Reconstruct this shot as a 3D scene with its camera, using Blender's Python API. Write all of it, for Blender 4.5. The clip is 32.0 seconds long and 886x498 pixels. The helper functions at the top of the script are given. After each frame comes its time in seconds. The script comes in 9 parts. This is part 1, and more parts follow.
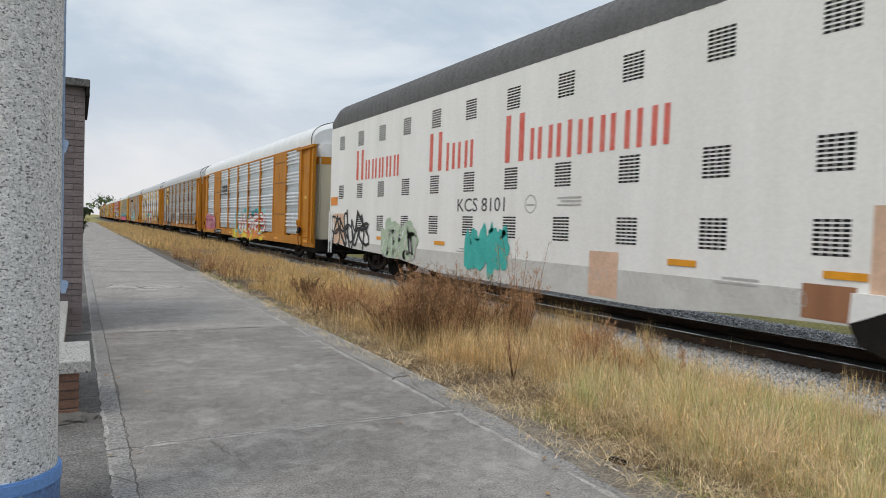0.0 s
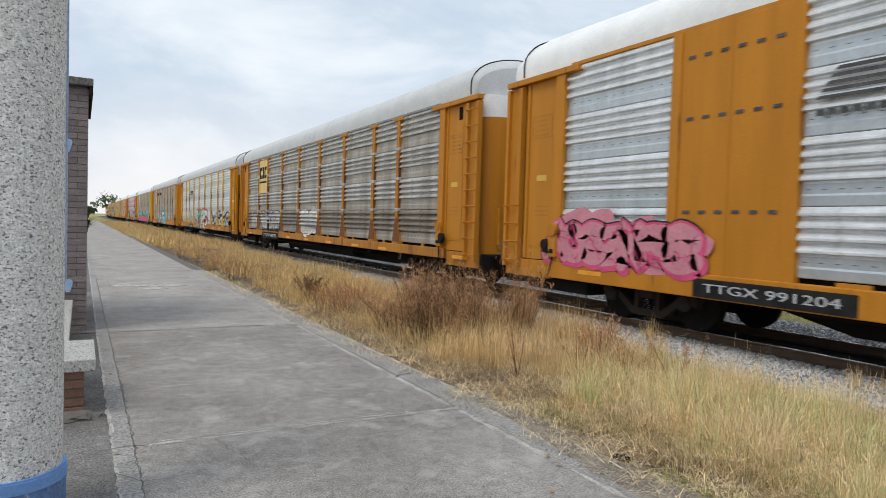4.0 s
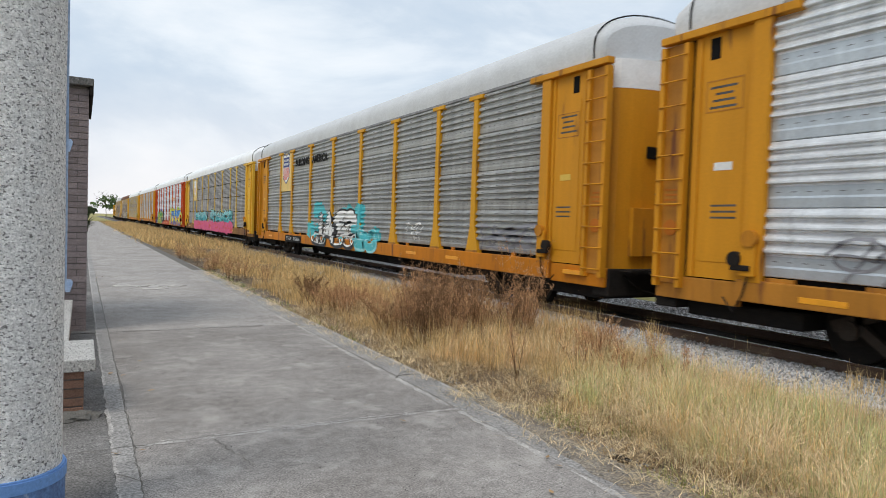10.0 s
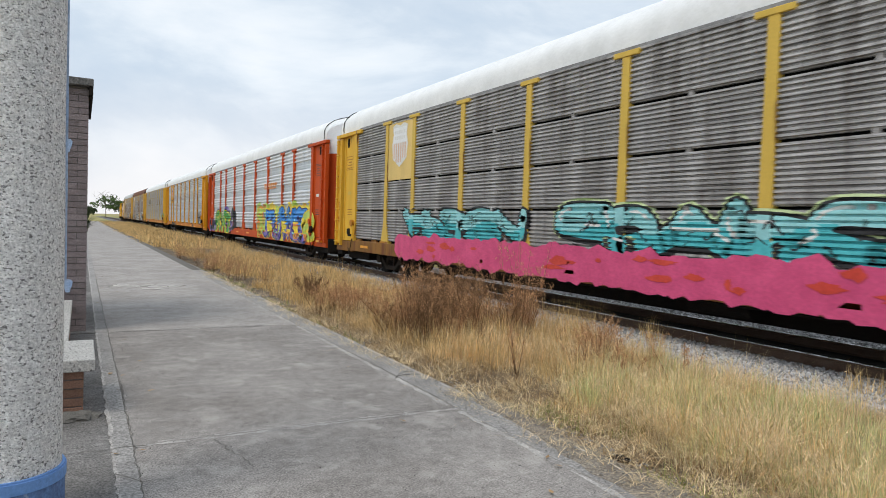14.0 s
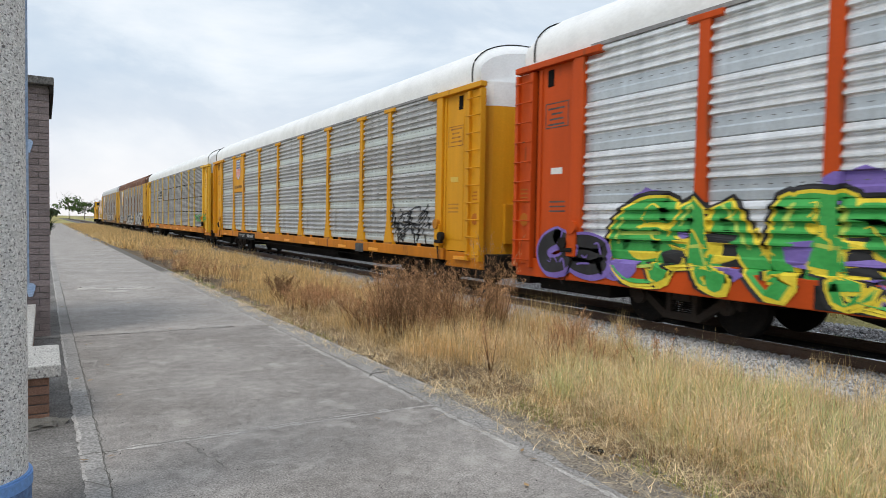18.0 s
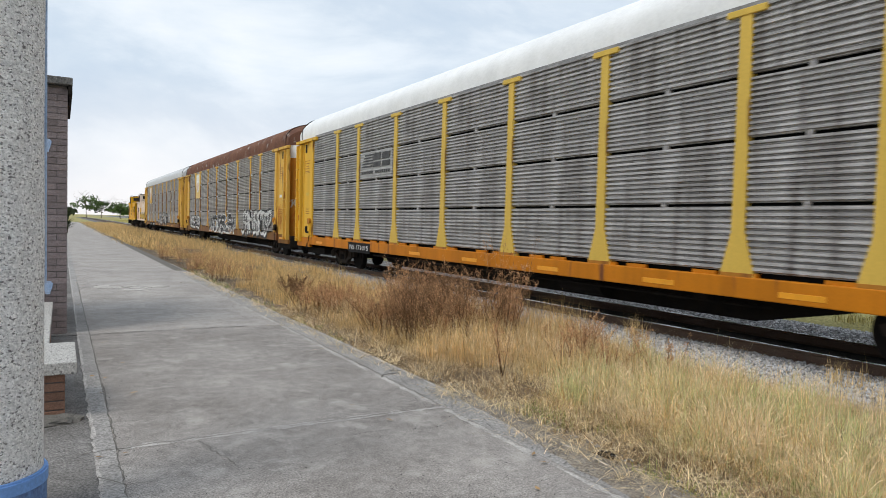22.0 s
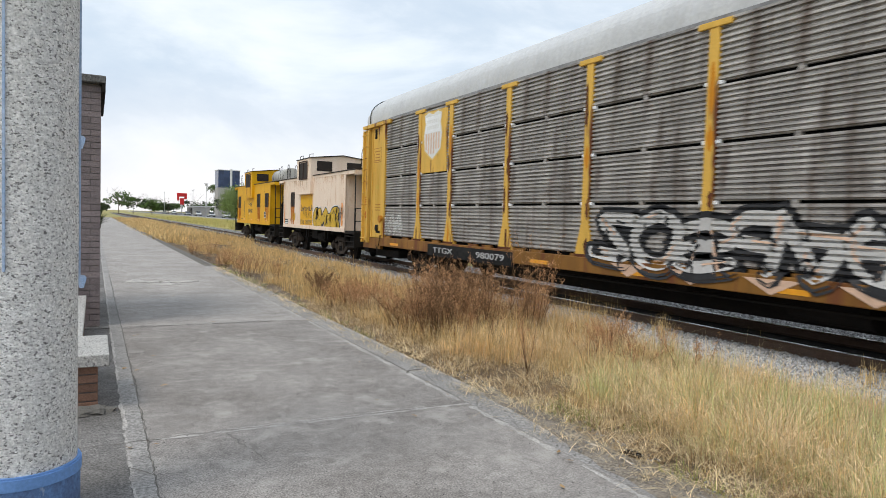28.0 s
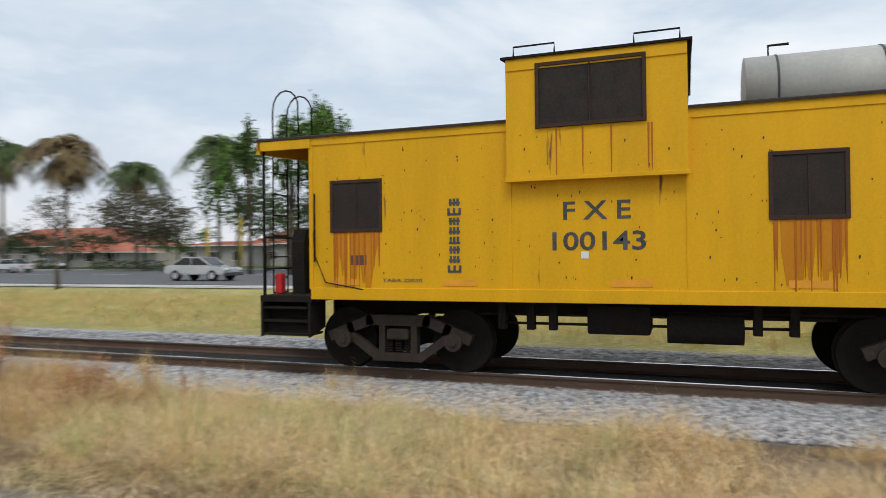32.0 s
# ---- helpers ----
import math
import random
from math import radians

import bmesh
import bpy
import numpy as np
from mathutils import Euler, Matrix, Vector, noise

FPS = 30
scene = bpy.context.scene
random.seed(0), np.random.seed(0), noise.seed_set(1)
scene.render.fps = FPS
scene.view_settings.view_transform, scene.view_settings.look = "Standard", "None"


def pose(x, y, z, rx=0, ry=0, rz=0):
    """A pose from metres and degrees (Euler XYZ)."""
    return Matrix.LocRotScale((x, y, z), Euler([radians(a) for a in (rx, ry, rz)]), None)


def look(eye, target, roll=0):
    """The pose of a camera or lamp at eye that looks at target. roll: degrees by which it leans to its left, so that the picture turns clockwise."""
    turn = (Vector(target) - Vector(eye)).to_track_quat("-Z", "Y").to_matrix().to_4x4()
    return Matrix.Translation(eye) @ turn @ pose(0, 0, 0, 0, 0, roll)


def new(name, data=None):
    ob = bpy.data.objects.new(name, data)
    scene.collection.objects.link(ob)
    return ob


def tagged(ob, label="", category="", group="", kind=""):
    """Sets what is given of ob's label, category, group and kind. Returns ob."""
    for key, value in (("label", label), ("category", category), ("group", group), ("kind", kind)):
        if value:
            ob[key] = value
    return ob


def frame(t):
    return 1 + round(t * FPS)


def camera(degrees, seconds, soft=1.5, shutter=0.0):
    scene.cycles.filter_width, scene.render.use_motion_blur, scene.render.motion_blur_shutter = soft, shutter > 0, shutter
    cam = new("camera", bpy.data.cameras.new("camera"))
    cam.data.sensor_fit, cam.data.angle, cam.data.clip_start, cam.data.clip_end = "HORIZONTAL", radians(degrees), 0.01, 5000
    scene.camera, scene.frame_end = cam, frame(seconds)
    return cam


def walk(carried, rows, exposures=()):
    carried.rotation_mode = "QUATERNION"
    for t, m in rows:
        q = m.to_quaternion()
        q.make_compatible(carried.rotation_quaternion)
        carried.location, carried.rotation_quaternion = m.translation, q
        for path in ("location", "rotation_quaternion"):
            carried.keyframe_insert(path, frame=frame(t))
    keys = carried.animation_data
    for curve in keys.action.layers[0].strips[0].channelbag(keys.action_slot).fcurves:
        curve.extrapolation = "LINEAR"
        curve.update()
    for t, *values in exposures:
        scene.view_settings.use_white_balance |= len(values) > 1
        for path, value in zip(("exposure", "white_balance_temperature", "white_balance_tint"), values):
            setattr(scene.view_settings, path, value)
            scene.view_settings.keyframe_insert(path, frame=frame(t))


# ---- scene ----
cam = camera(67.12, 32.0, soft=0.55, shutter=0.18)
PATH = (
    (0, 0.0, 0.0, 1.6, 88.02, -1.96, -28.68),
    (0.5, 0.0, 0.0, 1.6, 88.00, -1.89, -28.51),
    (1, 0.0, 0.0, 1.6, 87.97, -1.90, -28.64),
    (1.5, 0.0, 0.0, 1.6, 87.96, -1.83, -28.49),
    (2, 0.0, 0.0, 1.6, 87.91, -1.86, -28.49),
    (2.5, 0.0, 0.0, 1.6, 87.81, -1.88, -28.53),
    (3, 0.0, 0.0, 1.6, 87.84, -1.85, -28.57),
    (3.5, 0.0, 0.0, 1.6, 87.79, -1.74, -28.43),
    (5.5, 0.0, 0.0, 1.6, 87.93, -1.88, -28.40),
    (6, 0.0, 0.0, 1.6, 87.98, -1.98, -28.48),
    (6.5, 0.0, 0.0, 1.6, 87.88, -1.93, -28.48),
    (7, 0.0, 0.0, 1.6, 87.92, -1.92, -28.54),
    (7.5, 0.0, 0.0, 1.6, 87.93, -1.88, -28.46),
    (8, 0.0, 0.0, 1.6, 87.90, -1.74, -28.44),
    (8.5, 0.0, 0.0, 1.6, 87.88, -1.93, -28.46),
    (9, 0.0, 0.0, 1.6, 87.87, -1.91, -28.41),
    (9.5, 0.0, 0.0, 1.6, 87.87, -1.91, -28.44),
    (10, 0.0, 0.0, 1.6, 87.88, -1.89, -28.40),
    (10.5, 0.0, 0.0, 1.6, 87.81, -1.91, -28.32),
    (11, 0.0, 0.0, 1.6, 87.81, -1.91, -28.41),
    (11.5, 0.0, 0.0, 1.6, 87.84, -1.97, -28.45),
    (12, 0.0, 0.0, 1.6, 87.87, -1.89, -28.40),
    (12.5, 0.0, 0.0, 1.6, 87.99, -1.75, -28.30),
    (13, 0.0, 0.0, 1.6, 87.94, -1.77, -28.33),
    (13.5, 0.0, 0.0, 1.6, 87.88, -1.91, -28.43),
    (15.5, 0.0, 0.0, 1.6, 87.89, -1.67, -28.36),
    (16, 0.0, 0.0, 1.6, 87.88, -1.75, -28.35),
    (16.5, 0.0, 0.0, 1.6, 87.75, -1.47, -28.54),
    (17, 0.0, 0.0, 1.6, 87.74, -0.81, -28.99),
    (17.5, 0.0, 0.0, 1.6, 87.65, -0.95, -29.73),
    (18, 0.0, 0.0, 1.6, 87.65, -1.00, -30.86),
    (18.5, 0.0, 0.0, 1.6, 87.38, -1.86, -31.56),
    (19, 0.0, 0.0, 1.6, 88.12, -1.71, -31.17),
    (19.5, 0.0, 0.0, 1.6, 88.70, -1.70, -30.68),
    (20, 0.0, 0.0, 1.6, 88.17, -0.86, -29.95),
    (20.5, 0.0, 0.0, 1.6, 87.86, -1.29, -29.83),
    (21, 0.0, 0.0, 1.6, 87.86, -1.48, -29.69),
    (21.5, 0.0, 0.0, 1.6, 87.84, -1.46, -29.64),
    (22, 0.0, 0.0, 1.6, 87.78, -1.48, -29.73),
    (22.5, 0.0, 0.0, 1.6, 87.58, -1.52, -29.65),
    (23, 0.0, 0.0, 1.6, 87.64, -1.47, -29.65),
    (23.5, 0.0, 0.0, 1.6, 87.47, -1.67, -29.55),
    (24, 0.0, 0.0, 1.6, 87.05, -1.53, -29.03),
    (24.5, 0.0, 0.0, 1.6, 86.95, -1.47, -28.73),
    (26.5, 0.0, 0.0, 1.6, 87.01, -1.60, -27.86),
    (27, 0.0, 0.0, 1.6, 87.22, -1.69, -27.95),
    (27.5, 0.0, 0.0, 1.6, 87.33, -1.67, -27.71),
    (28, 0.0, 0.0, 1.6, 87.43, -1.68, -27.52),
    (28.5, 0.0, 0.0, 1.6, 87.77, -1.30, -27.43),
    (29, 0.0, 0.0, 1.6, 88.36, -0.24, -30.14),
    (29.5, 0.0, 0.0, 1.6, 88.78, -0.25, -33.03),
    (30, 0.0, 0.0, 1.6, 88.93, -1.24, -35.72),
    (30.5, 0.0, 0.0, 1.6, 88.90, -1.17, -36.78),
    (31, 0.0, 0.0, 1.6, 88.93, -0.41, -38.14),
    (31.3, 0.0, 0.0, 1.6, 89.65, -1.58, -41.27),
    (31.5, 0.0, 0.0, 1.6, 89.03, -0.49, -46.16),
    (31.6, 0.0, 0.0, 1.6, 88.74, 0.17, -49.51),
    (31.7, 0.0, 0.0, 1.6, 89.03, 0.40, -53.79),
    (31.8, 0.0, 0.0, 1.6, 89.21, 0.24, -58.26),
    (31.9, 0.0, 0.0, 1.6, 90.11, 0.22, -63.59),
    (32, 0.0, 0.0, 1.6, 90.53, 0.56, -70.12),
)
walk(cam, [(t, pose(*p)) for t, *p in PATH], [(0, -0.27), (1, -0.24), (2, -0.12), (3, -0.05), (6, -0.05), (13, -0.03), (24, 0.02), (28, 0.08), (29.5, -0.09), (30, -0.19), (31, -0.23), (32, -0.12)])

# ---- light ----
world = bpy.data.worlds.new("overcast_sky")
scene.world = world
world.use_nodes = True
wn, wl = world.node_tree.nodes, world.node_tree.links
wn.clear()


def wnode(kind, **props):
    n = wn.new(kind)
    for k, v in props.items():
        n.inputs[k].default_value = v
    return n


SUN_ELEV, SUN_AZ = radians(55), radians(247)
sky = wn.new("ShaderNodeTexSky")
sky.sky_type, sky.sun_disc = "NISHITA", False
sky.sun_elevation, sky.sun_rotation = SUN_ELEV, SUN_AZ
coord = wn.new("ShaderNodeTexCoord")
spread = wn.new("ShaderNodeMapping")
spread.inputs["Scale"].default_value = (1.0, 1.0, 2.5)
spread.inputs["Location"].default_value = (0.35, 0.2, 0.1)
wl.new(coord.outputs["Generated"], spread.inputs["Vector"])
clouds = wnode("ShaderNodeTexNoise", Scale=2.6, Detail=7.0, Roughness=0.56, Distortion=0.25)
wl.new(spread.outputs["Vector"], clouds.inputs["Vector"])
tone = wn.new("ShaderNodeValToRGB")
for i, (p, c) in enumerate(((0.30, (0.49, 0.60, 0.73, 1)), (0.46, (0.60, 0.69, 0.79, 1)), (0.56, (0.74, 0.81, 0.88, 1)), (0.70, (0.90, 0.93, 0.96, 1)))):
    e = tone.color_ramp.elements[i] if i < 2 else tone.color_ramp.elements.new(p)
    e.position, e.color = p, c
wl.new(clouds.outputs["Fac"], tone.inputs["Fac"])
split = wn.new("ShaderNodeSeparateXYZ")
wl.new(coord.outputs["Generated"], split.inputs["Vector"])
low = wn.new("ShaderNodeMapRange")
for k, v in (("From Min", 0.0), ("From Max", 0.2), ("To Min", 0.75), ("To Max", 0.0)):
    low.inputs[k].default_value = v
wl.new(split.outputs["Z"], low.inputs["Value"])
haze = wn.new("ShaderNodeMix")
haze.data_type = "RGBA"
haze.inputs[7].default_value = (0.86, 0.83, 0.84, 1)
wl.new(low.outputs["Result"], haze.inputs[0])
wl.new(tone.outputs["Color"], haze.inputs[6])
back_clouds = wnode("ShaderNodeBackground", Strength=1.24)
back_sky = wnode("ShaderNodeBackground", Strength=0.06)
wl.new(haze.outputs[2], back_clouds.inputs["Color"])
wl.new(sky.outputs["Color"], back_sky.inputs["Color"])
both = wn.new("ShaderNodeMixShader")
both.inputs[0].default_value = 0.12
wl.new(back_clouds.outputs[0], both.inputs[1])
wl.new(back_sky.outputs[0], both.inputs[2])
wout = wn.new("ShaderNodeOutputWorld")
wl.new(both.outputs[0], wout.inputs["Surface"])

sun = new("sun", bpy.data.lights.new("sun", "SUN"))
sun.data.energy, sun.data.angle, sun.data.color = 1.45, radians(24), (1.0, 0.94, 0.85)
sun.matrix_world = look((-23, -10, 36), (0, 0, 0))


# ---- materials ----
def material(name, base, rough=0.7, metal=0.0, second=None, amount=0.5, scale=4.0, grain=60.0, grain_amount=0.25,
             bump=0.0, bump_scale=None, stretch=(1, 1, 1), spots=None, spot_scale=9.0, spot_edge=(0.62, 0.70),
             island=0.0, piece=0.0, coat=0.0, transmission=0.0, specks=None, mottle=0.0, lines=0.0):
    m = bpy.data.materials.new(name)
    m.use_nodes = True
    nt = m.node_tree
    bsdf = nt.nodes["Principled BSDF"]
    bsdf.inputs["Roughness"].default_value, bsdf.inputs["Metallic"].default_value = rough, metal
    bsdf.inputs["Coat Weight"].default_value = coat
    bsdf.inputs["Specular IOR Level"].default_value = 0.5 if metal or coat or rough < 0.45 else 0.16 if rough >= 0.85 else 0.26
    bsdf.inputs["Transmission Weight"].default_value = transmission

    def node(kind, **values):
        n = nt.nodes.new(kind)
        for k, v in values.items():
            n.inputs[k].default_value = v
        return n

    def mix(fac, a, b, mode="MIX"):
        n = nt.nodes.new("ShaderNodeMix")
        n.data_type, n.blend_type = "RGBA", mode
        for slot, v in ((0, fac), (6, a), (7, b)):
            if isinstance(v, bpy.types.NodeSocket):
                nt.links.new(v, n.inputs[slot])
            else:
                n.inputs[slot].default_value = v if slot == 0 else (*v, 1) if len(v) == 3 else v
        return n.outputs[2]

    tc = nt.nodes.new("ShaderNodeTexCoord")
    mp = nt.nodes.new("ShaderNodeMapping")
    mp.inputs["Scale"].default_value = stretch
    nt.links.new(tc.outputs["Object"], mp.inputs["Vector"])
    large = node("ShaderNodeTexNoise", Scale=scale, Detail=5.0, Roughness=0.6)
    nt.links.new(mp.outputs[0], large.inputs["Vector"])
    fine = node("ShaderNodeTexNoise", Scale=grain, Detail=3.0, Roughness=0.65)
    nt.links.new(tc.outputs["Object"], fine.inputs["Vector"])
    second = second or tuple(c * 0.7 for c in base)
    ramp = node("ShaderNodeMapRange", **{"From Min": 0.36, "From Max": 0.66, "To Min": 0.0, "To Max": amount})
    nt.links.new(large.outputs["Fac"], ramp.inputs["Value"])
    col = mix(ramp.outputs["Result"], base, second)
    gr = node("ShaderNodeMapRange", **{"From Min": 0.3, "From Max": 0.7, "To Min": 1 - grain_amount, "To Max": 1 + grain_amount})
    nt.links.new(fine.outputs["Fac"], gr.inputs["Value"])
    grey = nt.nodes.new("ShaderNodeCombineColor")
    for k in range(3):
        nt.links.new(gr.outputs["Result"], grey.inputs[k])
    col = mix(1.0, col, grey.outputs[0], "MULTIPLY")
    if mottle:
        patch = node("ShaderNodeTexNoise", Scale=11.0, Detail=6.0, Roughness=0.75, Distortion=0.6)
        nt.links.new(tc.outputs["Object"], patch.inputs["Vector"])
        mo = node("ShaderNodeMapRange", **{"From Min": 0.3, "From Max": 0.7, "To Min": 1 - mottle, "To Max": 1 + mottle})
        nt.links.new(patch.outputs["Fac"], mo.inputs["Value"])
        g3 = nt.nodes.new("ShaderNodeCombineColor")
        for k in range(3):
            nt.links.new(mo.outputs["Result"], g3.inputs[k])
        col = mix(1.0, col, g3.outputs[0], "MULTIPLY")
    if lines:
        flow = nt.nodes.new("ShaderNodeMapping")
        flow.inputs["Scale"].default_value = (1.0, 0.7, 34.0)
        nt.links.new(tc.outputs["Object"], flow.inputs["Vector"])
        ln = node("ShaderNodeTexNoise", Scale=1.0, Detail=4.0, Roughness=0.7)
        nt.links.new(flow.outputs[0], ln.inputs["Vector"])
        lm = node("ShaderNodeMapRange", **{"From Min": 0.32, "From Max": 0.68, "To Min": 1 - lines, "To Max": 1 + lines})
        nt.links.new(ln.outputs["Fac"], lm.inputs["Value"])
        g4 = nt.nodes.new("ShaderNodeCombineColor")
        for k in range(3):
            nt.links.new(lm.outputs["Result"], g4.inputs[k])
        col = mix(1.0, col, g4.outputs[0], "MULTIPLY")
    if spots:
        sp = node("ShaderNodeTexNoise", Scale=spot_scale, Detail=4.0, Roughness=0.6)
        nt.links.new(mp.outputs[0], sp.inputs["Vector"])
        se = node("ShaderNodeMapRange", **{"From Min": spot_edge[0], "From Max": spot_edge[1]})
        nt.links.new(sp.outputs["Fac"], se.inputs["Value"])
        col = mix(se.outputs["Result"], col, spots)
    if specks:
        pit = node("ShaderNodeTexNoise", Scale=95.0, Detail=2.0, Roughness=0.5)
        nt.links.new(tc.outputs["Object"], pit.inputs["Vector"])
        pe = node("ShaderNodeMapRange", **{"From Min": 0.60, "From Max": 0.68, "To Max": specks[0]})
        nt.links.new(pit.outputs["Fac"], pe.inputs["Value"])
        col = mix(pe.outputs["Result"], col, specks[1])
    if island or piece:
        src = nt.nodes.new("ShaderNodeNewGeometry").outputs["Random Per Island"] if island else nt.nodes.new("ShaderNodeObjectInfo").outputs["Random"]
        k = island or piece
        rr = node("ShaderNodeMapRange", **{"To Min": 1 - k, "To Max": 1 + k})
        nt.links.new(src, rr.inputs["Value"])
        g2 = nt.nodes.new("ShaderNodeCombineColor")
        for s in range(3):
            nt.links.new(rr.outputs["Result"], g2.inputs[s])
        col = mix(1.0, col, g2.outputs[0], "MULTIPLY")
    nt.links.new(col, bsdf.inputs["Base Color"])
    if bump:
        bn = node("ShaderNodeBump", Strength=bump, Distance=0.02)
        src = fine
        if bump_scale:
            src = node("ShaderNodeTexNoise", Scale=bump_scale, Detail=4.0)
            nt.links.new(tc.outputs["Object"], src.inputs["Vector"])
        nt.links.new(src.outputs["Fac"], bn.inputs["Height"])
        nt.links.new(bn.outputs[0], bsdf.inputs["Normal"])
    return m


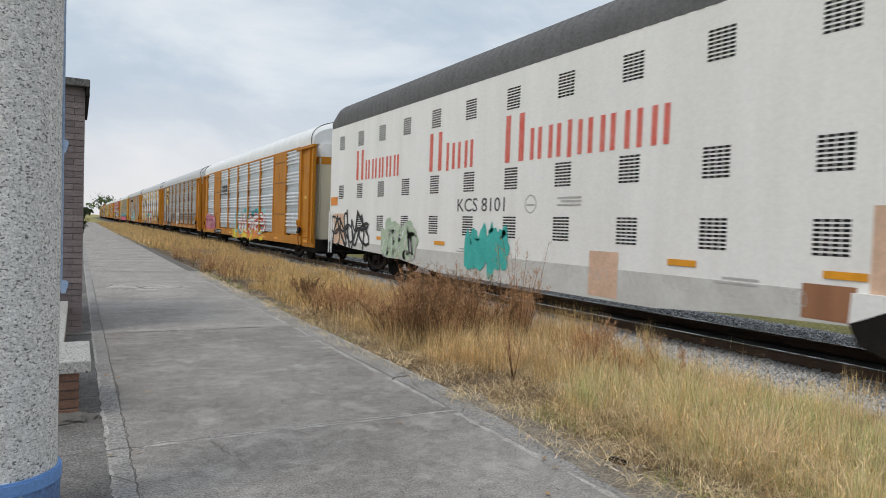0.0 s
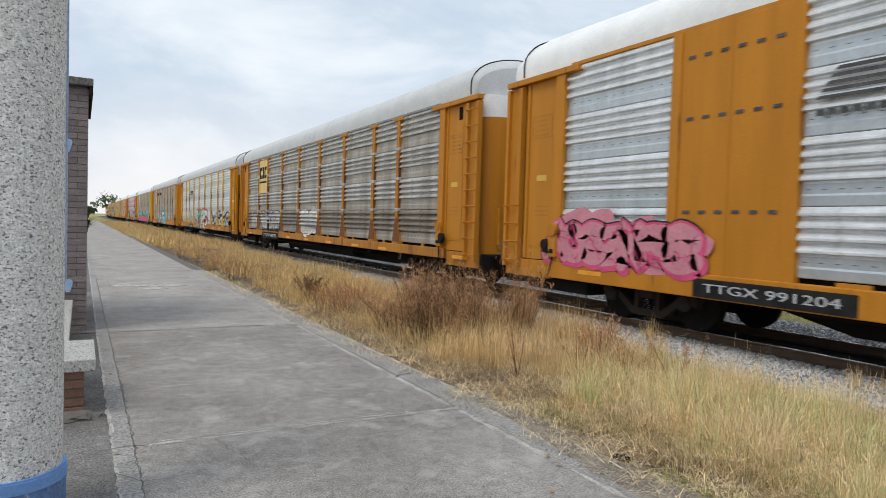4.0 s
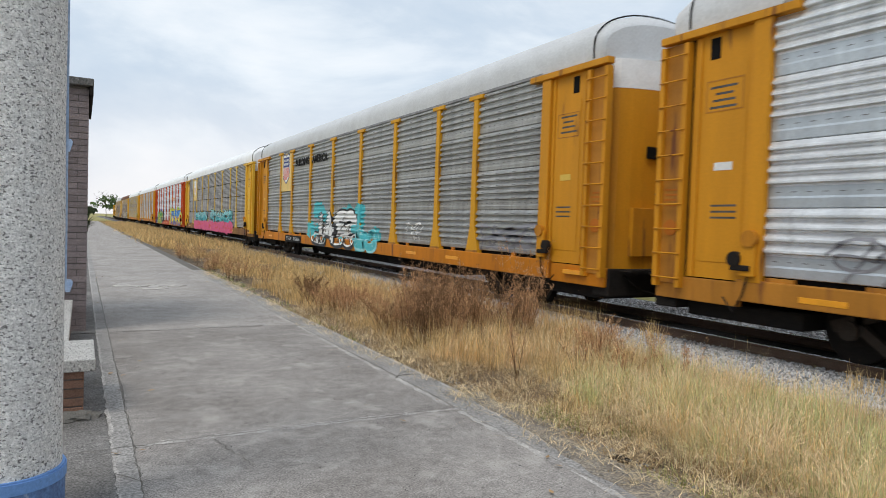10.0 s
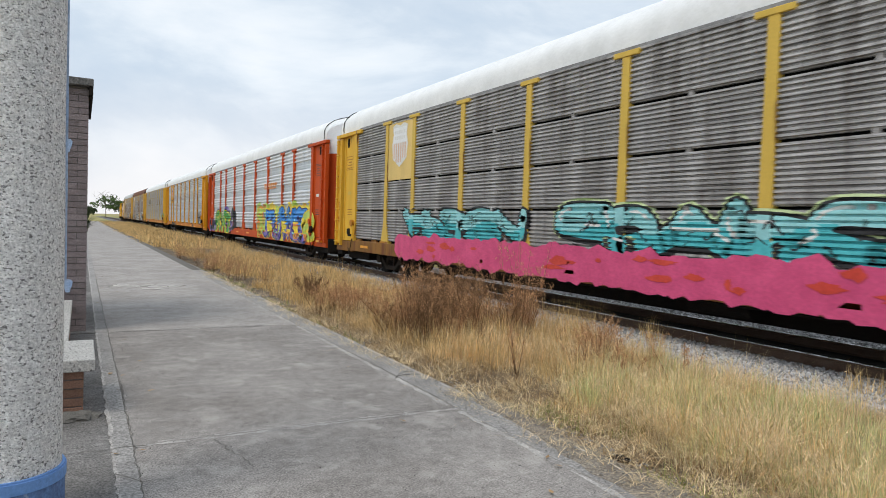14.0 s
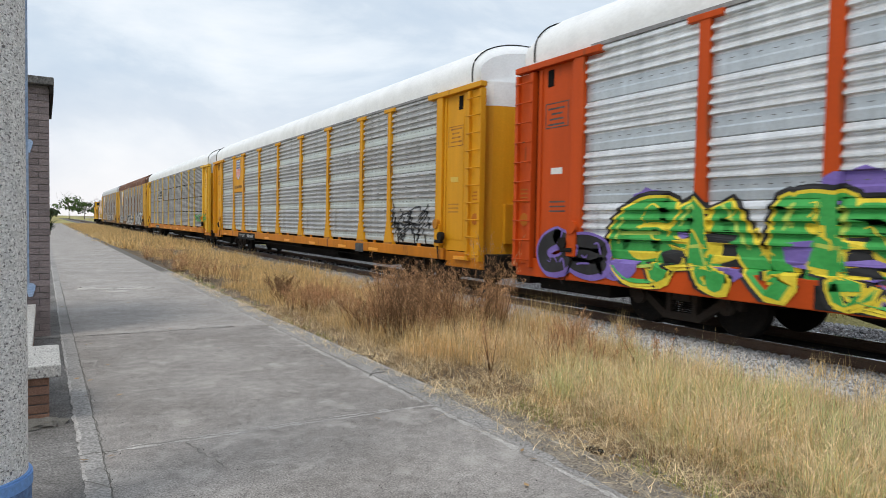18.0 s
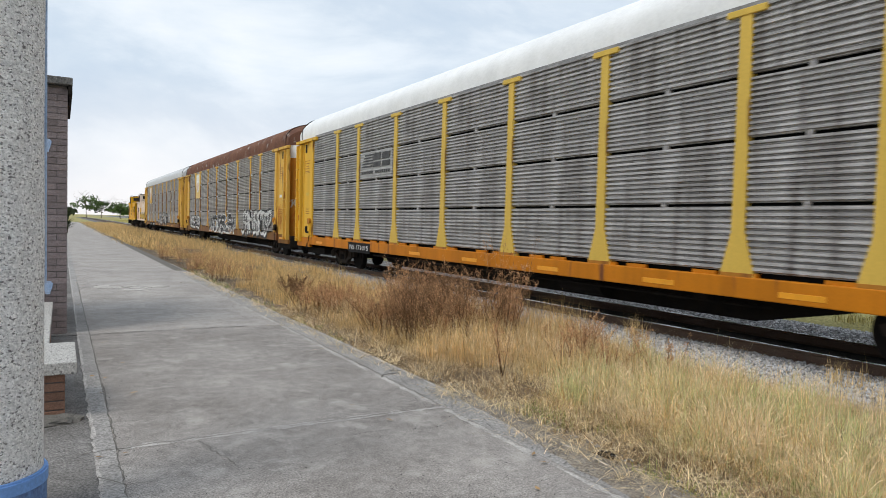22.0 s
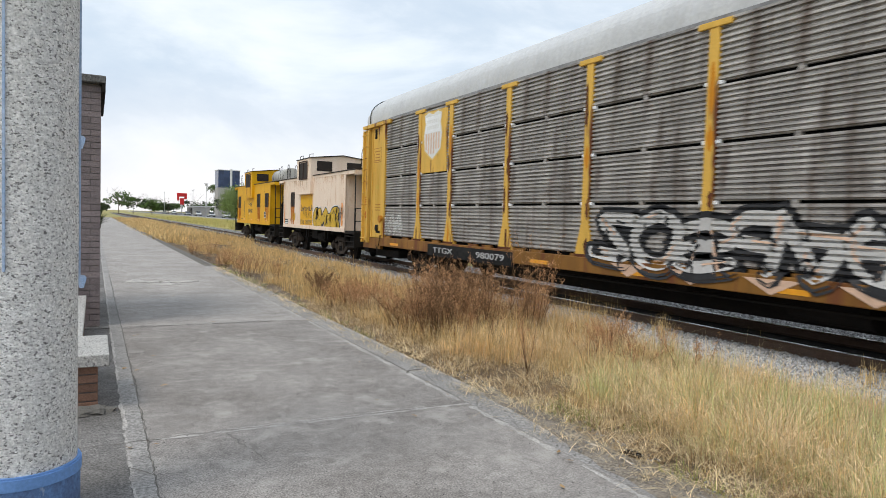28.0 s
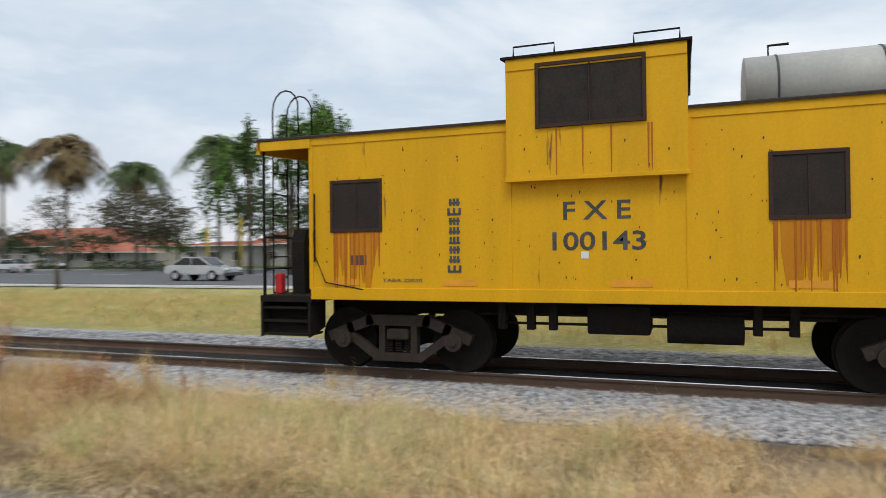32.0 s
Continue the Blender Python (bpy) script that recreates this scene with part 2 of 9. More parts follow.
STREAK = (1.2, 1.2, 0.16)
RUST = (0.16, 0.055, 0.02)
M = {
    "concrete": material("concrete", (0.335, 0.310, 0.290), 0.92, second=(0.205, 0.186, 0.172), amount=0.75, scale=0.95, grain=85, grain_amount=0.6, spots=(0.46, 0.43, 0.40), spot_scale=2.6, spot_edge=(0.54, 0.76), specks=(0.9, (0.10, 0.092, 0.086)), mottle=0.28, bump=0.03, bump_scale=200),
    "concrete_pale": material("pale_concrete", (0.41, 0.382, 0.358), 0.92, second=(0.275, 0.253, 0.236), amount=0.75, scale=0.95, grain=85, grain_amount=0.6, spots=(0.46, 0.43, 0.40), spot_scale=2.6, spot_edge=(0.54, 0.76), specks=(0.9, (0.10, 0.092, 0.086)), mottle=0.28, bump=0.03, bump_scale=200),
    "pale_mortar": material("pale_mortar", (0.50, 0.475, 0.45), 0.95, second=(0.29, 0.27, 0.255), amount=1.0, scale=3.2, grain=70, grain_amount=0.5),
    "cement_smear": material("cement_smear", (0.55, 0.52, 0.485), 0.95, second=(0.33, 0.31, 0.295), amount=1.0, scale=4, grain=80, grain_amount=0.5),
    # oil-dark ballast, with the shade under the train put into its colour
    "oily_shaded_bed": material("oily_shaded_ballast", (0.04, 0.036, 0.033), 0.95, second=(0.02, 0.018, 0.017), amount=0.9, scale=5, grain=30, grain_amount=0.6, bump=1.0),
    "kerb": material("kerb_concrete", (0.36, 0.345, 0.33), 0.9, second=(0.25, 0.237, 0.226), amount=0.9, scale=1.8, grain=45, grain_amount=0.5, bump=0.1, specks=(0.3, (0.15, 0.14, 0.13))),
    "light_concrete": material("light_concrete", (0.44, 0.43, 0.41), 0.9, second=(0.32, 0.31, 0.30), scale=3, grain=120, bump=0.4),
    "joint": material("joint_dirt", (0.17, 0.16, 0.145), 1.0, grain=80),
    "drift": material("grey_dry_soil", (0.30, 0.262, 0.215), 1.0, second=(0.19, 0.16, 0.13), amount=0.9, scale=5, grain=60, grain_amount=0.6, specks=(0.8, (0.10, 0.085, 0.07)), bump=0.4),
    "soil": material("dry_soil", (0.20, 0.15, 0.105), 1.0, second=(0.10, 0.075, 0.05), amount=0.9, scale=1.2, grain=40, grain_amount=0.45, bump=0.6),
    "verge": material("grassy_soil", (0.40, 0.36, 0.15), 1.0, second=(0.27, 0.24, 0.10), amount=0.9, scale=0.35, grain=18, grain_amount=0.5, bump=0.6),
    "gravel_bed": material("ballast_bed", (0.20, 0.195, 0.19), 1.0, second=(0.12, 0.115, 0.11), amount=0.9, scale=6, grain=30, grain_amount=0.7, bump=1.0),
    "ballast": material("ballast_stone", (0.42, 0.42, 0.43), 0.95, second=(0.29, 0.28, 0.275), scale=9, grain=70, island=0.6),
    "rail": material("rail_steel", (0.115, 0.074, 0.052), 0.85, metal=0.1, second=(0.10, 0.055, 0.034), amount=0.8, scale=4, grain=60, bump=0.3),
    "rail_top": material("rail_head", (0.60, 0.60, 0.61), 0.14, metal=0.9, grain=30, grain_amount=0.1),
    "tie": material("concrete_tie", (0.21, 0.2, 0.19), 0.95, grain=70, piece=0.2),
    "asphalt": material("asphalt", (0.15, 0.152, 0.156), 0.85, second=(0.115, 0.116, 0.12), scale=0.4, grain=60, bump=0.3),
    "dust": material("pale_roadside_dust", (0.58, 0.57, 0.55), 1.0, second=(0.3, 0.28, 0.24), amount=0.8, scale=0.5, grain=30),
    "pebble": material("pebbledash", (0.84, 0.83, 0.81), 0.95, second=(0.60, 0.59, 0.575), amount=0.8, scale=26, grain=75, grain_amount=0.3, bump=0.7, bump_scale=110, spots=(0.20, 0.195, 0.19), spot_scale=58, spot_edge=(0.56, 0.62), stretch=(1, 1, 1.6)),
    "terrazzo": material("grey_terrazzo", (0.50, 0.485, 0.46), 0.9, second=(0.40, 0.39, 0.37), amount=0.8, scale=14, grain=75, grain_amount=0.4, bump=0.3, bump_scale=110, spots=(0.16, 0.15, 0.145), spot_scale=50, spot_edge=(0.57, 0.63)),
    "concrete_stained": material("darker_concrete", (0.23, 0.218, 0.208), 0.92, second=(0.13, 0.122, 0.115), amount=1.0, scale=1.1, grain=65, grain_amount=0.6, specks=(0.5, (0.07, 0.066, 0.062)), mottle=0.3, bump=0.03, bump_scale=200),
    "fresh_grass": material("fresh_green_grass", (0.24, 0.31, 0.075), 0.85, second=(0.36, 0.36, 0.11), amount=0.9, scale=1.5, grain=6, island=0.4),
    "blue": material("blue_paint", (0.17, 0.33, 0.66), 0.6, second=(0.13, 0.26, 0.52), scale=5, grain=60, grain_amount=0.12, bump=0.15),
    "blue_pale": material("pale_blue_paint", (0.42, 0.52, 0.68), 0.8, second=(0.30, 0.42, 0.62), amount=0.9, scale=6, grain=60, grain_amount=0.2, bump=0.3),
    "blue_worn": material("worn_blue_paint", (0.13, 0.24, 0.47), 0.75, second=(0.10, 0.15, 0.28), amount=1.0, scale=12, grain=60, spots=(0.42, 0.5, 0.62), spot_scale=16, stretch=(1, 1, 0.4)),
    "brick": material("brown_brick", (0.245, 0.205, 0.203), 0.95, second=(0.175, 0.142, 0.143), scale=5, grain=90, bump=0.5, piece=0.16),
    "brick_warm": material("orange_brown_brick", (0.27, 0.155, 0.11), 0.95, second=(0.19, 0.12, 0.095), scale=8, grain=90, bump=0.4, piece=0.2),
    "cap_stone": material("weathered_cap_concrete", (0.17, 0.165, 0.16), 0.95, second=(0.08, 0.078, 0.075), amount=1.0, scale=5, grain=50, grain_amount=0.5, spots=(0.3, 0.29, 0.28), spot_scale=9, bump=0.5),
    "mortar": material("mortar", (0.175, 0.158, 0.152), 1.0, grain=80),
    "galv": material("galvanised_sheet", (0.84, 0.86, 0.88), 0.42, metal=0.45, second=(0.58, 0.60, 0.62), amount=0.9, scale=2.2, grain=25, grain_amount=0.1, stretch=STREAK, spots=(0.30, 0.30, 0.30), spot_scale=3.0, spot_edge=(0.62, 0.85), lines=0.14),
    "galv_dirty": material("stained_galvanised_sheet", (0.56, 0.55, 0.53), 0.5, metal=0.3, second=(0.31, 0.292, 0.268), amount=0.85, scale=1.6, grain=25, grain_amount=0.15, stretch=STREAK, spots=(0.09, 0.07, 0.055), spot_scale=3.5, spot_edge=(0.54, 0.78), lines=0.3),
    "galv_grey": material("grey_weathered_sheet", (0.44, 0.44, 0.425), 0.45, metal=0.45, second=(0.24, 0.238, 0.228), amount=0.8, scale=2.0, grain=25, grain_amount=0.13, stretch=STREAK, spots=(0.2, 0.19, 0.18), spot_scale=3.5, spot_edge=(0.6, 0.85), lines=0.25),
    "galv_dark": material("dark_weathered_sheet", (0.43, 0.415, 0.405), 0.5, metal=0.3, second=(0.25, 0.235, 0.225), amount=0.9, scale=1.8, grain=25, grain_amount=0.18, stretch=STREAK, spots=(0.13, 0.11, 0.095), spot_scale=3.5, spot_edge=(0.53, 0.78), lines=0.42),
    "galv_rusty": material("rust_stained_sheet", (0.43, 0.402, 0.372), 0.5, metal=0.3, second=(0.24, 0.22, 0.20), amount=0.95, scale=1.8, grain=25, grain_amount=0.2, stretch=STREAK, spots=(0.10, 0.06, 0.04), spot_scale=3.2, spot_edge=(0.52, 0.74), lines=0.45),
    "galv_blue": material("bluish_galvanised_sheet", (0.552, 0.552, 0.552), 0.42, metal=0.45, second=(0.37, 0.365, 0.36), amount=0.9, scale=2.0, grain=25, grain_amount=0.15, stretch=STREAK, spots=(0.17, 0.155, 0.14), spot_scale=3.0, spot_edge=(0.57, 0.8), lines=0.25),
    "band_green": material("greenish_flat_band", (0.60, 0.655, 0.645), 0.45, metal=0.3, second=(0.47, 0.51, 0.50), amount=0.8, scale=2.0, grain=25, grain_amount=0.08, stretch=STREAK),
    "band_blue": material("bluish_flat_band", (0.58, 0.63, 0.67), 0.42, metal=0.5, second=(0.42, 0.46, 0.50), amount=0.8, scale=2.2, grain=25, grain_amount=0.1, stretch=STREAK),
    "band_brown": material("brownish_flat_band", (0.46, 0.43, 0.385), 0.5, metal=0.3, second=(0.24, 0.205, 0.165), amount=0.9, scale=1.6, grain=25, grain_amount=0.15, stretch=STREAK),
    "roof_white": material("white_roof_sheet", (0.87, 0.88, 0.89), 0.6, second=(0.74, 0.75, 0.755), amount=0.7, scale=1.5, grain=20, grain_amount=0.06),
    "roof_grey": material("grey_roof_sheet", (0.60, 0.61, 0.62), 0.6, metal=0.1, second=(0.48, 0.48, 0.485), scale=1.5, grain=20, grain_amount=0.1),
    "eave_grey": material("grey_eave_strip", (0.20, 0.20, 0.205), 0.7, second=(0.32, 0.32, 0.32), amount=0.8, scale=3, grain=20),
    "roof_dark": material("dark_grey_roof", (0.16, 0.16, 0.165), 0.8, second=(0.12, 0.12, 0.12), scale=2, grain=20),
    "roof_rust": material("rusty_roof", (0.20, 0.095, 0.06), 0.9, second=(0.12, 0.06, 0.045), amount=0.9, scale=1.2, grain=20, spots=(0.36, 0.32, 0.30), spot_scale=2.2, spot_edge=(0.60, 0.68)),
    "white_side": material("white_car_paint", (0.90, 0.89, 0.865), 0.5, second=(0.80, 0.785, 0.75), amount=0.7, scale=1.2, grain=20, grain_amount=0.05, stretch=STREAK),
    "white_low": material("dusty_white_paint", (0.66, 0.65, 0.62), 0.6, second=(0.55, 0.53, 0.49), amount=0.8, scale=1.6, grain=20, grain_amount=0.08),
    "red": material("faded_red_paint", (0.70, 0.13, 0.10), 0.6, second=(0.72, 0.25, 0.2), amount=0.8, scale=2.5, grain=30),
    "black": material("black_paint", (0.014, 0.014, 0.015), 0.9, second=(0.04, 0.038, 0.035), scale=5, grain=30),
    "charcoal": material("faded_black_paint", (0.055, 0.055, 0.058), 0.75, second=(0.12, 0.12, 0.12), amount=0.7, scale=4, grain=30),
    "galv_brown": material("brown_stained_lower_sheet", (0.29, 0.252, 0.21), 0.6, metal=0.25, second=(0.155, 0.122, 0.09), amount=0.95, scale=1.6, grain=25, grain_amount=0.15, stretch=STREAK, spots=(0.10, 0.065, 0.04), spot_scale=3.5, spot_edge=(0.52, 0.76), lines=0.3),
    "old_rust": material("old_rust", (0.15, 0.055, 0.025), 0.95, second=(0.07, 0.03, 0.018), amount=0.9, scale=7, grain=60, grain_amount=0.4, bump=0.3),
    # grime taken near black to carry the deep shade under the cars too
    "under": material("grimy_shaded_underframe", (0.014, 0.0125, 0.0115), 0.9, second=(0.026, 0.02, 0.015), scale=5, grain=40, bump=0.3),
    "window_brown": material("rusty_window_steel", (0.060, 0.032, 0.022), 0.8, second=(0.028, 0.020, 0.018), scale=8, grain=60, bump=0.2),
    "frame_brown": material("rusty_truck_steel", (0.055, 0.043, 0.034), 0.9, second=(0.028, 0.022, 0.018), scale=6, grain=50, bump=0.3),
    # near-black that stands for shade inside gaps, slots and doorways
    "hollow": material("shade_black", (0.008, 0.008, 0.008), 1.0),
    "white": material("white_paint", (0.76, 0.76, 0.74), 0.6, second=(0.6, 0.6, 0.58), scale=4, grain=30, grain_amount=0.08),
    "scratch_grey": material("faint_grey_scratch", (0.52, 0.51, 0.49), 0.7, grain=30),
    "reflector": material("orange_reflector", (0.85, 0.36, 0.02), 0.4, grain=20, grain_amount=0.05),
    "glass_dark": material("dark_window_screen", (0.022, 0.018, 0.016), 0.7, second=(0.045, 0.03, 0.022), amount=0.6, scale=5, grain=40),
    "tank": material("grey_tank_paint", (0.50, 0.49, 0.46), 0.5, second=(0.38, 0.37, 0.34), scale=2, grain=20, grain_amount=0.08),
    "straw": material("dry_grass", (0.770, 0.543, 0.257), 0.9, second=(0.58, 0.40, 0.175), amount=0.9, scale=0.9, grain=6, grain_amount=0.25, island=0.4),
    "pale_straw": material("pale_dry_grass", (0.874, 0.679, 0.427), 0.9, second=(0.70, 0.55, 0.31), amount=0.9, scale=0.9, grain=6, island=0.35),
    "green_grass": material("yellow_green_grass", (0.53, 0.565, 0.245), 0.9, second=(0.70, 0.62, 0.33), amount=0.9, scale=0.7, grain=6, island=0.35),
    "weed": material("rusty_dry_weed", (0.60, 0.36, 0.19), 0.95, second=(0.42, 0.22, 0.11), amount=0.9, scale=2, grain=9, island=0.5),
    "verge_green": material("verge_grass", (0.46, 0.43, 0.15), 0.9, second=(0.60, 0.50, 0.21), amount=1.0, scale=0.25, grain=3, island=0.3),
    "brown_straw": material("brown_dead_grass", (0.40, 0.26, 0.13), 0.95, second=(0.28, 0.18, 0.09), amount=0.9, scale=1.5, grain=6, island=0.4),
    "weed_dark": material("dark_weed_stem", (0.20, 0.115, 0.06), 0.95, grain=20, island=0.3),
    "bark": material("tree_bark", (0.13, 0.10, 0.075), 0.95, second=(0.08, 0.06, 0.05), scale=6, grain=30, bump=0.6),
    "palm_bark": material("palm_bark", (0.22, 0.19, 0.155), 0.95, second=(0.14, 0.11, 0.09), scale=5, grain=20, bump=0.5),
    "leaf": material("tree_leaf", (0.075, 0.13, 0.03), 0.8, second=(0.05, 0.08, 0.02), scale=1, grain=4, island=0.5),
    "leaf_bright": material("bright_leaf", (0.12, 0.22, 0.045), 0.8, second=(0.09, 0.15, 0.03), scale=1, grain=4, island=0.5),
    "leaf_soft": material("soft_green_leaf", (0.215, 0.285, 0.095), 0.85, second=(0.15, 0.20, 0.065), scale=1, grain=4, island=0.4),
    "leaf_dark": material("dark_leaf", (0.055, 0.08, 0.035), 0.8, second=(0.035, 0.045, 0.02), scale=1, grain=4, island=0.5),
    "leaf_grey": material("greyish_twigs", (0.13, 0.12, 0.085), 0.9, second=(0.09, 0.085, 0.05), scale=1, grain=4, island=0.5),
    "leaf_yellow": material("yellow_leaf", (0.42, 0.36, 0.05), 0.8, second=(0.25, 0.27, 0.05), scale=1, grain=4, island=0.5),
    "frond": material("palm_frond", (0.10, 0.14, 0.05), 0.75, second=(0.06, 0.085, 0.025), scale=1, grain=4, island=0.4),
    "frond_dry": material("dry_palm_frond", (0.22, 0.16, 0.08), 0.9, second=(0.15, 0.11, 0.06), scale=1, grain=4, island=0.4),
    "tile_roof": material("red_tile_roof", (0.47, 0.17, 0.11), 0.9, second=(0.38, 0.13, 0.09), scale=1, grain=6, piece=0.15),
    "stucco": material("grey_stucco", (0.42, 0.40, 0.37), 0.9, second=(0.34, 0.32, 0.3), scale=1.5, grain=20),
    "tower_glass": material("blue_curtain_wall", (0.03, 0.05, 0.11), 0.25, second=(0.045, 0.07, 0.14), scale=0.5, grain=3, piece=0.25),
    "pole": material("pole_grey", (0.5, 0.5, 0.5), 0.5, metal=0.2, grain=20, grain_amount=0.1),
    "pole_yellow": material("pole_yellow", (0.5, 0.38, 0.05), 0.7, grain=20),
    "sign_red": material("sign_red", (0.6, 0.03, 0.03), 0.5, grain=20, grain_amount=0.08),
    "tyre": material("tyre_rubber", (0.02, 0.02, 0.02), 0.9),
    "car_glass": material("car_glass", (0.03, 0.035, 0.04), 0.1),
    "hedge": material("hedge_leaf", (0.07, 0.10, 0.035), 0.9, second=(0.05, 0.07, 0.02), scale=3, grain=9, island=0.4),
}


def paint(name, base, dirty=0.5, spots=RUST, edge=(0.66, 0.74)):
    M[name] = material(name, base, 0.6, second=tuple(c * 0.62 for c in base), amount=dirty, scale=1.6, grain=30, grain_amount=0.06, stretch=STREAK, spots=spots, spot_scale=3.0, spot_edge=edge, bump=0.06, bump_scale=2.5)


paint("orange_brown", (0.54, 0.215, 0.018))
paint("orange_yellow", (0.63, 0.27, 0.012), edge=(0.62, 0.72))
paint("rusty_orange", (0.48, 0.20, 0.025), 0.8, edge=(0.56, 0.68))
paint("yellow", (0.80, 0.465, 0.045), edge=(0.62, 0.72))
paint("pale_yellow", (0.70, 0.47, 0.09), 0.4)
paint("red_orange", (0.58, 0.076, 0.006), 0.6)
paint("deep_orange", (0.50, 0.20, 0.014), 0.8, edge=(0.58, 0.70))
paint("patch_brown", (0.40, 0.19, 0.10), 0.9)
paint("amber", (0.68, 0.33, 0.015), 0.5)
paint("straw_yellow", (0.78, 0.56, 0.20), 0.5)
paint("yellow_rusty", (0.76, 0.455, 0.085), 0.6, edge=(0.58, 0.66))
paint("deep_yellow", (0.71, 0.325, 0.010), 0.45)
paint("caboose_yellow", (0.79, 0.415, 0.006), 0.35, edge=(0.68, 0.73))
M["caboose_pink"] = material("caboose_pink", (0.84, 0.69, 0.56), 0.65, second=(0.76, 0.57, 0.42), amount=0.6, scale=1.5, grain=24, grain_amount=0.1, stretch=(1.2, 1.2, 0.4), spots=(0.60, 0.36, 0.19), spot_scale=2.6, spot_edge=(0.58, 0.80), bump=0.06, bump_scale=2.5)
paint("sill_orange", (0.58, 0.195, 0.005), 0.7, edge=(0.60, 0.72))
paint("sill_tan", (0.27, 0.125, 0.025), 1.0, edge=(0.50, 0.62))
paint("cream", (0.60, 0.56, 0.44))
paint("post_rust", (0.20, 0.075, 0.022), 0.9, edge=(0.5, 0.66))
paint("rust_streak", (0.50, 0.15, 0.012), 0.5)
paint("pink_rust", (0.66, 0.43, 0.27), 0.5)
paint("rust_wash", (0.65, 0.25, 0.008), 0.7)


def gpaint(name, base):
    M[name] = material("spray_" + name, base, 0.55, second=tuple(min(1, c * 1.25 + 0.02) for c in base), amount=0.7, scale=2.5, grain=20, grain_amount=0.1)


for gname, gcol in (("g_white", (0.68, 0.68, 0.66)), ("g_pink", (0.60, 0.075, 0.19)), ("g_rose", (0.55, 0.22, 0.27)), ("g_teal", (0.07, 0.42, 0.46)), ("g_aqua", (0.28, 0.58, 0.60)),
                    ("g_red", (0.58, 0.06, 0.04)), ("g_green", (0.045, 0.33, 0.07)), ("g_lime", (0.42, 0.55, 0.10)), ("g_pale", (0.52, 0.62, 0.34)), ("g_purple", (0.19, 0.13, 0.42)),
                    ("g_blue", (0.05, 0.25, 0.62)), ("g_yellow", (0.72, 0.56, 0.04)), ("g_black", (0.02, 0.02, 0.022)), ("g_orange", (0.72, 0.25, 0.04)), ("g_mustard", (0.55, 0.34, 0.02)), ("g_grey", (0.22, 0.22, 0.24)), ("g_sage", (0.40, 0.50, 0.36)), ("g_grime", (0.46, 0.45, 0.435)), ("g_tan", (0.62, 0.42, 0.30)), ("g_emerald", (0.05, 0.42, 0.38)), ("g_navy", (0.02, 0.03, 0.16))):
    gpaint(gname, gcol)


# ---- mesh helpers ----
def mesh_of(name, bm, *mats):
    me = bpy.data.meshes.new(name)
    bm.normal_update()
    bm.to_mesh(me)
    bm.free()
    for m in mats:
        me.materials.append(m)
    return me


def mat_of(m):
    return M[m] if isinstance(m, str) else m


def part(name, bm, mats, parent, label="", at=None, data=None):
    mats = mats if isinstance(mats, (list, tuple)) else [mats]
    ob = new(name, data or mesh_of(name, bm, *[mat_of(m) for m in mats]))
    ob.parent = parent
    if at is not None:
        ob.matrix_basis = at
    return tagged(ob, label) if label else ob


def thing(name, label, category, at=None, group="", kind=""):
    ob = new(name)
    ob.empty_display_size = 0.2
    if at is not None:
        ob.matrix_basis = at
    return tagged(ob, label, category, group, kind)


def single(name, bm, mats, label, category, at=None, group="", kind=""):
    mats = mats if isinstance(mats, (list, tuple)) else [mats]
    ob = new(name, mesh_of(name, bm, *[mat_of(m) for m in mats]))
    if at is not None:
        ob.matrix_basis = at
    return tagged(ob, label, category, group, kind)


def box(bm, x0, x1, y0, y1, z0, z1, bev=0.0, mi=0):
    if bev:
        tmp = bmesh.new()
        bmesh.ops.create_cube(tmp, size=1)
        for v in tmp.verts:
            v.co = Vector((x0 + (v.co.x + 0.5) * (x1 - x0), y0 + (v.co.y + 0.5) * (y1 - y0), z0 + (v.co.z + 0.5) * (z1 - z0)))
        bmesh.ops.bevel(tmp, geom=tmp.edges[:], offset=bev, segments=2, affect="EDGES", profile=0.5)
        vs = {v: bm.verts.new(v.co) for v in tmp.verts}
        for f in tmp.faces:
            bm.faces.new([vs[v] for v in f.verts]).material_index = mi
        tmp.free()
        return bm
    v = [bm.verts.new((x, y, z)) for z in (z0, z1) for y in (y0, y1) for x in (x0, x1)]
    for f in ((0, 2, 3, 1), (4, 5, 7, 6), (0, 1, 5, 4), (2, 6, 7, 3), (0, 4, 6, 2), (1, 3, 7, 5)):
        bm.faces.new([v[i] for i in f]).material_index = mi
    return bm


def cube(*a, **k):
    return box(bmesh.new(), *a, **k)


def extrude(bm, outline, axis, a, b, mi=0):
    """A prism: a flat outline of 2D points, from a to b along the axis (0 x, 1 y, 2 z)."""
    def put(p, d):
        return (d, *p) if axis == 0 else (p[0], d, p[1]) if axis == 1 else (*p, d)
    lo, hi = [bm.verts.new(put(p, a)) for p in outline], [bm.verts.new(put(p, b)) for p in outline]
    n = len(outline)
    faces = [bm.faces.new(lo), bm.faces.new(hi)] + [bm.faces.new((lo[i], lo[(i + 1) % n], hi[(i + 1) % n], hi[i])) for i in range(n)]
    for f in faces:
        f.material_index = mi
    bmesh.ops.recalc_face_normals(bm, faces=faces)
    return bm


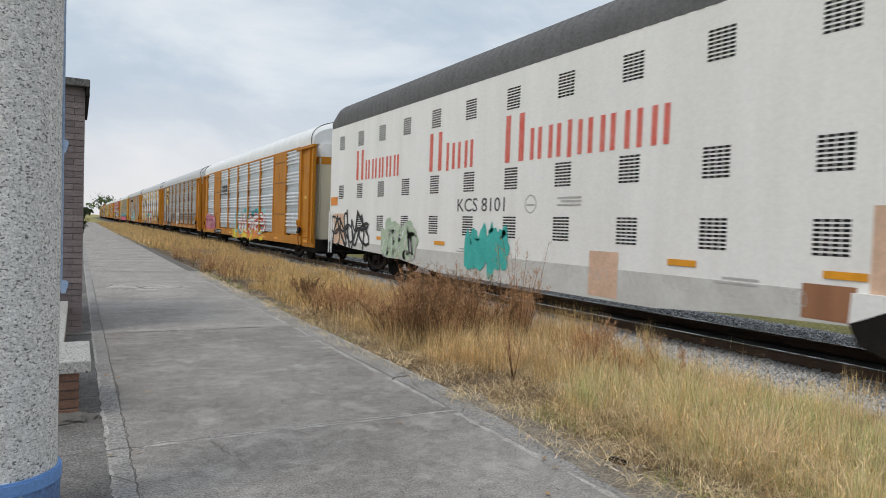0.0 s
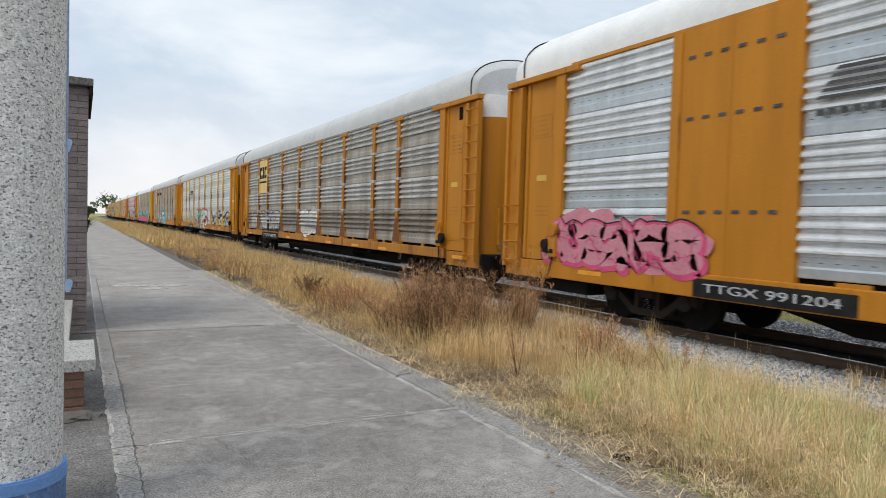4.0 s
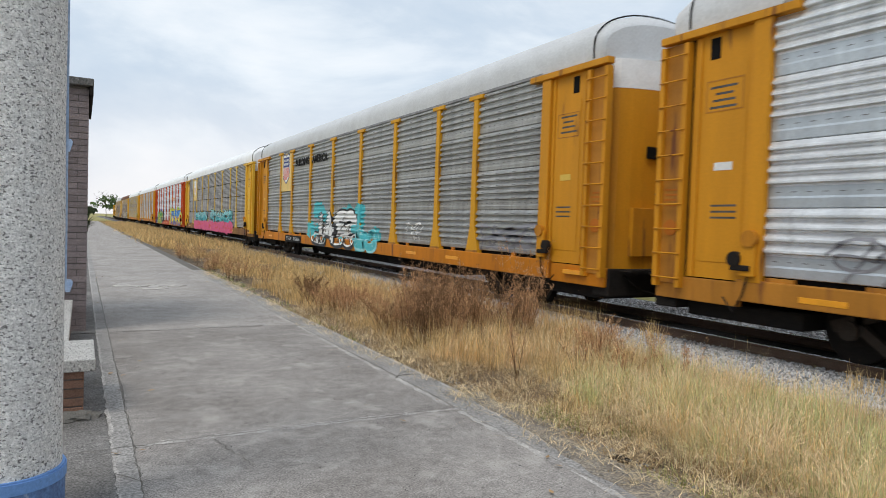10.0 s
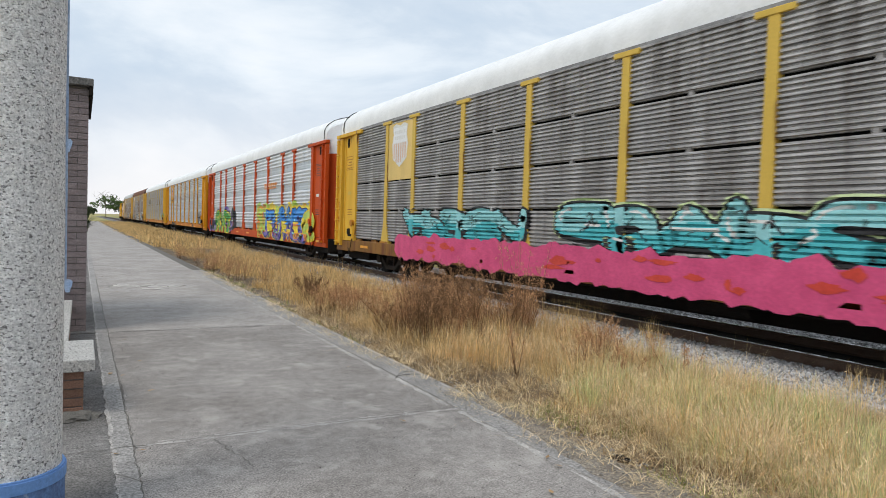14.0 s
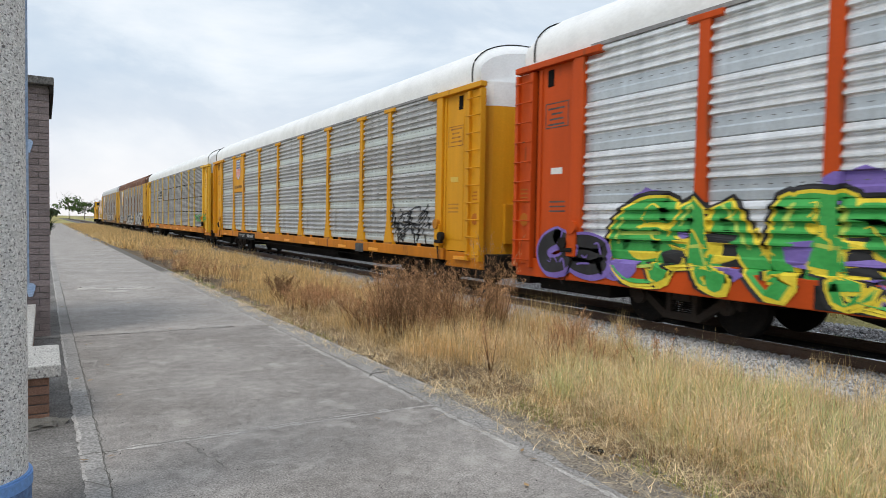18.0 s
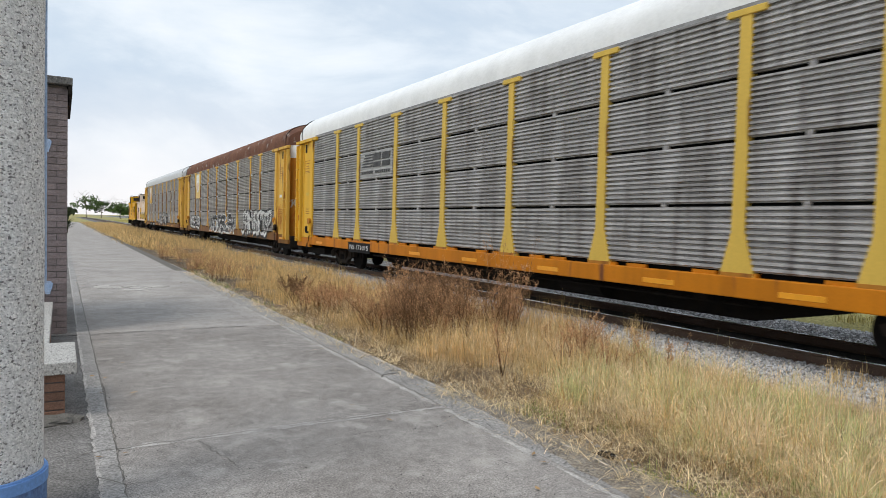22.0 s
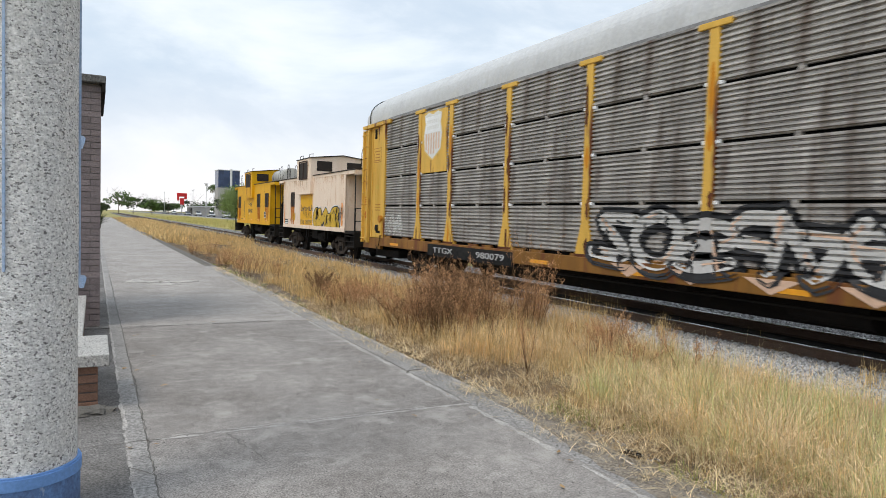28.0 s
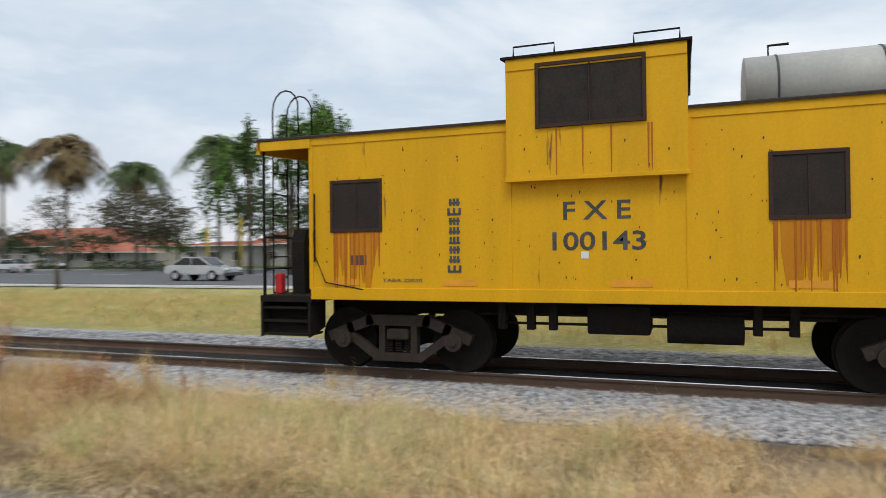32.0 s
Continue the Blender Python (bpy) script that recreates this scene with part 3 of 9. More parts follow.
def tube(bm, pts, r0, r1=None, sides=6, mi=0, smooth=True):
    """A round bar through points, with a radius that tapers."""
    pts = [Vector(p) for p in pts]
    r1 = r0 if r1 is None else r1
    rings = []
    for i, p in enumerate(pts):
        d = (pts[min(i + 1, len(pts) - 1)] - pts[max(i - 1, 0)]).normalized()
        a = d.cross(Vector((0, 0, 1)) if abs(d.z) < 0.9 else Vector((1, 0, 0))).normalized()
        b = d.cross(a)
        r = r0 + (r1 - r0) * i / max(1, len(pts) - 1)
        rings.append([bm.verts.new(p + r * (math.cos(2 * math.pi * k / sides) * a + math.sin(2 * math.pi * k / sides) * b)) for k in range(sides)])
    faces = []
    for q, s in zip(rings, rings[1:]):
        faces += [bm.faces.new((q[k], q[(k + 1) % sides], s[(k + 1) % sides], s[k])) for k in range(sides)]
    faces += [bm.faces.new(rings[0][::-1]), bm.faces.new(rings[-1])]
    for f in faces:
        f.material_index, f.smooth = mi, smooth
    return bm


def disc(bm, c, r, axis, a, b, sides=24, mi=0, smooth=False):
    """A round plate or drum about an axis, from a to b along it."""
    out = [(c[0] + r * math.cos(2 * math.pi * k / sides), c[1] + r * math.sin(2 * math.pi * k / sides)) for k in range(sides)]
    return extrude(bm, out, axis, a, b, mi)


def quick_mesh(name, verts, faces, mats, mi=None):
    """A mesh from arrays: verts (n, 3), faces (m, 3 or 4)."""
    me = bpy.data.meshes.new(name)
    verts, faces = np.asarray(verts, np.float32), np.asarray(faces, np.int32)
    k = faces.shape[1]
    me.vertices.add(len(verts))
    me.vertices.foreach_set("co", verts.ravel())
    me.loops.add(faces.size)
    me.loops.foreach_set("vertex_index", faces.ravel())
    me.polygons.add(len(faces))
    me.polygons.foreach_set("loop_start", np.arange(0, faces.size, k, dtype=np.int32))
    if mi is not None:
        me.polygons.foreach_set("material_index", np.asarray(mi, np.int32))
    for m in mats:
        me.materials.append(mat_of(m))
    me.update(calc_edges=True)
    return me


SIDE = Matrix(((0, 0, -1, 0), (-1, 0, 0, 0), (0, 1, 0, 0), (0, 0, 0, 1)))


def lettering(text, size, m, mat, parent, name="lettering", label="", spacing=1.0, depth=0.002, width=None, bold=0.0):
    """Raised letters; m puts the text's plane and its middle. width: stretch to that length."""
    cu = bpy.data.curves.new(name, "FONT")
    cu.body, cu.size, cu.align_x, cu.align_y, cu.extrude, cu.space_character = text, size, "CENTER", "CENTER", depth, spacing
    cu.resolution_u, cu.offset = 3, bold
    ob = new(name, cu)
    me = bpy.data.meshes.new_from_object(ob.evaluated_get(bpy.context.evaluated_depsgraph_get()))
    scene.collection.objects.unlink(ob)
    bpy.data.objects.remove(ob)
    if width and me.vertices:
        xs = [v.co.x for v in me.vertices]
        k = width / (max(xs) - min(xs))
        for v in me.vertices:
            v.co.x *= k
    me.materials.clear()
    me.materials.append(mat_of(mat))
    return part(name, None, mat, parent, label, m, data=me)


# ---- ground, platform, track ----
GROUND, RAIL = -0.22, -0.08
TRACK_X = 9.94


def noise_grid(name, x0, x1, y0, y1, nx, ny, z, amp, mats, label, category, scale=0.5):
    xs, ys = np.linspace(x0, x1, nx), np.linspace(y0, y1, ny)
    vs = [(x, y, z + amp * noise.noise((x * scale, y * scale, 0))) for y in ys for x in xs]
    fs = [(j * nx + i, j * nx + i + 1, (j + 1) * nx + i + 1, (j + 1) * nx + i) for j in range(ny - 1) for i in range(nx - 1)]
    return tagged(new(name, quick_mesh(name, vs, fs, mats)), label, category, kind="structure")


gx = [(-2500, GROUND), (6.6, GROUND), (7.3, GROUND - 0.2), (13.2, GROUND - 0.2), (14.0, GROUND), (2500, GROUND)]
gv = [(x, y, z) for y in (-2500, 2500) for x, z in gx]
tagged(new("ground", quick_mesh("ground", gv, [(i, i + 1, i + 7, i + 6) for i in range(5)], ["verge"])), "dry grassy earth reaching the horizon", "ground", kind="structure")
dirt = noise_grid("dirt_strip", 3.2, 7.7, -14, 150, 30, 300, GROUND + 0.035, 0.03, ["soil"], "dry straw-coloured soil beside the platform", "ground", 0.8)
for v in dirt.data.vertices:
    v.co.z -= max(0.0, v.co.x - 6.8) * 0.2
verge = noise_grid("far_verge", 13.3, 27, -60, 400, 20, 150, GROUND + 0.05, 0.09, ["verge"], "dry grass verge between track and road", "ground", 0.3)
for v in verge.data.vertices:
    v.co.z -= max(0.0, 14.6 - v.co.x) * 0.12

# platform of cast slabs with joints between them
platform = tagged(new("platform", mesh_of("platform", cube(-3.2, 3.24, -16, 150, GROUND - 0.3, -0.010), M["joint"])), "worn grey concrete station platform with dirty joints", "platform", kind="structure")


def slab(x0, x1, y0, y1, top, mat, name="slab"):
    g = 0.0008
    bm = cube(x0 + g, x1 - g, y0 + g, y1 - g, -0.06, top, bev=0.002)
    return part(name, bm, mat, platform)


rs = random.Random(3)
SLAB_Y = [-15, -10, -5, 0, 4.98, 9.97, 14.1, 20.9] + [25.9 + 5 * k for k in range(25)]
for k, (y0, y1) in enumerate(zip(SLAB_Y, SLAB_Y[1:])):
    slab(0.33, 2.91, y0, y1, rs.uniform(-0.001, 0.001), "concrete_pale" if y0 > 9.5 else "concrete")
    # slabs on the wall side take a darker concrete
    slab(-3.1, 0.20, y0, y1, rs.uniform(-0.003, 0.002), "concrete_stained")
    for h in (0, 0.5):
        slab(0.20, 0.33, y0 + h * (y1 - y0), y0 + (h + 0.5) * (y1 - y0), 0.004, "kerb", "gutter_stone")
    if y0 < 20:
        cuts = (0, 1.31, 3.1, y1 - y0) if k == 4 else (0, 2.1, y1 - y0)
        for a, b in zip(cuts, cuts[1:]):
            slab(2.91, 3.22 + rs.uniform(-0.02, 0.02), y0 + a, y0 + b, rs.uniform(-0.002, 0.0015), "kerb", "kerb_stone")
# patch of newer cement and a few cracks
rc = random.Random(14)
for k in range(11):
    cx, cy, rx_, ry_ = 1.35 + rc.gauss(0, 0.3), 16.0 + rc.gauss(0, 0.35), rc.uniform(0.12, 0.4), rc.uniform(0.08, 0.3)
    bm = bmesh.new()
    extrude(bm, [(cx + rx_ * math.cos(a) * rc.uniform(0.6, 1.25), cy + ry_ * math.sin(a) * rc.uniform(0.6, 1.25)) for a in [j * 0.2618 for j in range(24)]], 2, 0.0, 0.005 + 0.0006 * k)
    part("cement_patch", bm, "cement_smear", platform, "pale cement smear")


def crack(pts, w=0.0035, mat="joint", z=0.0050, jag=0.014):
    bm = bmesh.new()
    r = random.Random(len(pts) * 7 + int(pts[0][0] * 100))
    fine = []
    for (x0, y0), (x1, y1) in zip(pts, pts[1:]):
        n = max(2, int(math.hypot(x1 - x0, y1 - y0) / 0.06))
        fine += [(x0 + (x1 - x0) * i / n + r.uniform(-jag, jag), y0 + (y1 - y0) * i / n + r.uniform(-jag, jag)) for i in range(n)]
    fine.append(pts[-1])
    prev = None
    for i, (x, y) in enumerate(fine):
        ww = w * r.uniform(0.25, 1.3)
        q = fine[min(i + 1, len(fine) - 1)], fine[max(i - 1, 0)]
        ux, uy = q[0][0] - q[1][0], q[0][1] - q[1][1]
        ul = math.hypot(ux, uy) or 1.0
        cur = (bm.verts.new((x - ww * uy / ul, y + ww * ux / ul, z)), bm.verts.new((x + ww * uy / ul, y - ww * ux / ul, z)))
        if prev:
            bm.faces.new((prev[0], prev[1], cur[1], cur[0]))
        prev = cur
    return part("crack" if mat == "joint" else "mortar_line", bm, mat, platform)


# pale mortar lines along the joints
for y in SLAB_Y[3:14]:
    crack([(0.34, y), (1.2, y + 0.004), (2.1, y), (2.9, y + 0.002)], 0.026, "pale_mortar", 0.0022, 0.008)
    crack([(0.5, y + 0.05), (1.4, y + 0.055), (2.5, y + 0.05)], 0.012, "pale_mortar", 0.0020, 0.012)
for y0, y1 in ((-1.0, 4.9), (5.1, 9.8), (10.0, 14.0), (14.2, 20.5)):
    crack([(2.865, y0), (2.86, (y0 + y1) / 2), (2.87, y1)], 0.030, "pale_mortar", 0.0024, 0.008)
for x in (0.20, 3.19):
    crack([(x, -2.0), (x + 0.004, 4.0), (x - 0.004, 9.0), (x, 15.0), (x, 24.0)], 0.014, "pale_mortar", 0.0046, 0.008)
for y, x0, x1 in ((9.97, 0.35, 1.0), (9.97, 1.15, 1.25), (9.97, 1.5, 1.72), (9.97, 1.8, 2.4), (14.1, 0.6, 1.1), (4.98, 0.2, 0.42), (4.98, -0.3, 0.2), (9.97, -0.3, 0.2)):
    crack([(x0, y), ((x0 + x1) / 2, y + 0.01), (x1, y)], 0.010 if y > 9 else 0.006)
crack([(0.335, 4.9), (0.34, 6.5), (0.335, 8.0), (0.335, 9.9)], 0.005)
crack([(2.905, 5.1), (2.91, 6.2), (2.915, 7.6)], 0.004)
crack([(0.33, 1.0), (0.335, 3.0), (0.33, 4.9)], 0.005)
crack([(0.33, 10.0), (0.325, 13.0), (0.33, 18.0)], 0.005)
crack([(0.86, 4.95), (0.9, 4.7), (0.97, 4.45), (1.0, 4.2)], 0.003)
crack([(2.86, 6.2), (2.92, 6.3), (3.2, 6.32)], 0.012)
crack([(2.98, 6.36), (3.08, 6.45), (3.2, 6.38)], 0.009)
crack([(0.2, 4.5), (0.33, 4.3), (0.5, 4.28)], 0.006)

# soil drifted over the worn platform edge
dv, df = [], []
for j in range(341):
    y = -15 + 0.06 * j
    n1, n2 = noise.noise((0, y * 1.3, 5)), noise.noise((0, y * 5, 8))
    xin = min(3.21, 2.86 + 0.11 * max(0.0, y - 2.2)) + 0.05 * n1 + 0.025 * n2
    for dx, z in ((0.0, -0.004), (0.03, 0.008), (0.12, 0.012 + 0.008 * n2), (max(0.2, 3.27 - xin), 0.002), (max(0.34, 3.42 - xin), GROUND + 0.11), (0.85, GROUND + 0.02)):
        dv.append((xin + dx, y, z))
for j in range(340):
    for k in range(5):
        df.append((j * 6 + k, j * 6 + k + 1, j * 6 + k + 7, j * 6 + k + 6))
tagged(new("soil_drift", quick_mesh("soil_drift", dv, df, ["drift"])), "dry soil and grit drifted over the worn platform edge", "soil", kind="stuff")

# small litter on the slabs: leaves and stones
lv, lf = [], []
for i in range(80):
    x, y = rs.uniform(0.0, 3.2), rs.uniform(2.5, 24)
    if rs.random() < 0.5:
        x = rs.choice((0.33, 2.91)) + rs.gauss(0, 0.07)
    s, a = rs.uniform(0.006, 0.022), rs.uniform(0, 6.3)
    b = len(lv)
    for q in range(4):
        lv.append((x + s * math.cos(a + q * 1.57) * (1.7 if q % 2 else 0.8), y + s * math.sin(a + q * 1.57) * (1.7 if q % 2 else 0.8), 0.012 + rs.uniform(0, 0.012)))
    lf.append((b, b + 1, b + 2, b + 3))
tagged(new("leaf_litter", quick_mesh("leaf_litter", lv, lf, ["brown_straw"])), "scattered dry leaf scraps on the platform", "litter", kind="stuff")

# ballast bed and stones
prof = [(6.7, -0.34), (7.35, -0.25), (8.4, -0.262), (9.15, -0.262), (9.23, -0.240), (10.66, -0.240), (10.74, -0.262), (11.6, -0.258), (12.7, -0.24), (14.2, -0.36)]
by = np.linspace(-60, 420, 240)
bv = [(x + 0.1 * noise.noise((x, y * 0.8, 3)), y, z + 0.015 * noise.noise((x * 3, y * 3, 0))) for y in by for x, z in prof]
bf = [(j * 10 + i, j * 10 + i + 1, (j + 1) * 10 + i + 1, (j + 1) * 10 + i) for j in range(len(by) - 1) for i in range(9)]
# middle strip between the rails takes the oily, shade-darkened colour
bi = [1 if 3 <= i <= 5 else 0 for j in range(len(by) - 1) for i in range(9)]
tagged(new("ballast_bed", quick_mesh("ballast_bed", bv, bf, ["gravel_bed", "oily_shaded_bed"], bi)), "grey crushed-stone track bed", "track bed", kind="structure")


def stones(name, n, x0, x1, y0, y1, size, seed, dense=1.0, level=None, mat="ballast", label="loose grey ballast stones along the rails"):
    rg = np.random.RandomState(seed)
    base = np.array([(1, 0, 0), (-1, 0, 0), (0, 1, 0), (0, -1, 0), (0, 0, 1), (0, 0, -1)], float)
    tri = np.array([(0, 2, 4), (2, 1, 4), (1, 3, 4), (3, 0, 4), (2, 0, 5), (1, 2, 5), (3, 1, 5), (0, 3, 5)])
    x = rg.uniform(x0, x1, n)
    y = y0 + (y1 - y0) * rg.uniform(0, 1, n) ** dense
    px = [p[0] for p in prof]
    z = np.interp(x, px, [p[1] for p in prof]) + 0.01 if level is None else np.full(n, level)
    s = size * rg.uniform(0.5, 1.3, (n, 1, 3)) * np.array([1, 1, 0.75])
    v = base[None] * s * rg.uniform(0.7, 1.2, (n, 6, 1))
    a = rg.uniform(0, 6.3, n)
    c, q = np.cos(a)[:, None], np.sin(a)[:, None]
    v = np.stack([v[..., 0] * c - v[..., 1] * q, v[..., 0] * q + v[..., 1] * c, v[..., 2] + 0.3 * v[..., 0]], -1)
    v += np.stack([x, y, z], -1)[:, None]
    f = tri[None] + 6 * np.arange(n)[:, None, None]
    return tagged(new(name, quick_mesh(name, v.reshape(-1, 3), f.reshape(-1, 3), [mat])), label, "stones", kind="stuff")


stones("ballast_stones", 34000, 7.25, 9.15, -3, 22, 0.042, 5, 1.2)
stones("ballast_stones", 22000, 10.8, 13.9, -3, 30, 0.034, 6, 1.2)
stones("ballast_stones", 7000, 7.0, 13.0, 22, 90, 0.045, 7, 1.4)

stones("kerb_rubble", 1500, 3.24, 3.9, -1, 22, 0.016, 8, 1.2, GROUND + 0.045, "kerb", "crumbled concrete rubble beside the kerb")
stones("kerb_rubble", 900, 2.92, 3.4, 0.5, 6, 0.009, 18, 1.2, 0.012, "kerb", "grit and crumbs over the drifted soil")
stones("platform_grit", 2600, 0.34, 2.9, 1.2, 13, 0.0042, 28, 1.2, 0.003, "light_concrete", "pale grit scattered over the platform")
stones("platform_grit", 1200, 0.34, 2.9, 1.2, 13, 0.0042, 29, 1.2, 0.003, "under", "dark grit scattered over the platform")
stones("kerb_rubble", 260, 2.95, 3.24, -1, 22, 0.008, 9, 1.2, 0.006, "kerb", "fine grit scattered on the kerb")
# rails and ties
railway = thing("railway_track", "rusty steel rails on concrete ties", "railway", kind="structure")
for sx in (-0.755, 0.755):
    c = TRACK_X + sx
    bm = bmesh.new()
    web = [(-0.07, -0.172), (0.07, -0.172), (0.07, -0.158), (0.012, -0.135), (0.012, -0.045), (0.036, -0.035), (0.036, -0.006), (-0.036, -0.006), (-0.036, -0.035), (-0.012, -0.045), (-0.012, -0.135), (-0.07, -0.158)]
    extrude(bm, [(c + x, RAIL + z) for x, z in web], 1, -60, 420)
    rail = part("rail", bm, "rail", railway)
    part("rail_head", cube(c - 0.03, c + 0.03, -60, 420, RAIL - 0.006, RAIL, bev=0.002), "rail_top", rail, "polished rail head")
tie_bm = cube(-1.3, 1.3, -0.12, 0.12, -0.08, 0.0, bev=0.012)
tie_me = mesh_of("tie", tie_bm, M["tie"])
for k in range(-8, 180):
    part("tie", None, "tie", railway, at=pose(TRACK_X + rs.uniform(-0.02, 0.02), 0.6 * k, RAIL - 0.168), data=tie_me)

# ---- station: column, bench, brick pier ----
CX, CY, CR = -0.32, 3.88, 0.25
column = thing("column", "round pebbledash column with a blue painted base", "column", pose(CX, CY, 0), kind="structure")
bm = bmesh.new()
ring_n, zs = 48, [0.33 + 0.12 * i for i in range(32)]
rows_ = []
for z in zs:
    rows_.append([bm.verts.new(((CR - 0.002 + 0.004 * noise.noise((math.cos(a) * 3, math.sin(a) * 3, z * 1.7))) * math.cos(a), (CR - 0.002 + 0.004 * noise.noise((math.cos(a) * 3, math.sin(a) * 3, z * 1.7))) * math.sin(a), z)) for a in [2 * math.pi * k / ring_n for k in range(ring_n)]])
for p, q in zip(rows_, rows_[1:]):
    for k in range(ring_n):
        bm.faces.new((p[k], p[(k + 1) % ring_n], q[(k + 1) % ring_n], q[k])).smooth = True
part("shaft", bm, "pebble", column, "pebbledash shaft")
bm = bmesh.new()
disc(bm, (0, 0), CR + 0.012, 2, 0.0, 0.27, 48)
part("base", bm, "blue_worn", column, "scuffed blue painted base")
bm = bmesh.new()
for z0, z1, r in ((0.27, 0.325, CR + 0.018), (0.325, 0.335, CR + 0.012)):
    disc(bm, (0, 0), r, 2, z0, z1, 48)
part("base_band", bm, "blue", column, "light blue band")
for mid, half, zlow in ((-1.76, 0.02, 1.3), (0.12, 0.08, 1.25)):
    bm = bmesh.new()
    arc = [mid - half + 2 * half * i / 6 for i in range(7)]
    extrude(bm, [((CR + 0.008) * math.cos(a), (CR + 0.008) * math.sin(a)) for a in arc] + [((CR - 0.01) * math.cos(a), (CR - 0.01) * math.sin(a)) for a in arc[::-1]], 2, zlow, 4.0)
    part("stripe", bm, "blue_pale", column, "pale blue painted stripe")

bench = thing("bench", "terrazzo slab bench on brown brick legs", "bench", pose(0, 0, 0))
part("end_slab", cube(-0.75, 0.11, 5.85, 6.78, 0.36, 0.455, bev=0.008), "terrazzo", bench, "pebbledash slab end")
part("seat", cube(-0.62, -0.09, 6.78, 10.0, 0.37, 0.45, bev=0.008), "terrazzo", bench)
for y in (5.92, 9.4):
    leg = part("leg", cube(-0.6, 0.018 if y < 6 else -0.12, y + 0.012, y + 0.5, -0.01, 0.362), "mortar", bench, "brick leg")
    for c in range(5):
        z = 0.072 * c
        for s in range(3):
            x1 = (0.03 if y < 6 else -0.11) - s * 0.2 - (0.1 if c % 2 else 0)
            x0 = max(-0.6, x1 - 0.19)
            x1 = min(x1 + (0.1 if c % 2 and s == 0 else 0), 0.03 if y < 6 else -0.11)
            part("brick", cube(x0, x1, y, y + 0.5, z + 0.004, z + 0.066, bev=0.004), "brick_warm", leg)

pier = thing("brick_wall", "dark brown brick wall end with a concrete cap", "wall", kind="structure")
part("core", cube(-2.6, 0.062, 10.17, 12.6, -0.02, 3.265), "mortar", pier)
bh, bl = 0.083, 0.255
for c in range(39):
    z = 0.005 + bh * c
    off = -0.127 if c % 2 else 0.0
    x = 0.07
    first = True
    while x > -0.75:
        w = bl / 2 if first and c % 2 else bl
        first = False
        part("brick", cube(x - w + 0.01, x, 10.158 + rs.uniform(0, 0.003), 10.25, z, z + bh - 0.010, bev=0.0), "brick", pier)
        x -= w
part("cap", cube(-2.7, 0.125, 10.05, 12.7, 3.27, 3.37, bev=0.014), "cap_stone", pier, "weathered dark concrete cap")
part("cap_edge", cube(0.075, 0.122, 10.06, 12.68, 3.15, 3.272, bev=0.01), "under", pier, "dark drip edge of the cap")
for z, x in ((2.48, -0.17), (0.62, -0.15)):
    bm = bmesh.new()
    extrude(bm, [(x + 0.05 * math.cos(a) * (1 + 0.3 * math.sin(3 * a)), z + 0.11 * math.sin(a) * (1 + 0.2 * math.cos(2 * a))) for a in [k * 0.45 for k in range(14)]], 1, 10.152, 10.156)
    part("paint_mark", bm, "blue_pale", pier, "smudge of blue paint")
bm = bmesh.new()
bmesh.ops.create_icosphere(bm, subdivisions=3, radius=1)
for v in bm.verts:
    k = 1 + 0.35 * noise.noise(v.co * 2.2)
    v.co = Vector((v.co.x * 0.2 * k, v.co.y * 0.1 * k, max(-0.01, v.co.z * 0.055 * k)))
single("dirt_heap", bm, "joint", "small dark heap of swept dirt at the bench leg", "dirt", pose(-0.06, 5.84, 0.004))
# added back wall, out of view; kept low so light reaches the column
tagged(new("wall_station", mesh_of("wall_station", cube(-3.5, -3.2, -16, 10, -0.3, 1.1), M["stucco"])), "low plain rendered wall, added out of view", "wall", kind="structure")


# ---- train ----
WHEELS = []


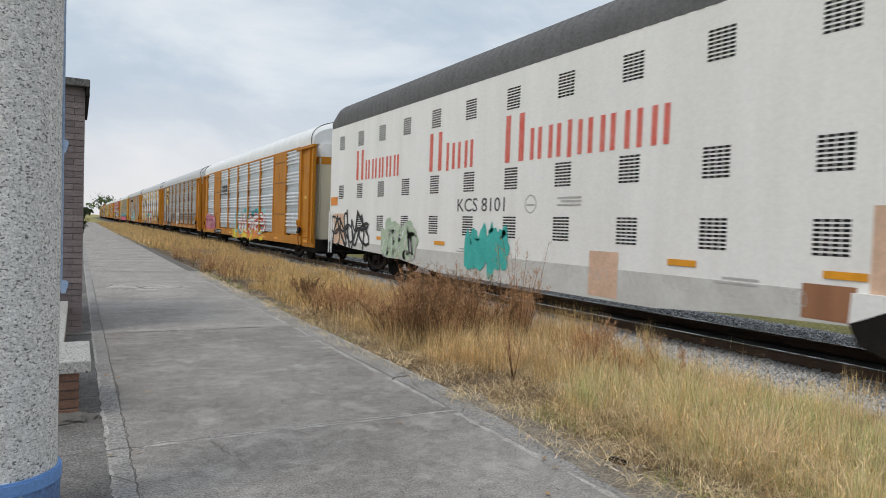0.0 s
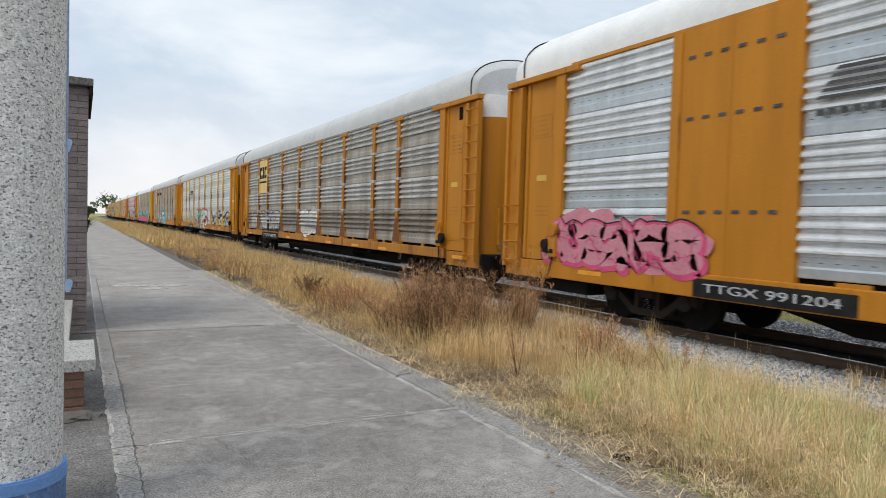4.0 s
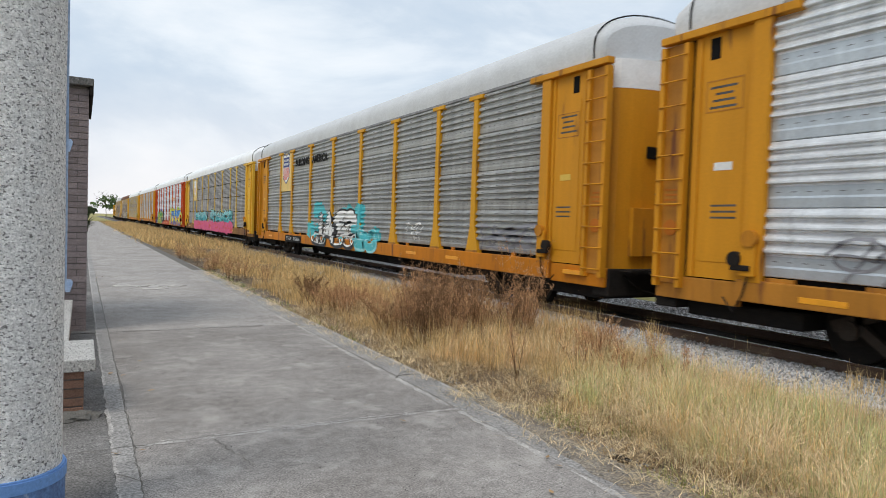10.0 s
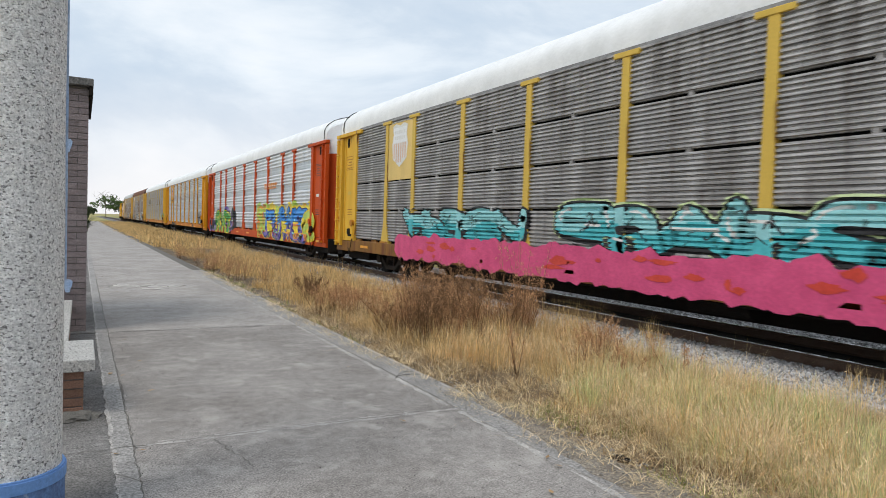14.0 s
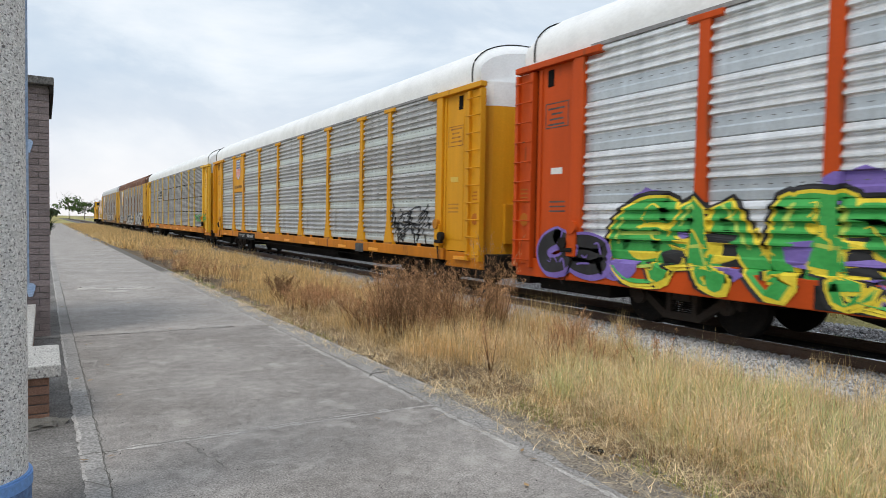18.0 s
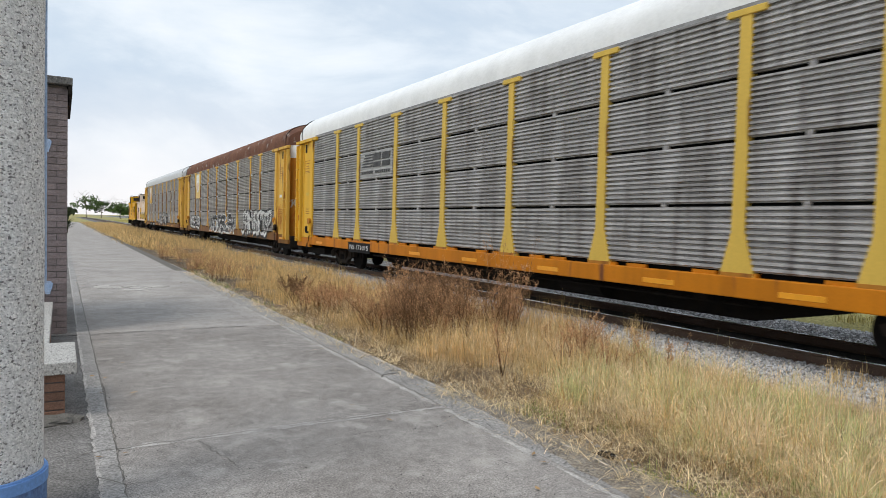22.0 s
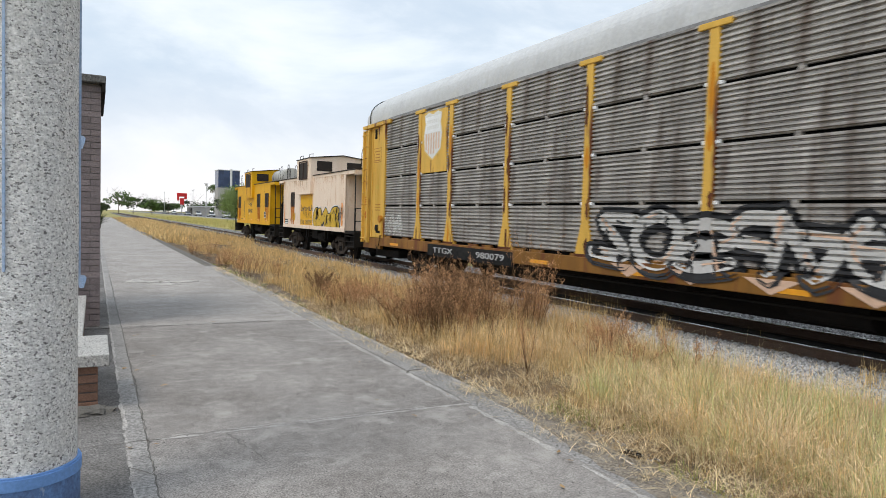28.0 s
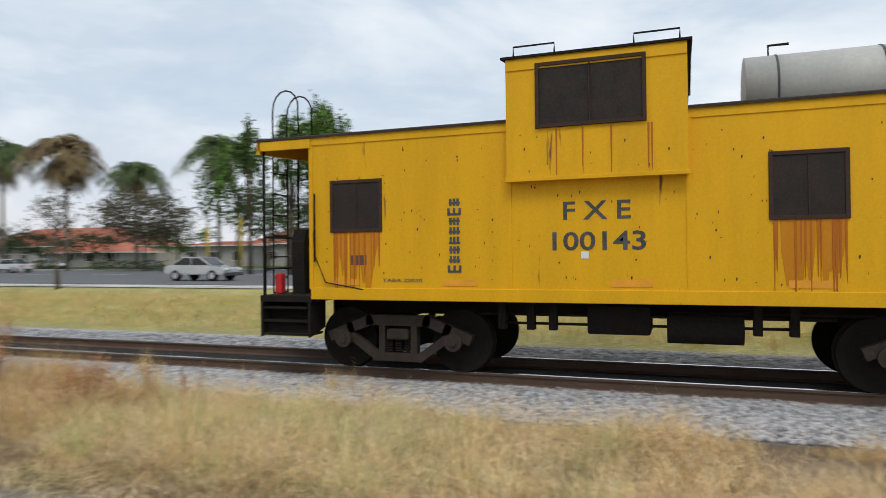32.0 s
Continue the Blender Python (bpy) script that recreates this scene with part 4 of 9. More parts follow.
def wheelset_truck(parent, y, spins=False):
    """A two-axle truck under a car, at y along it."""
    tr = part("truck", cube(-0.85, 0.85, y - 0.18, y + 0.18, 0.32, 0.62, bev=0.03), "under", parent, "grimy cast-steel truck")
    for sx in (-1, 1):
        x0, x1 = sorted((sx * 0.93, sx * 1.07))
        hb = 0.86

        def beam(pts, th, xa, xb):
            bm = bmesh.new()
            for (ya, za), (yb, zb) in zip(pts, pts[1:]):
                d = Vector((yb - ya, zb - za))
                nn = Vector((-d.y, d.x)).normalized() * th / 2
                ee = d.normalized() * th * 0.35
                pa, pb = Vector((y + ya, za)) - ee, Vector((y + yb, zb)) + ee
                extrude(bm, [tuple(pa + nn), tuple(pb + nn), tuple(pb - nn), tuple(pa - nn)], 0, xa, xb)
            return bm
        sf = part("side_frame", beam([(-hb - 0.2, 0.50), (-hb + 0.1, 0.62), (-0.45, 0.74), (0.45, 0.74), (hb - 0.1, 0.62), (hb + 0.2, 0.50)], 0.15, x0, x1), "frame_brown", tr, "rusty cast side frame")
        part("tension_bar", beam([(-hb + 0.02, 0.56), (-0.34, 0.21), (0.34, 0.21), (hb - 0.02, 0.56)], 0.12, x0 + 0.01, x1 - 0.01), "frame_brown", tr)
        for q in (-0.25, 0.25):
            part("column_guide", beam([(q, 0.24), (q, 0.72)], 0.09, x0 + 0.004, x1 - 0.004), "frame_brown", tr)
        part("bolster_end", cube(*sorted((sx * 0.8, sx * 1.09)), y - 0.17, y + 0.17, 0.46, 0.62, bev=0.03), "frame_brown", tr)
        bm = bmesh.new()
        for a in (-0.14, 0, 0.14):
            for k in range(6):
                box(bm, *sorted((sx * 0.95, sx * 1.04)), y + a - 0.05, y + a + 0.05, 0.26 + 0.035 * k, 0.28 + 0.035 * k)
        tagged(part("spring", bm, "under", tr, "stacked coil springs"), kind="stuff")
        for a in (-hb, hb):
            bm = bmesh.new()
            disc(bm, (y + a, 0.46), 0.13, 0, *sorted((sx * 1.05, sx * 1.13)), sides=14)
            disc(bm, (y + a, 0.46), 0.06, 0, *sorted((sx * 1.12, sx * 1.15)), sides=8)
            part("axle_box", bm, "frame_brown", tr)
    for a in (-0.9, 0.9):
        for sx in (-1, 1):
            bm = bmesh.new()
            disc(bm, (0, 0), 0.45, 0, *sorted((sx * 0.70, sx * 0.82)), sides=28)
            disc(bm, (0, 0), 0.33, 0, *sorted((sx * 0.815, sx * 0.835)), sides=20)
            disc(bm, (0, 0), 0.475, 0, *sorted((sx * 0.67, sx * 0.70)), sides=28)
            w_ = part("wheel", bm, "under", tr, "dark steel wheel", at=pose(0, y + a, 0.45))
            if spins:
                WHEELS.append((w_, y + a))
        bm = bmesh.new()
        disc(bm, (y + a, 0.45), 0.08, 0, -0.9, 0.9, sides=10)
        part("axle", bm, "under", tr)
    return tr


def profile(style, z0, z1):
    """Outline of one corrugated sheet seen from its end: (depth, z) from bottom to top."""
    ribs, flat, depth = style
    pts = [(0.0, z0)]
    h = (z1 - z0 - flat) / ribs
    if flat:
        pts += [(0.012, z0 + 0.01), (0.020, z0 + flat * 0.45), (0.008, z0 + flat * 0.55), (0.012, z0 + flat)]
    for k in range(ribs):
        a = z0 + flat + h * k
        if flat:
            pts += [(0.0, a + 0.03 * h), (0.0, a + 0.20 * h), (depth, a + 0.30 * h), (depth, a + 0.48 * h), (0.012, a + 0.90 * h)]
        else:
            pts += [(0.022, a + 0.05 * h), (0.022, a + 0.24 * h), (depth, a + 0.36 * h), (depth - 0.005, a + 0.80 * h)]
    pts.append((0.0, z1))
    return pts


POSTS = (4.77, 6.70, 9.50, 12.33, 15.20, 18.00, 20.77, 22.68)
Z0, Z1 = 1.10, 4.85
TIGHT = ((1.10, 2.046), (2.054, 2.966), (2.974, 3.856), (3.864, 4.83))
SHEETS = ((1.10, 2.030), (2.072, 2.948), (2.990, 3.838), (3.880, 4.83))
LEN, HALF = 27.3, 1.62
PANEL_X = HALF - 0.09


def corrugated(y0, y1, z0, z1, style, x):
    """One sheet of the side that faces -x."""
    bm = bmesh.new()
    rows = [[bm.verts.new((-(x + d), y, z)) for y in (y0, y1)] for d, z in profile(style, z0, z1)]
    for k, (a, b) in enumerate(zip(rows, rows[1:])):
        bm.faces.new((a[0], b[0], b[1], a[1])).material_index = 2 if style[1] and k < 4 else 0
    if style[1]:
        for z, gap in ((z0 + 0.075, 0.26), (z0 + style[1] * 0.72, 0.22)):
            y = y0 + 0.14
            while y < y1 - 0.2:
                v = [bm.verts.new((-(x + 0.0145), yy, zz)) for yy, zz in ((y, z), (y + 0.07, z), (y + 0.07, z + 0.012), (y, z + 0.012))]
                bm.faces.new(v).material_index = 1
                y += gap
        if style[0] > 4:
            h = (z1 - z0 - style[1]) / style[0]
            for k in range(style[0]):
                z = z0 + style[1] + h * (k + 0.42)
                for q in (0.14, 0.38, 0.62, 0.86):
                    y = y0 + (y1 - y0) * q
                    v = [bm.verts.new((-(x + style[2] + 0.0025), yy, zz)) for yy, zz in ((y - 0.07, z), (y + 0.07, z), (y + 0.07, z + 0.011), (y - 0.07, z + 0.011))]
                    bm.faces.new(v).material_index = 1
    lip = [[bm.verts.new((-(x - 0.03), y, z)) for y in (y0, y1)] for z in (z0, z1)]
    bm.faces.new((lip[0][0], rows[0][0], rows[0][1], lip[0][1]))
    bm.faces.new((rows[-1][0], lip[1][0], lip[1][1], rows[-1][1]))
    return bm


def depth_at(style):
    zs, ds = [], []
    for a, b in (TIGHT if style[1] else SHEETS):
        for d, z in profile(style, a, b):
            zs.append(z)
            ds.append(d)
    return zs, ds


def stroke(bm, pts, w, mi, layer, cap=True):
    """A painted line of width w through (y, z) points, on the layer above the sheet."""
    lay = bm.faces.layers.int["lay"]
    pts = [Vector((p[0], p[1])) for p in pts]
    fs = []
    L, R_ = [], []
    for i, p in enumerate(pts):
        d = (pts[min(i + 1, len(pts) - 1)] - pts[max(i - 1, 0)])
        d = d.normalized() if d.length else Vector((1, 0))
        n = Vector((-d.y, d.x)) * w / 2
        L.append(bm.verts.new((0, *(p + n))))
        R_.append(bm.verts.new((0, *(p - n))))
    for i in range(len(pts) - 1):
        fs.append(bm.faces.new((L[i], L[i + 1], R_[i + 1], R_[i])))
    if cap:
        for p in (pts[0], pts[-1]):
            fs.append(bm.faces.new([bm.verts.new((0, p.x + w / 2 * math.cos(a * 0.785), p.y + w / 2 * math.sin(a * 0.785))) for a in range(8)]))
    for f in fs:
        f.material_index = mi
        f[lay] = layer
    return fs


def blob(bm, c, ry, rz, mi, layer, rnd, rough=0.2, n=14):
    lay = bm.faces.layers.int["lay"]
    f = bm.faces.new([bm.verts.new((0, c[0] + ry * (1 + rnd.uniform(-rough, rough)) * math.cos(2 * math.pi * k / n), c[1] + rz * (1 + rnd.uniform(-rough, rough)) * math.sin(2 * math.pi * k / n))) for k in range(n)])
    f.material_index = mi
    f[lay] = layer
    return f


GLYPHS = (
    ((0.1, 0), (0.1, 1), (0.8, 0.8), (0.15, 0.5), (0.9, 0.0)),
    ((0.9, 0.95), (0.2, 0.9), (0.15, 0.55), (0.8, 0.5), (0.85, 0.1), (0.1, 0.05)),
    ((0.1, 0.0), (0.45, 1.0), (0.85, 0.0), (0.65, 0.4), (0.3, 0.4)),
    ((0.1, 0.9), (0.1, 0.1), (0.8, 0.05), (0.85, 0.95)),
    ((0.85, 0.9), (0.15, 0.85), (0.1, 0.1), (0.85, 0.1), (0.85, 0.5), (0.5, 0.5)),
    ((0.1, 0.0), (0.1, 1.0), (0.5, 0.4), (0.9, 1.0), (0.9, 0.0)),
    ((0.15, 1.0), (0.15, 0.05), (0.85, 0.1), (0.2, 0.1), (0.2, 0.55), (0.7, 0.55)),
    ((0.5, 1.0), (0.15, 0.75), (0.15, 0.2), (0.5, 0.0), (0.85, 0.25), (0.85, 0.75), (0.5, 1.0)),
)


def graffiti(car, style, y0, y1, z0, z1, n, fill, outline=None, cloud=None, shine=None, seed=1, w=0.26, rim=0.1, flat_x=None, label="", low=None, lean=0.0):
    """Sprayed lettering-like shapes on a car's side; y0 is the end nearer the car's front."""
    rnd = random.Random(seed)
    bm = bmesh.new()
    bm.faces.layers.int.new("lay")
    mats = [fill, outline or fill, cloud or fill, shine or fill, low or fill]
    span = (y1 - y0) / n
    if cloud:
        for k in range(n * 3):
            blob(bm, (rnd.uniform(y0, y1), rnd.uniform(z0 + 0.2 * (z1 - z0), z1 - 0.12 * (z1 - z0))), rnd.uniform(0.35, 0.75) * span, rnd.uniform(0.15, 0.42) * (z1 - z0), 2, 0, rnd, 0.3)
    for k in range(n):
        g = rnd.choice(GLYPHS)
        c = y1 - span * (k + 1)
        if outline is None and cloud is None:
            # a thin tag: crossing loops and a swoop, no letters
            p1, p2, f1 = rnd.uniform(0, 6.3), rnd.uniform(0, 6.3), rnd.choice((1, 2, 3))
            q = [(c + span * (0.5 + 0.75 * math.cos(f1 * a + p1) * (1 - 0.08 * a)), z0 + (z1 - z0) * (0.5 + 0.48 * math.sin(2 * a + p2) * math.cos(0.4 * a))) for a in [0.28 * i for i in range(17)]]
            stroke(bm, q, w * rnd.uniform(0.7, 1.2), 0, 2)
            stroke(bm, [(c + span * rnd.uniform(0.1, 0.9), z0 + (z1 - z0) * rnd.uniform(0.75, 1.05)), (c + span * rnd.uniform(0.3, 0.7), z0 + (z1 - z0) * 0.4), (c + span * rnd.uniform(-0.1, 1.1), z0 - 0.02)], w, 0, 3)
            continue
        zz0, zz1 = z0 + rnd.uniform(0.0, 0.12) * (z1 - z0), z1 - rnd.uniform(0, 0.2) * (z1 - z0)
        fat = w * rnd.uniform(0.85, 1.2)
        q = []
        for i in range(len(g) - 1):
            for s in (0, 0.34, 0.67):
                a = Vector(g[i]) * (1 - s) + Vector(g[i + 1]) * s
                q.append((c + span * (1 - (a.x * 0.9 + 0.05)) + lean * (a.y - 0.5) + rnd.uniform(-0.03, 0.03) * span, zz0 + fat / 2 + (zz1 - zz0 - fat) * a.y + rnd.uniform(-0.03, 0.03)))
        q.append((c + span * (1 - (g[-1][0] * 0.9 + 0.05)) + lean * (g[-1][1] - 0.5), zz0 + fat / 2 + (zz1 - zz0 - fat) * g[-1][1]))
        if outline:
            stroke(bm, q, fat + 2 * rim, 1, 1)
        fs = stroke(bm, q, fat, 0, 2)
        if shine:
            for i in range(0, len(q) - 1, 3):
                stroke(bm, [q[i], ((q[i][0] + q[i + 1][0]) / 2, (q[i][1] + q[i + 1][1]) / 2 + 0.02)], fat * 0.32, 3, 3)
        if low:
            stroke(bm, [(c + 0.1 * span, zz0 + 0.12), (c + 0.5 * span, zz0 + 0.2), (c + 0.9 * span, zz0 + 0.1)], fat * 0.8, 4, 3)
    lay = bm.faces.layers.int["lay"]
    if flat_x is None:
        zs, ds = depth_at(style)
        for z in zs:
            if z0 - 0.4 < z < z1 + 0.4:
                bmesh.ops.bisect_plane(bm, geom=bm.verts[:] + bm.edges[:] + bm.faces[:], plane_co=(0, 0, z), plane_no=(0, 0, 1))
    for v in bm.verts:
        level = max((f[lay] for f in v.link_faces), default=0)
        d = float(np.interp(v.co.z, zs, ds)) if flat_x is None else 0.0
        if v.co.z < 1.09 and flat_x is None:
            d = 0.118
        v.co.x = -((PANEL_X if flat_x is None else flat_x) + d + 0.004 + 0.003 * level)
    return part("graffiti", bm, mats, car, label or "sprayed graffiti")


LETTERS = (
    ((0.0, 0.0), (0.38, 0.0), (0.42, 0.35), (0.62, 0.0), (1.0, 0.04), (0.74, 0.5), (1.0, 0.95), (0.62, 1.0), (0.4, 0.66), (0.36, 1.0), (-0.02, 0.94)),
    ((0.1, 0.0), (0.95, 0.0), (1.0, 0.28), (0.9, 0.5), (1.02, 0.75), (0.92, 1.0), (0.05, 0.97), (-0.05, 0.7), (0.08, 0.5), (-0.04, 0.22)),
    ((0.0, 0.0), (0.34, 0.02), (0.5, 0.24), (0.66, 0.0), (1.0, 0.02), (0.8, 0.62), (0.72, 1.0), (0.3, 1.02), (0.2, 0.6)),
    ((0.02, 0.05), (1.0, 0.0), (0.96, 0.3), (0.6, 0.34), (0.62, 0.62), (1.0, 0.66), (0.98, 1.0), (0.0, 0.95)),
    ((0.2, 0.0), (0.8, 0.0), (1.0, 0.2), (1.02, 0.8), (0.78, 1.02), (0.22, 1.0), (0.0, 0.78), (-0.02, 0.22)),
    ((0.0, 0.0), (0.4, 0.02), (0.42, 0.5), (0.6, 0.5), (0.62, 0.0), (1.0, 0.03), (0.98, 0.9), (0.7, 1.02), (0.3, 0.94), (0.02, 1.04)),
)


HOOKS = (
    (((0.0, 0.96), (0.45, 1.02), (1.0, 0.93)), ((0.55, 1.0), (0.5, 0.5), (0.42, 0.0))),
    (((0.0, 0.0), (0.3, 0.55), (0.52, 1.0), (0.7, 0.5), (0.95, 0.02)), ((0.22, 0.32), (0.85, 0.4))),
    (((0.92, 0.85), (0.5, 1.02), (0.08, 0.8), (0.2, 0.56), (0.75, 0.46), (0.95, 0.2), (0.55, 0.0), (0.02, 0.1))),
    (((0.5, 1.0), (0.12, 0.8), (0.05, 0.4), (0.3, 0.02), (0.75, 0.06), (0.95, 0.45), (0.8, 0.88), (0.5, 1.0)),),
    (((0.1, 0.02), (0.08, 0.55), (0.12, 1.0)), ((0.12, 0.96), (0.7, 1.0), (0.9, 0.74), (0.62, 0.5), (0.15, 0.46))),
    (((0.02, 0.92), (0.5, 0.98), (0.92, 0.95), (0.5, 0.5), (0.06, 0.06), (0.5, 0.04), (1.0, 0.1))),
    (((0.04, 0.02), (0.1, 0.6), (0.14, 1.0), (0.5, 0.45), (0.86, 0.0), (0.9, 0.55), (0.98, 1.04))),
    (((0.95, 0.98), (0.4, 1.0), (0.06, 0.7), (0.06, 0.25), (0.4, 0.0), (0.95, 0.06)), ((0.1, 0.5), (0.8, 0.54))),
)


def smooth(pts, n=4):
    """A rounded line through the points."""
    if len(pts) < 3:
        return pts
    out = []
    p = [pts[0], *pts, pts[-1]]
    for i in range(1, len(p) - 2):
        for k in range(n):
            t = k / n
            out.append(tuple(0.5 * (2 * p[i][j] + (p[i + 1][j] - p[i - 1][j]) * t + (2 * p[i - 1][j] - 5 * p[i][j] + 4 * p[i + 1][j] - p[i + 2][j]) * t * t + (3 * p[i][j] - p[i - 1][j] - 3 * p[i + 1][j] + p[i + 2][j]) * t ** 3) for j in (0, 1)))
    out.append(pts[-1])
    return out


def wild(car, style, y0, y1, z0, z1, forms, fill, outline="g_black", halo=None, fill2=None, shine=None, cloud=(), spread=(0, 0), seed=1, w=0.24, rim=0.05, glow=0.12, flat_x=None, spikes=(), low=0.66, split=0.45, posts=POSTS):
    """A sprayed piece of fat rounded strokes with outline, halo, two-tone fill, clouds behind and pointed ends."""
    rnd = random.Random(seed)
    bm = bmesh.new()
    lay = bm.faces.layers.int.new("lay")
    fills = fill if isinstance(fill, tuple) else (fill,)
    mats = [outline, halo or outline, fill2 or fills[0], shine or fills[0], *fills, *cloud]
    nf = len(fills)
    for k in range(int(6 * len(cloud) * max(1, (y1 - y0 + sum(spread)) / 2)) if cloud else 0):
        blob(bm, (rnd.uniform(y0 - spread[0], y1 + spread[1]), z0 + (z1 - z0) * rnd.uniform(0.12, 1.0)), rnd.uniform(0.25, 0.6), rnd.uniform(0.16, 0.34), 4 + nf + k % len(cloud), k % 6, rnd, 0.14, 18)
    for yb, yt, zb, hb, mi in spikes:
        f = bm.faces.new([bm.verts.new((0, *p)) for p in ((yb, zb - hb), (yt, zb - 0.1 * hb), ((yb + yt) / 2, zb + 0.25 * hb), (yb, zb + hb))])
        f.material_index, f[lay] = mi, 9
    n = len(forms)
    step = (y1 - y0) / n
    for k, g in enumerate(forms):
        c = y1 - step * k
        zz0, zz1 = z0 + rnd.uniform(0, 0.08) * (z1 - z0), z1 - rnd.uniform(0, 0.14) * (z1 - z0)
        lean, fat = rnd.uniform(-0.15, 0.2) * step, w * rnd.uniform(0.9, 1.15)
        strokes_ = HOOKS[g % len(HOOKS)]
        if not isinstance(strokes_[0][0], tuple):
            strokes_ = (strokes_,)
        fx, fz, wide = rnd.random() < 0.5, rnd.random() < 0.5, rnd.uniform(1.0, 1.4)
        for q, sk in enumerate(strokes_):
            sk = [(1 - a if fx else a, 1 - b if fz else b) for a, b in sk]
            pts = [(c - step * (0.06 + 0.92 * a * wide) - lean * (b - 0.5) + rnd.uniform(-0.04, 0.04) * step, zz0 + fat / 2 + (zz1 - zz0 - fat) * b + rnd.uniform(-0.03, 0.03)) for a, b in sk]
            pts = smooth(pts)
            o = (k * 2 + q) % 6
            if halo:
                stroke(bm, pts, fat + 2 * (rim + glow), 1, 12 + o)
            stroke(bm, [(a - 0.05, b - 0.05) for a, b in pts], fat + 2 * rim, 0, 18 + o)
            stroke(bm, pts, fat + 2 * rim, 0, 24 + o)
            stroke(bm, pts, fat, 4 + k % nf, 30 + o)
            if shine:
                m = len(pts) // 3
                stroke(bm, [(a + 0.02, b + fat * 0.26) for a, b in pts[m:m + 5]], fat * 0.16, 3, 38 + o)
                stroke(bm, [(a - 0.02, b + fat * 0.22) for a, b in pts[-4:-1]], fat * 0.14, 3, 38 + o)
        for q in range(4):
            ya, za = c - step * rnd.uniform(0.1, 0.9), rnd.uniform(zz0 + 0.1, zz1 - 0.1)
            stroke(bm, smooth([(ya, za), (ya - 0.08, za + rnd.uniform(-0.1, 0.1)), (ya - rnd.uniform(0.05, 0.3), za + rnd.uniform(-0.25, 0.25))]), rim * rnd.uniform(0.3, 0.7), 0, 46 + q)
    if flat_x is None:
        zs, ds = depth_at(style)
        for z in zs:
            if z0 - 0.4 < z < z1 + 0.4:
                bmesh.ops.bisect_plane(bm, geom=bm.verts[:] + bm.edges[:] + bm.faces[:], plane_co=(0, 0, z), plane_no=(0, 0, 1))
        for p in posts:
            if y0 - 1 < p < y1 + 1:
                for e in (-0.13, -0.1, 0.1, 0.13):
                    bmesh.ops.bisect_plane(bm, geom=bm.verts[:] + bm.edges[:] + bm.faces[:], plane_co=(0, p + e, 0), plane_no=(0, 1, 0))
    if fill2:
        zm = z0 + split * (z1 - z0)
        for f in bm.faces:
            if 4 <= f.material_index < 4 + nf and f.calc_center_median().z < zm + 0.12 * math.sin(3.1 * f.calc_center_median().y):
                f.material_index = 2
    for v in bm.verts:
        level = max((f[lay] for f in v.link_faces), default=0)
        v.co.z = max(v.co.z, low)
        d = float(np.interp(v.co.z, zs, ds)) if flat_x is None else 0.0
        if flat_x is None and v.co.z < 1.09:
            d = max(d, 0.118)
        elif flat_x is None and any(abs(v.co.y - p) < (0.101 if v.co.z > 1.66 else 0.101 + 0.18 * (1.66 - v.co.z) / 0.6) for p in posts):
            d = max(d, 0.098)
        v.co.x = -((PANEL_X if flat_x is None else flat_x) + d + 0.003 + 0.0004 * level)
    return part("graffiti", bm, mats, car, "sprayed graffiti piece")


def scribble(car, style, y0, y1, z0, z1, col, seed, w=0.035, n=5, flat_x=None):
    """A thin sprayed tag."""
    rnd = random.Random(seed)
    bm = bmesh.new()
    bm.faces.layers.int.new("lay")
    for k in range(n):
        c = y1 - (y1 - y0) * (k + rnd.uniform(0.2, 0.8)) / n
        pts = [(c + 0.9 * (y1 - y0) / n * math.cos(a * 0.9 + k) * (0.5 + 0.1 * a), z0 + (z1 - z0) * (0.5 + 0.46 * math.sin(a * 1.3 + k * 2))) for a in [0.35 * i for i in range(12)]]
        stroke(bm, pts, w, 0, 1, False)
    zs, ds = depth_at(style) if style else ([0, 1], [0, 0])
    dm = max(ds)
    for v in bm.verts:
        v.co.x = -((PANEL_X if flat_x is None else flat_x) + (dm if flat_x is None else 0) + 0.006)
    return part("graffiti_tag", bm, col, car, "thin sprayed tag")


def end_tag(car, x0, x1, z0, z1, col, seed, w=0.03, n=5):
    """Thin sprayed tags on the curved end door."""
    rnd = random.Random(seed)
    bm = bmesh.new()
    bm.faces.layers.int.new("lay")
    for k in range(n):
        c, zc = x0 + (x1 - x0) * (k % 3 + 0.5) / 3, z0 + (z1 - z0) * rnd.random()
        pts = [(c + 0.2 * math.cos(a * 1.4 + k) * (0.4 + 0.12 * a), zc + 0.16 * math.sin(a * rnd.uniform(1.7, 2.2) + k * 2)) for a in [0.4 * i for i in range(14)]]
        stroke(bm, pts, w, 0, 1, False)
    for v in bm.verts:
        x = max(-1.47, min(1.47, v.co.y))
        v.co = Vector((x, 0.405 - 0.42 * math.sin(math.pi * (x + 1.5) / 3.0) ** 0.6, v.co.z))
    return part("graffiti_tag", bm, col, car, "thin sprayed tag on the end door")


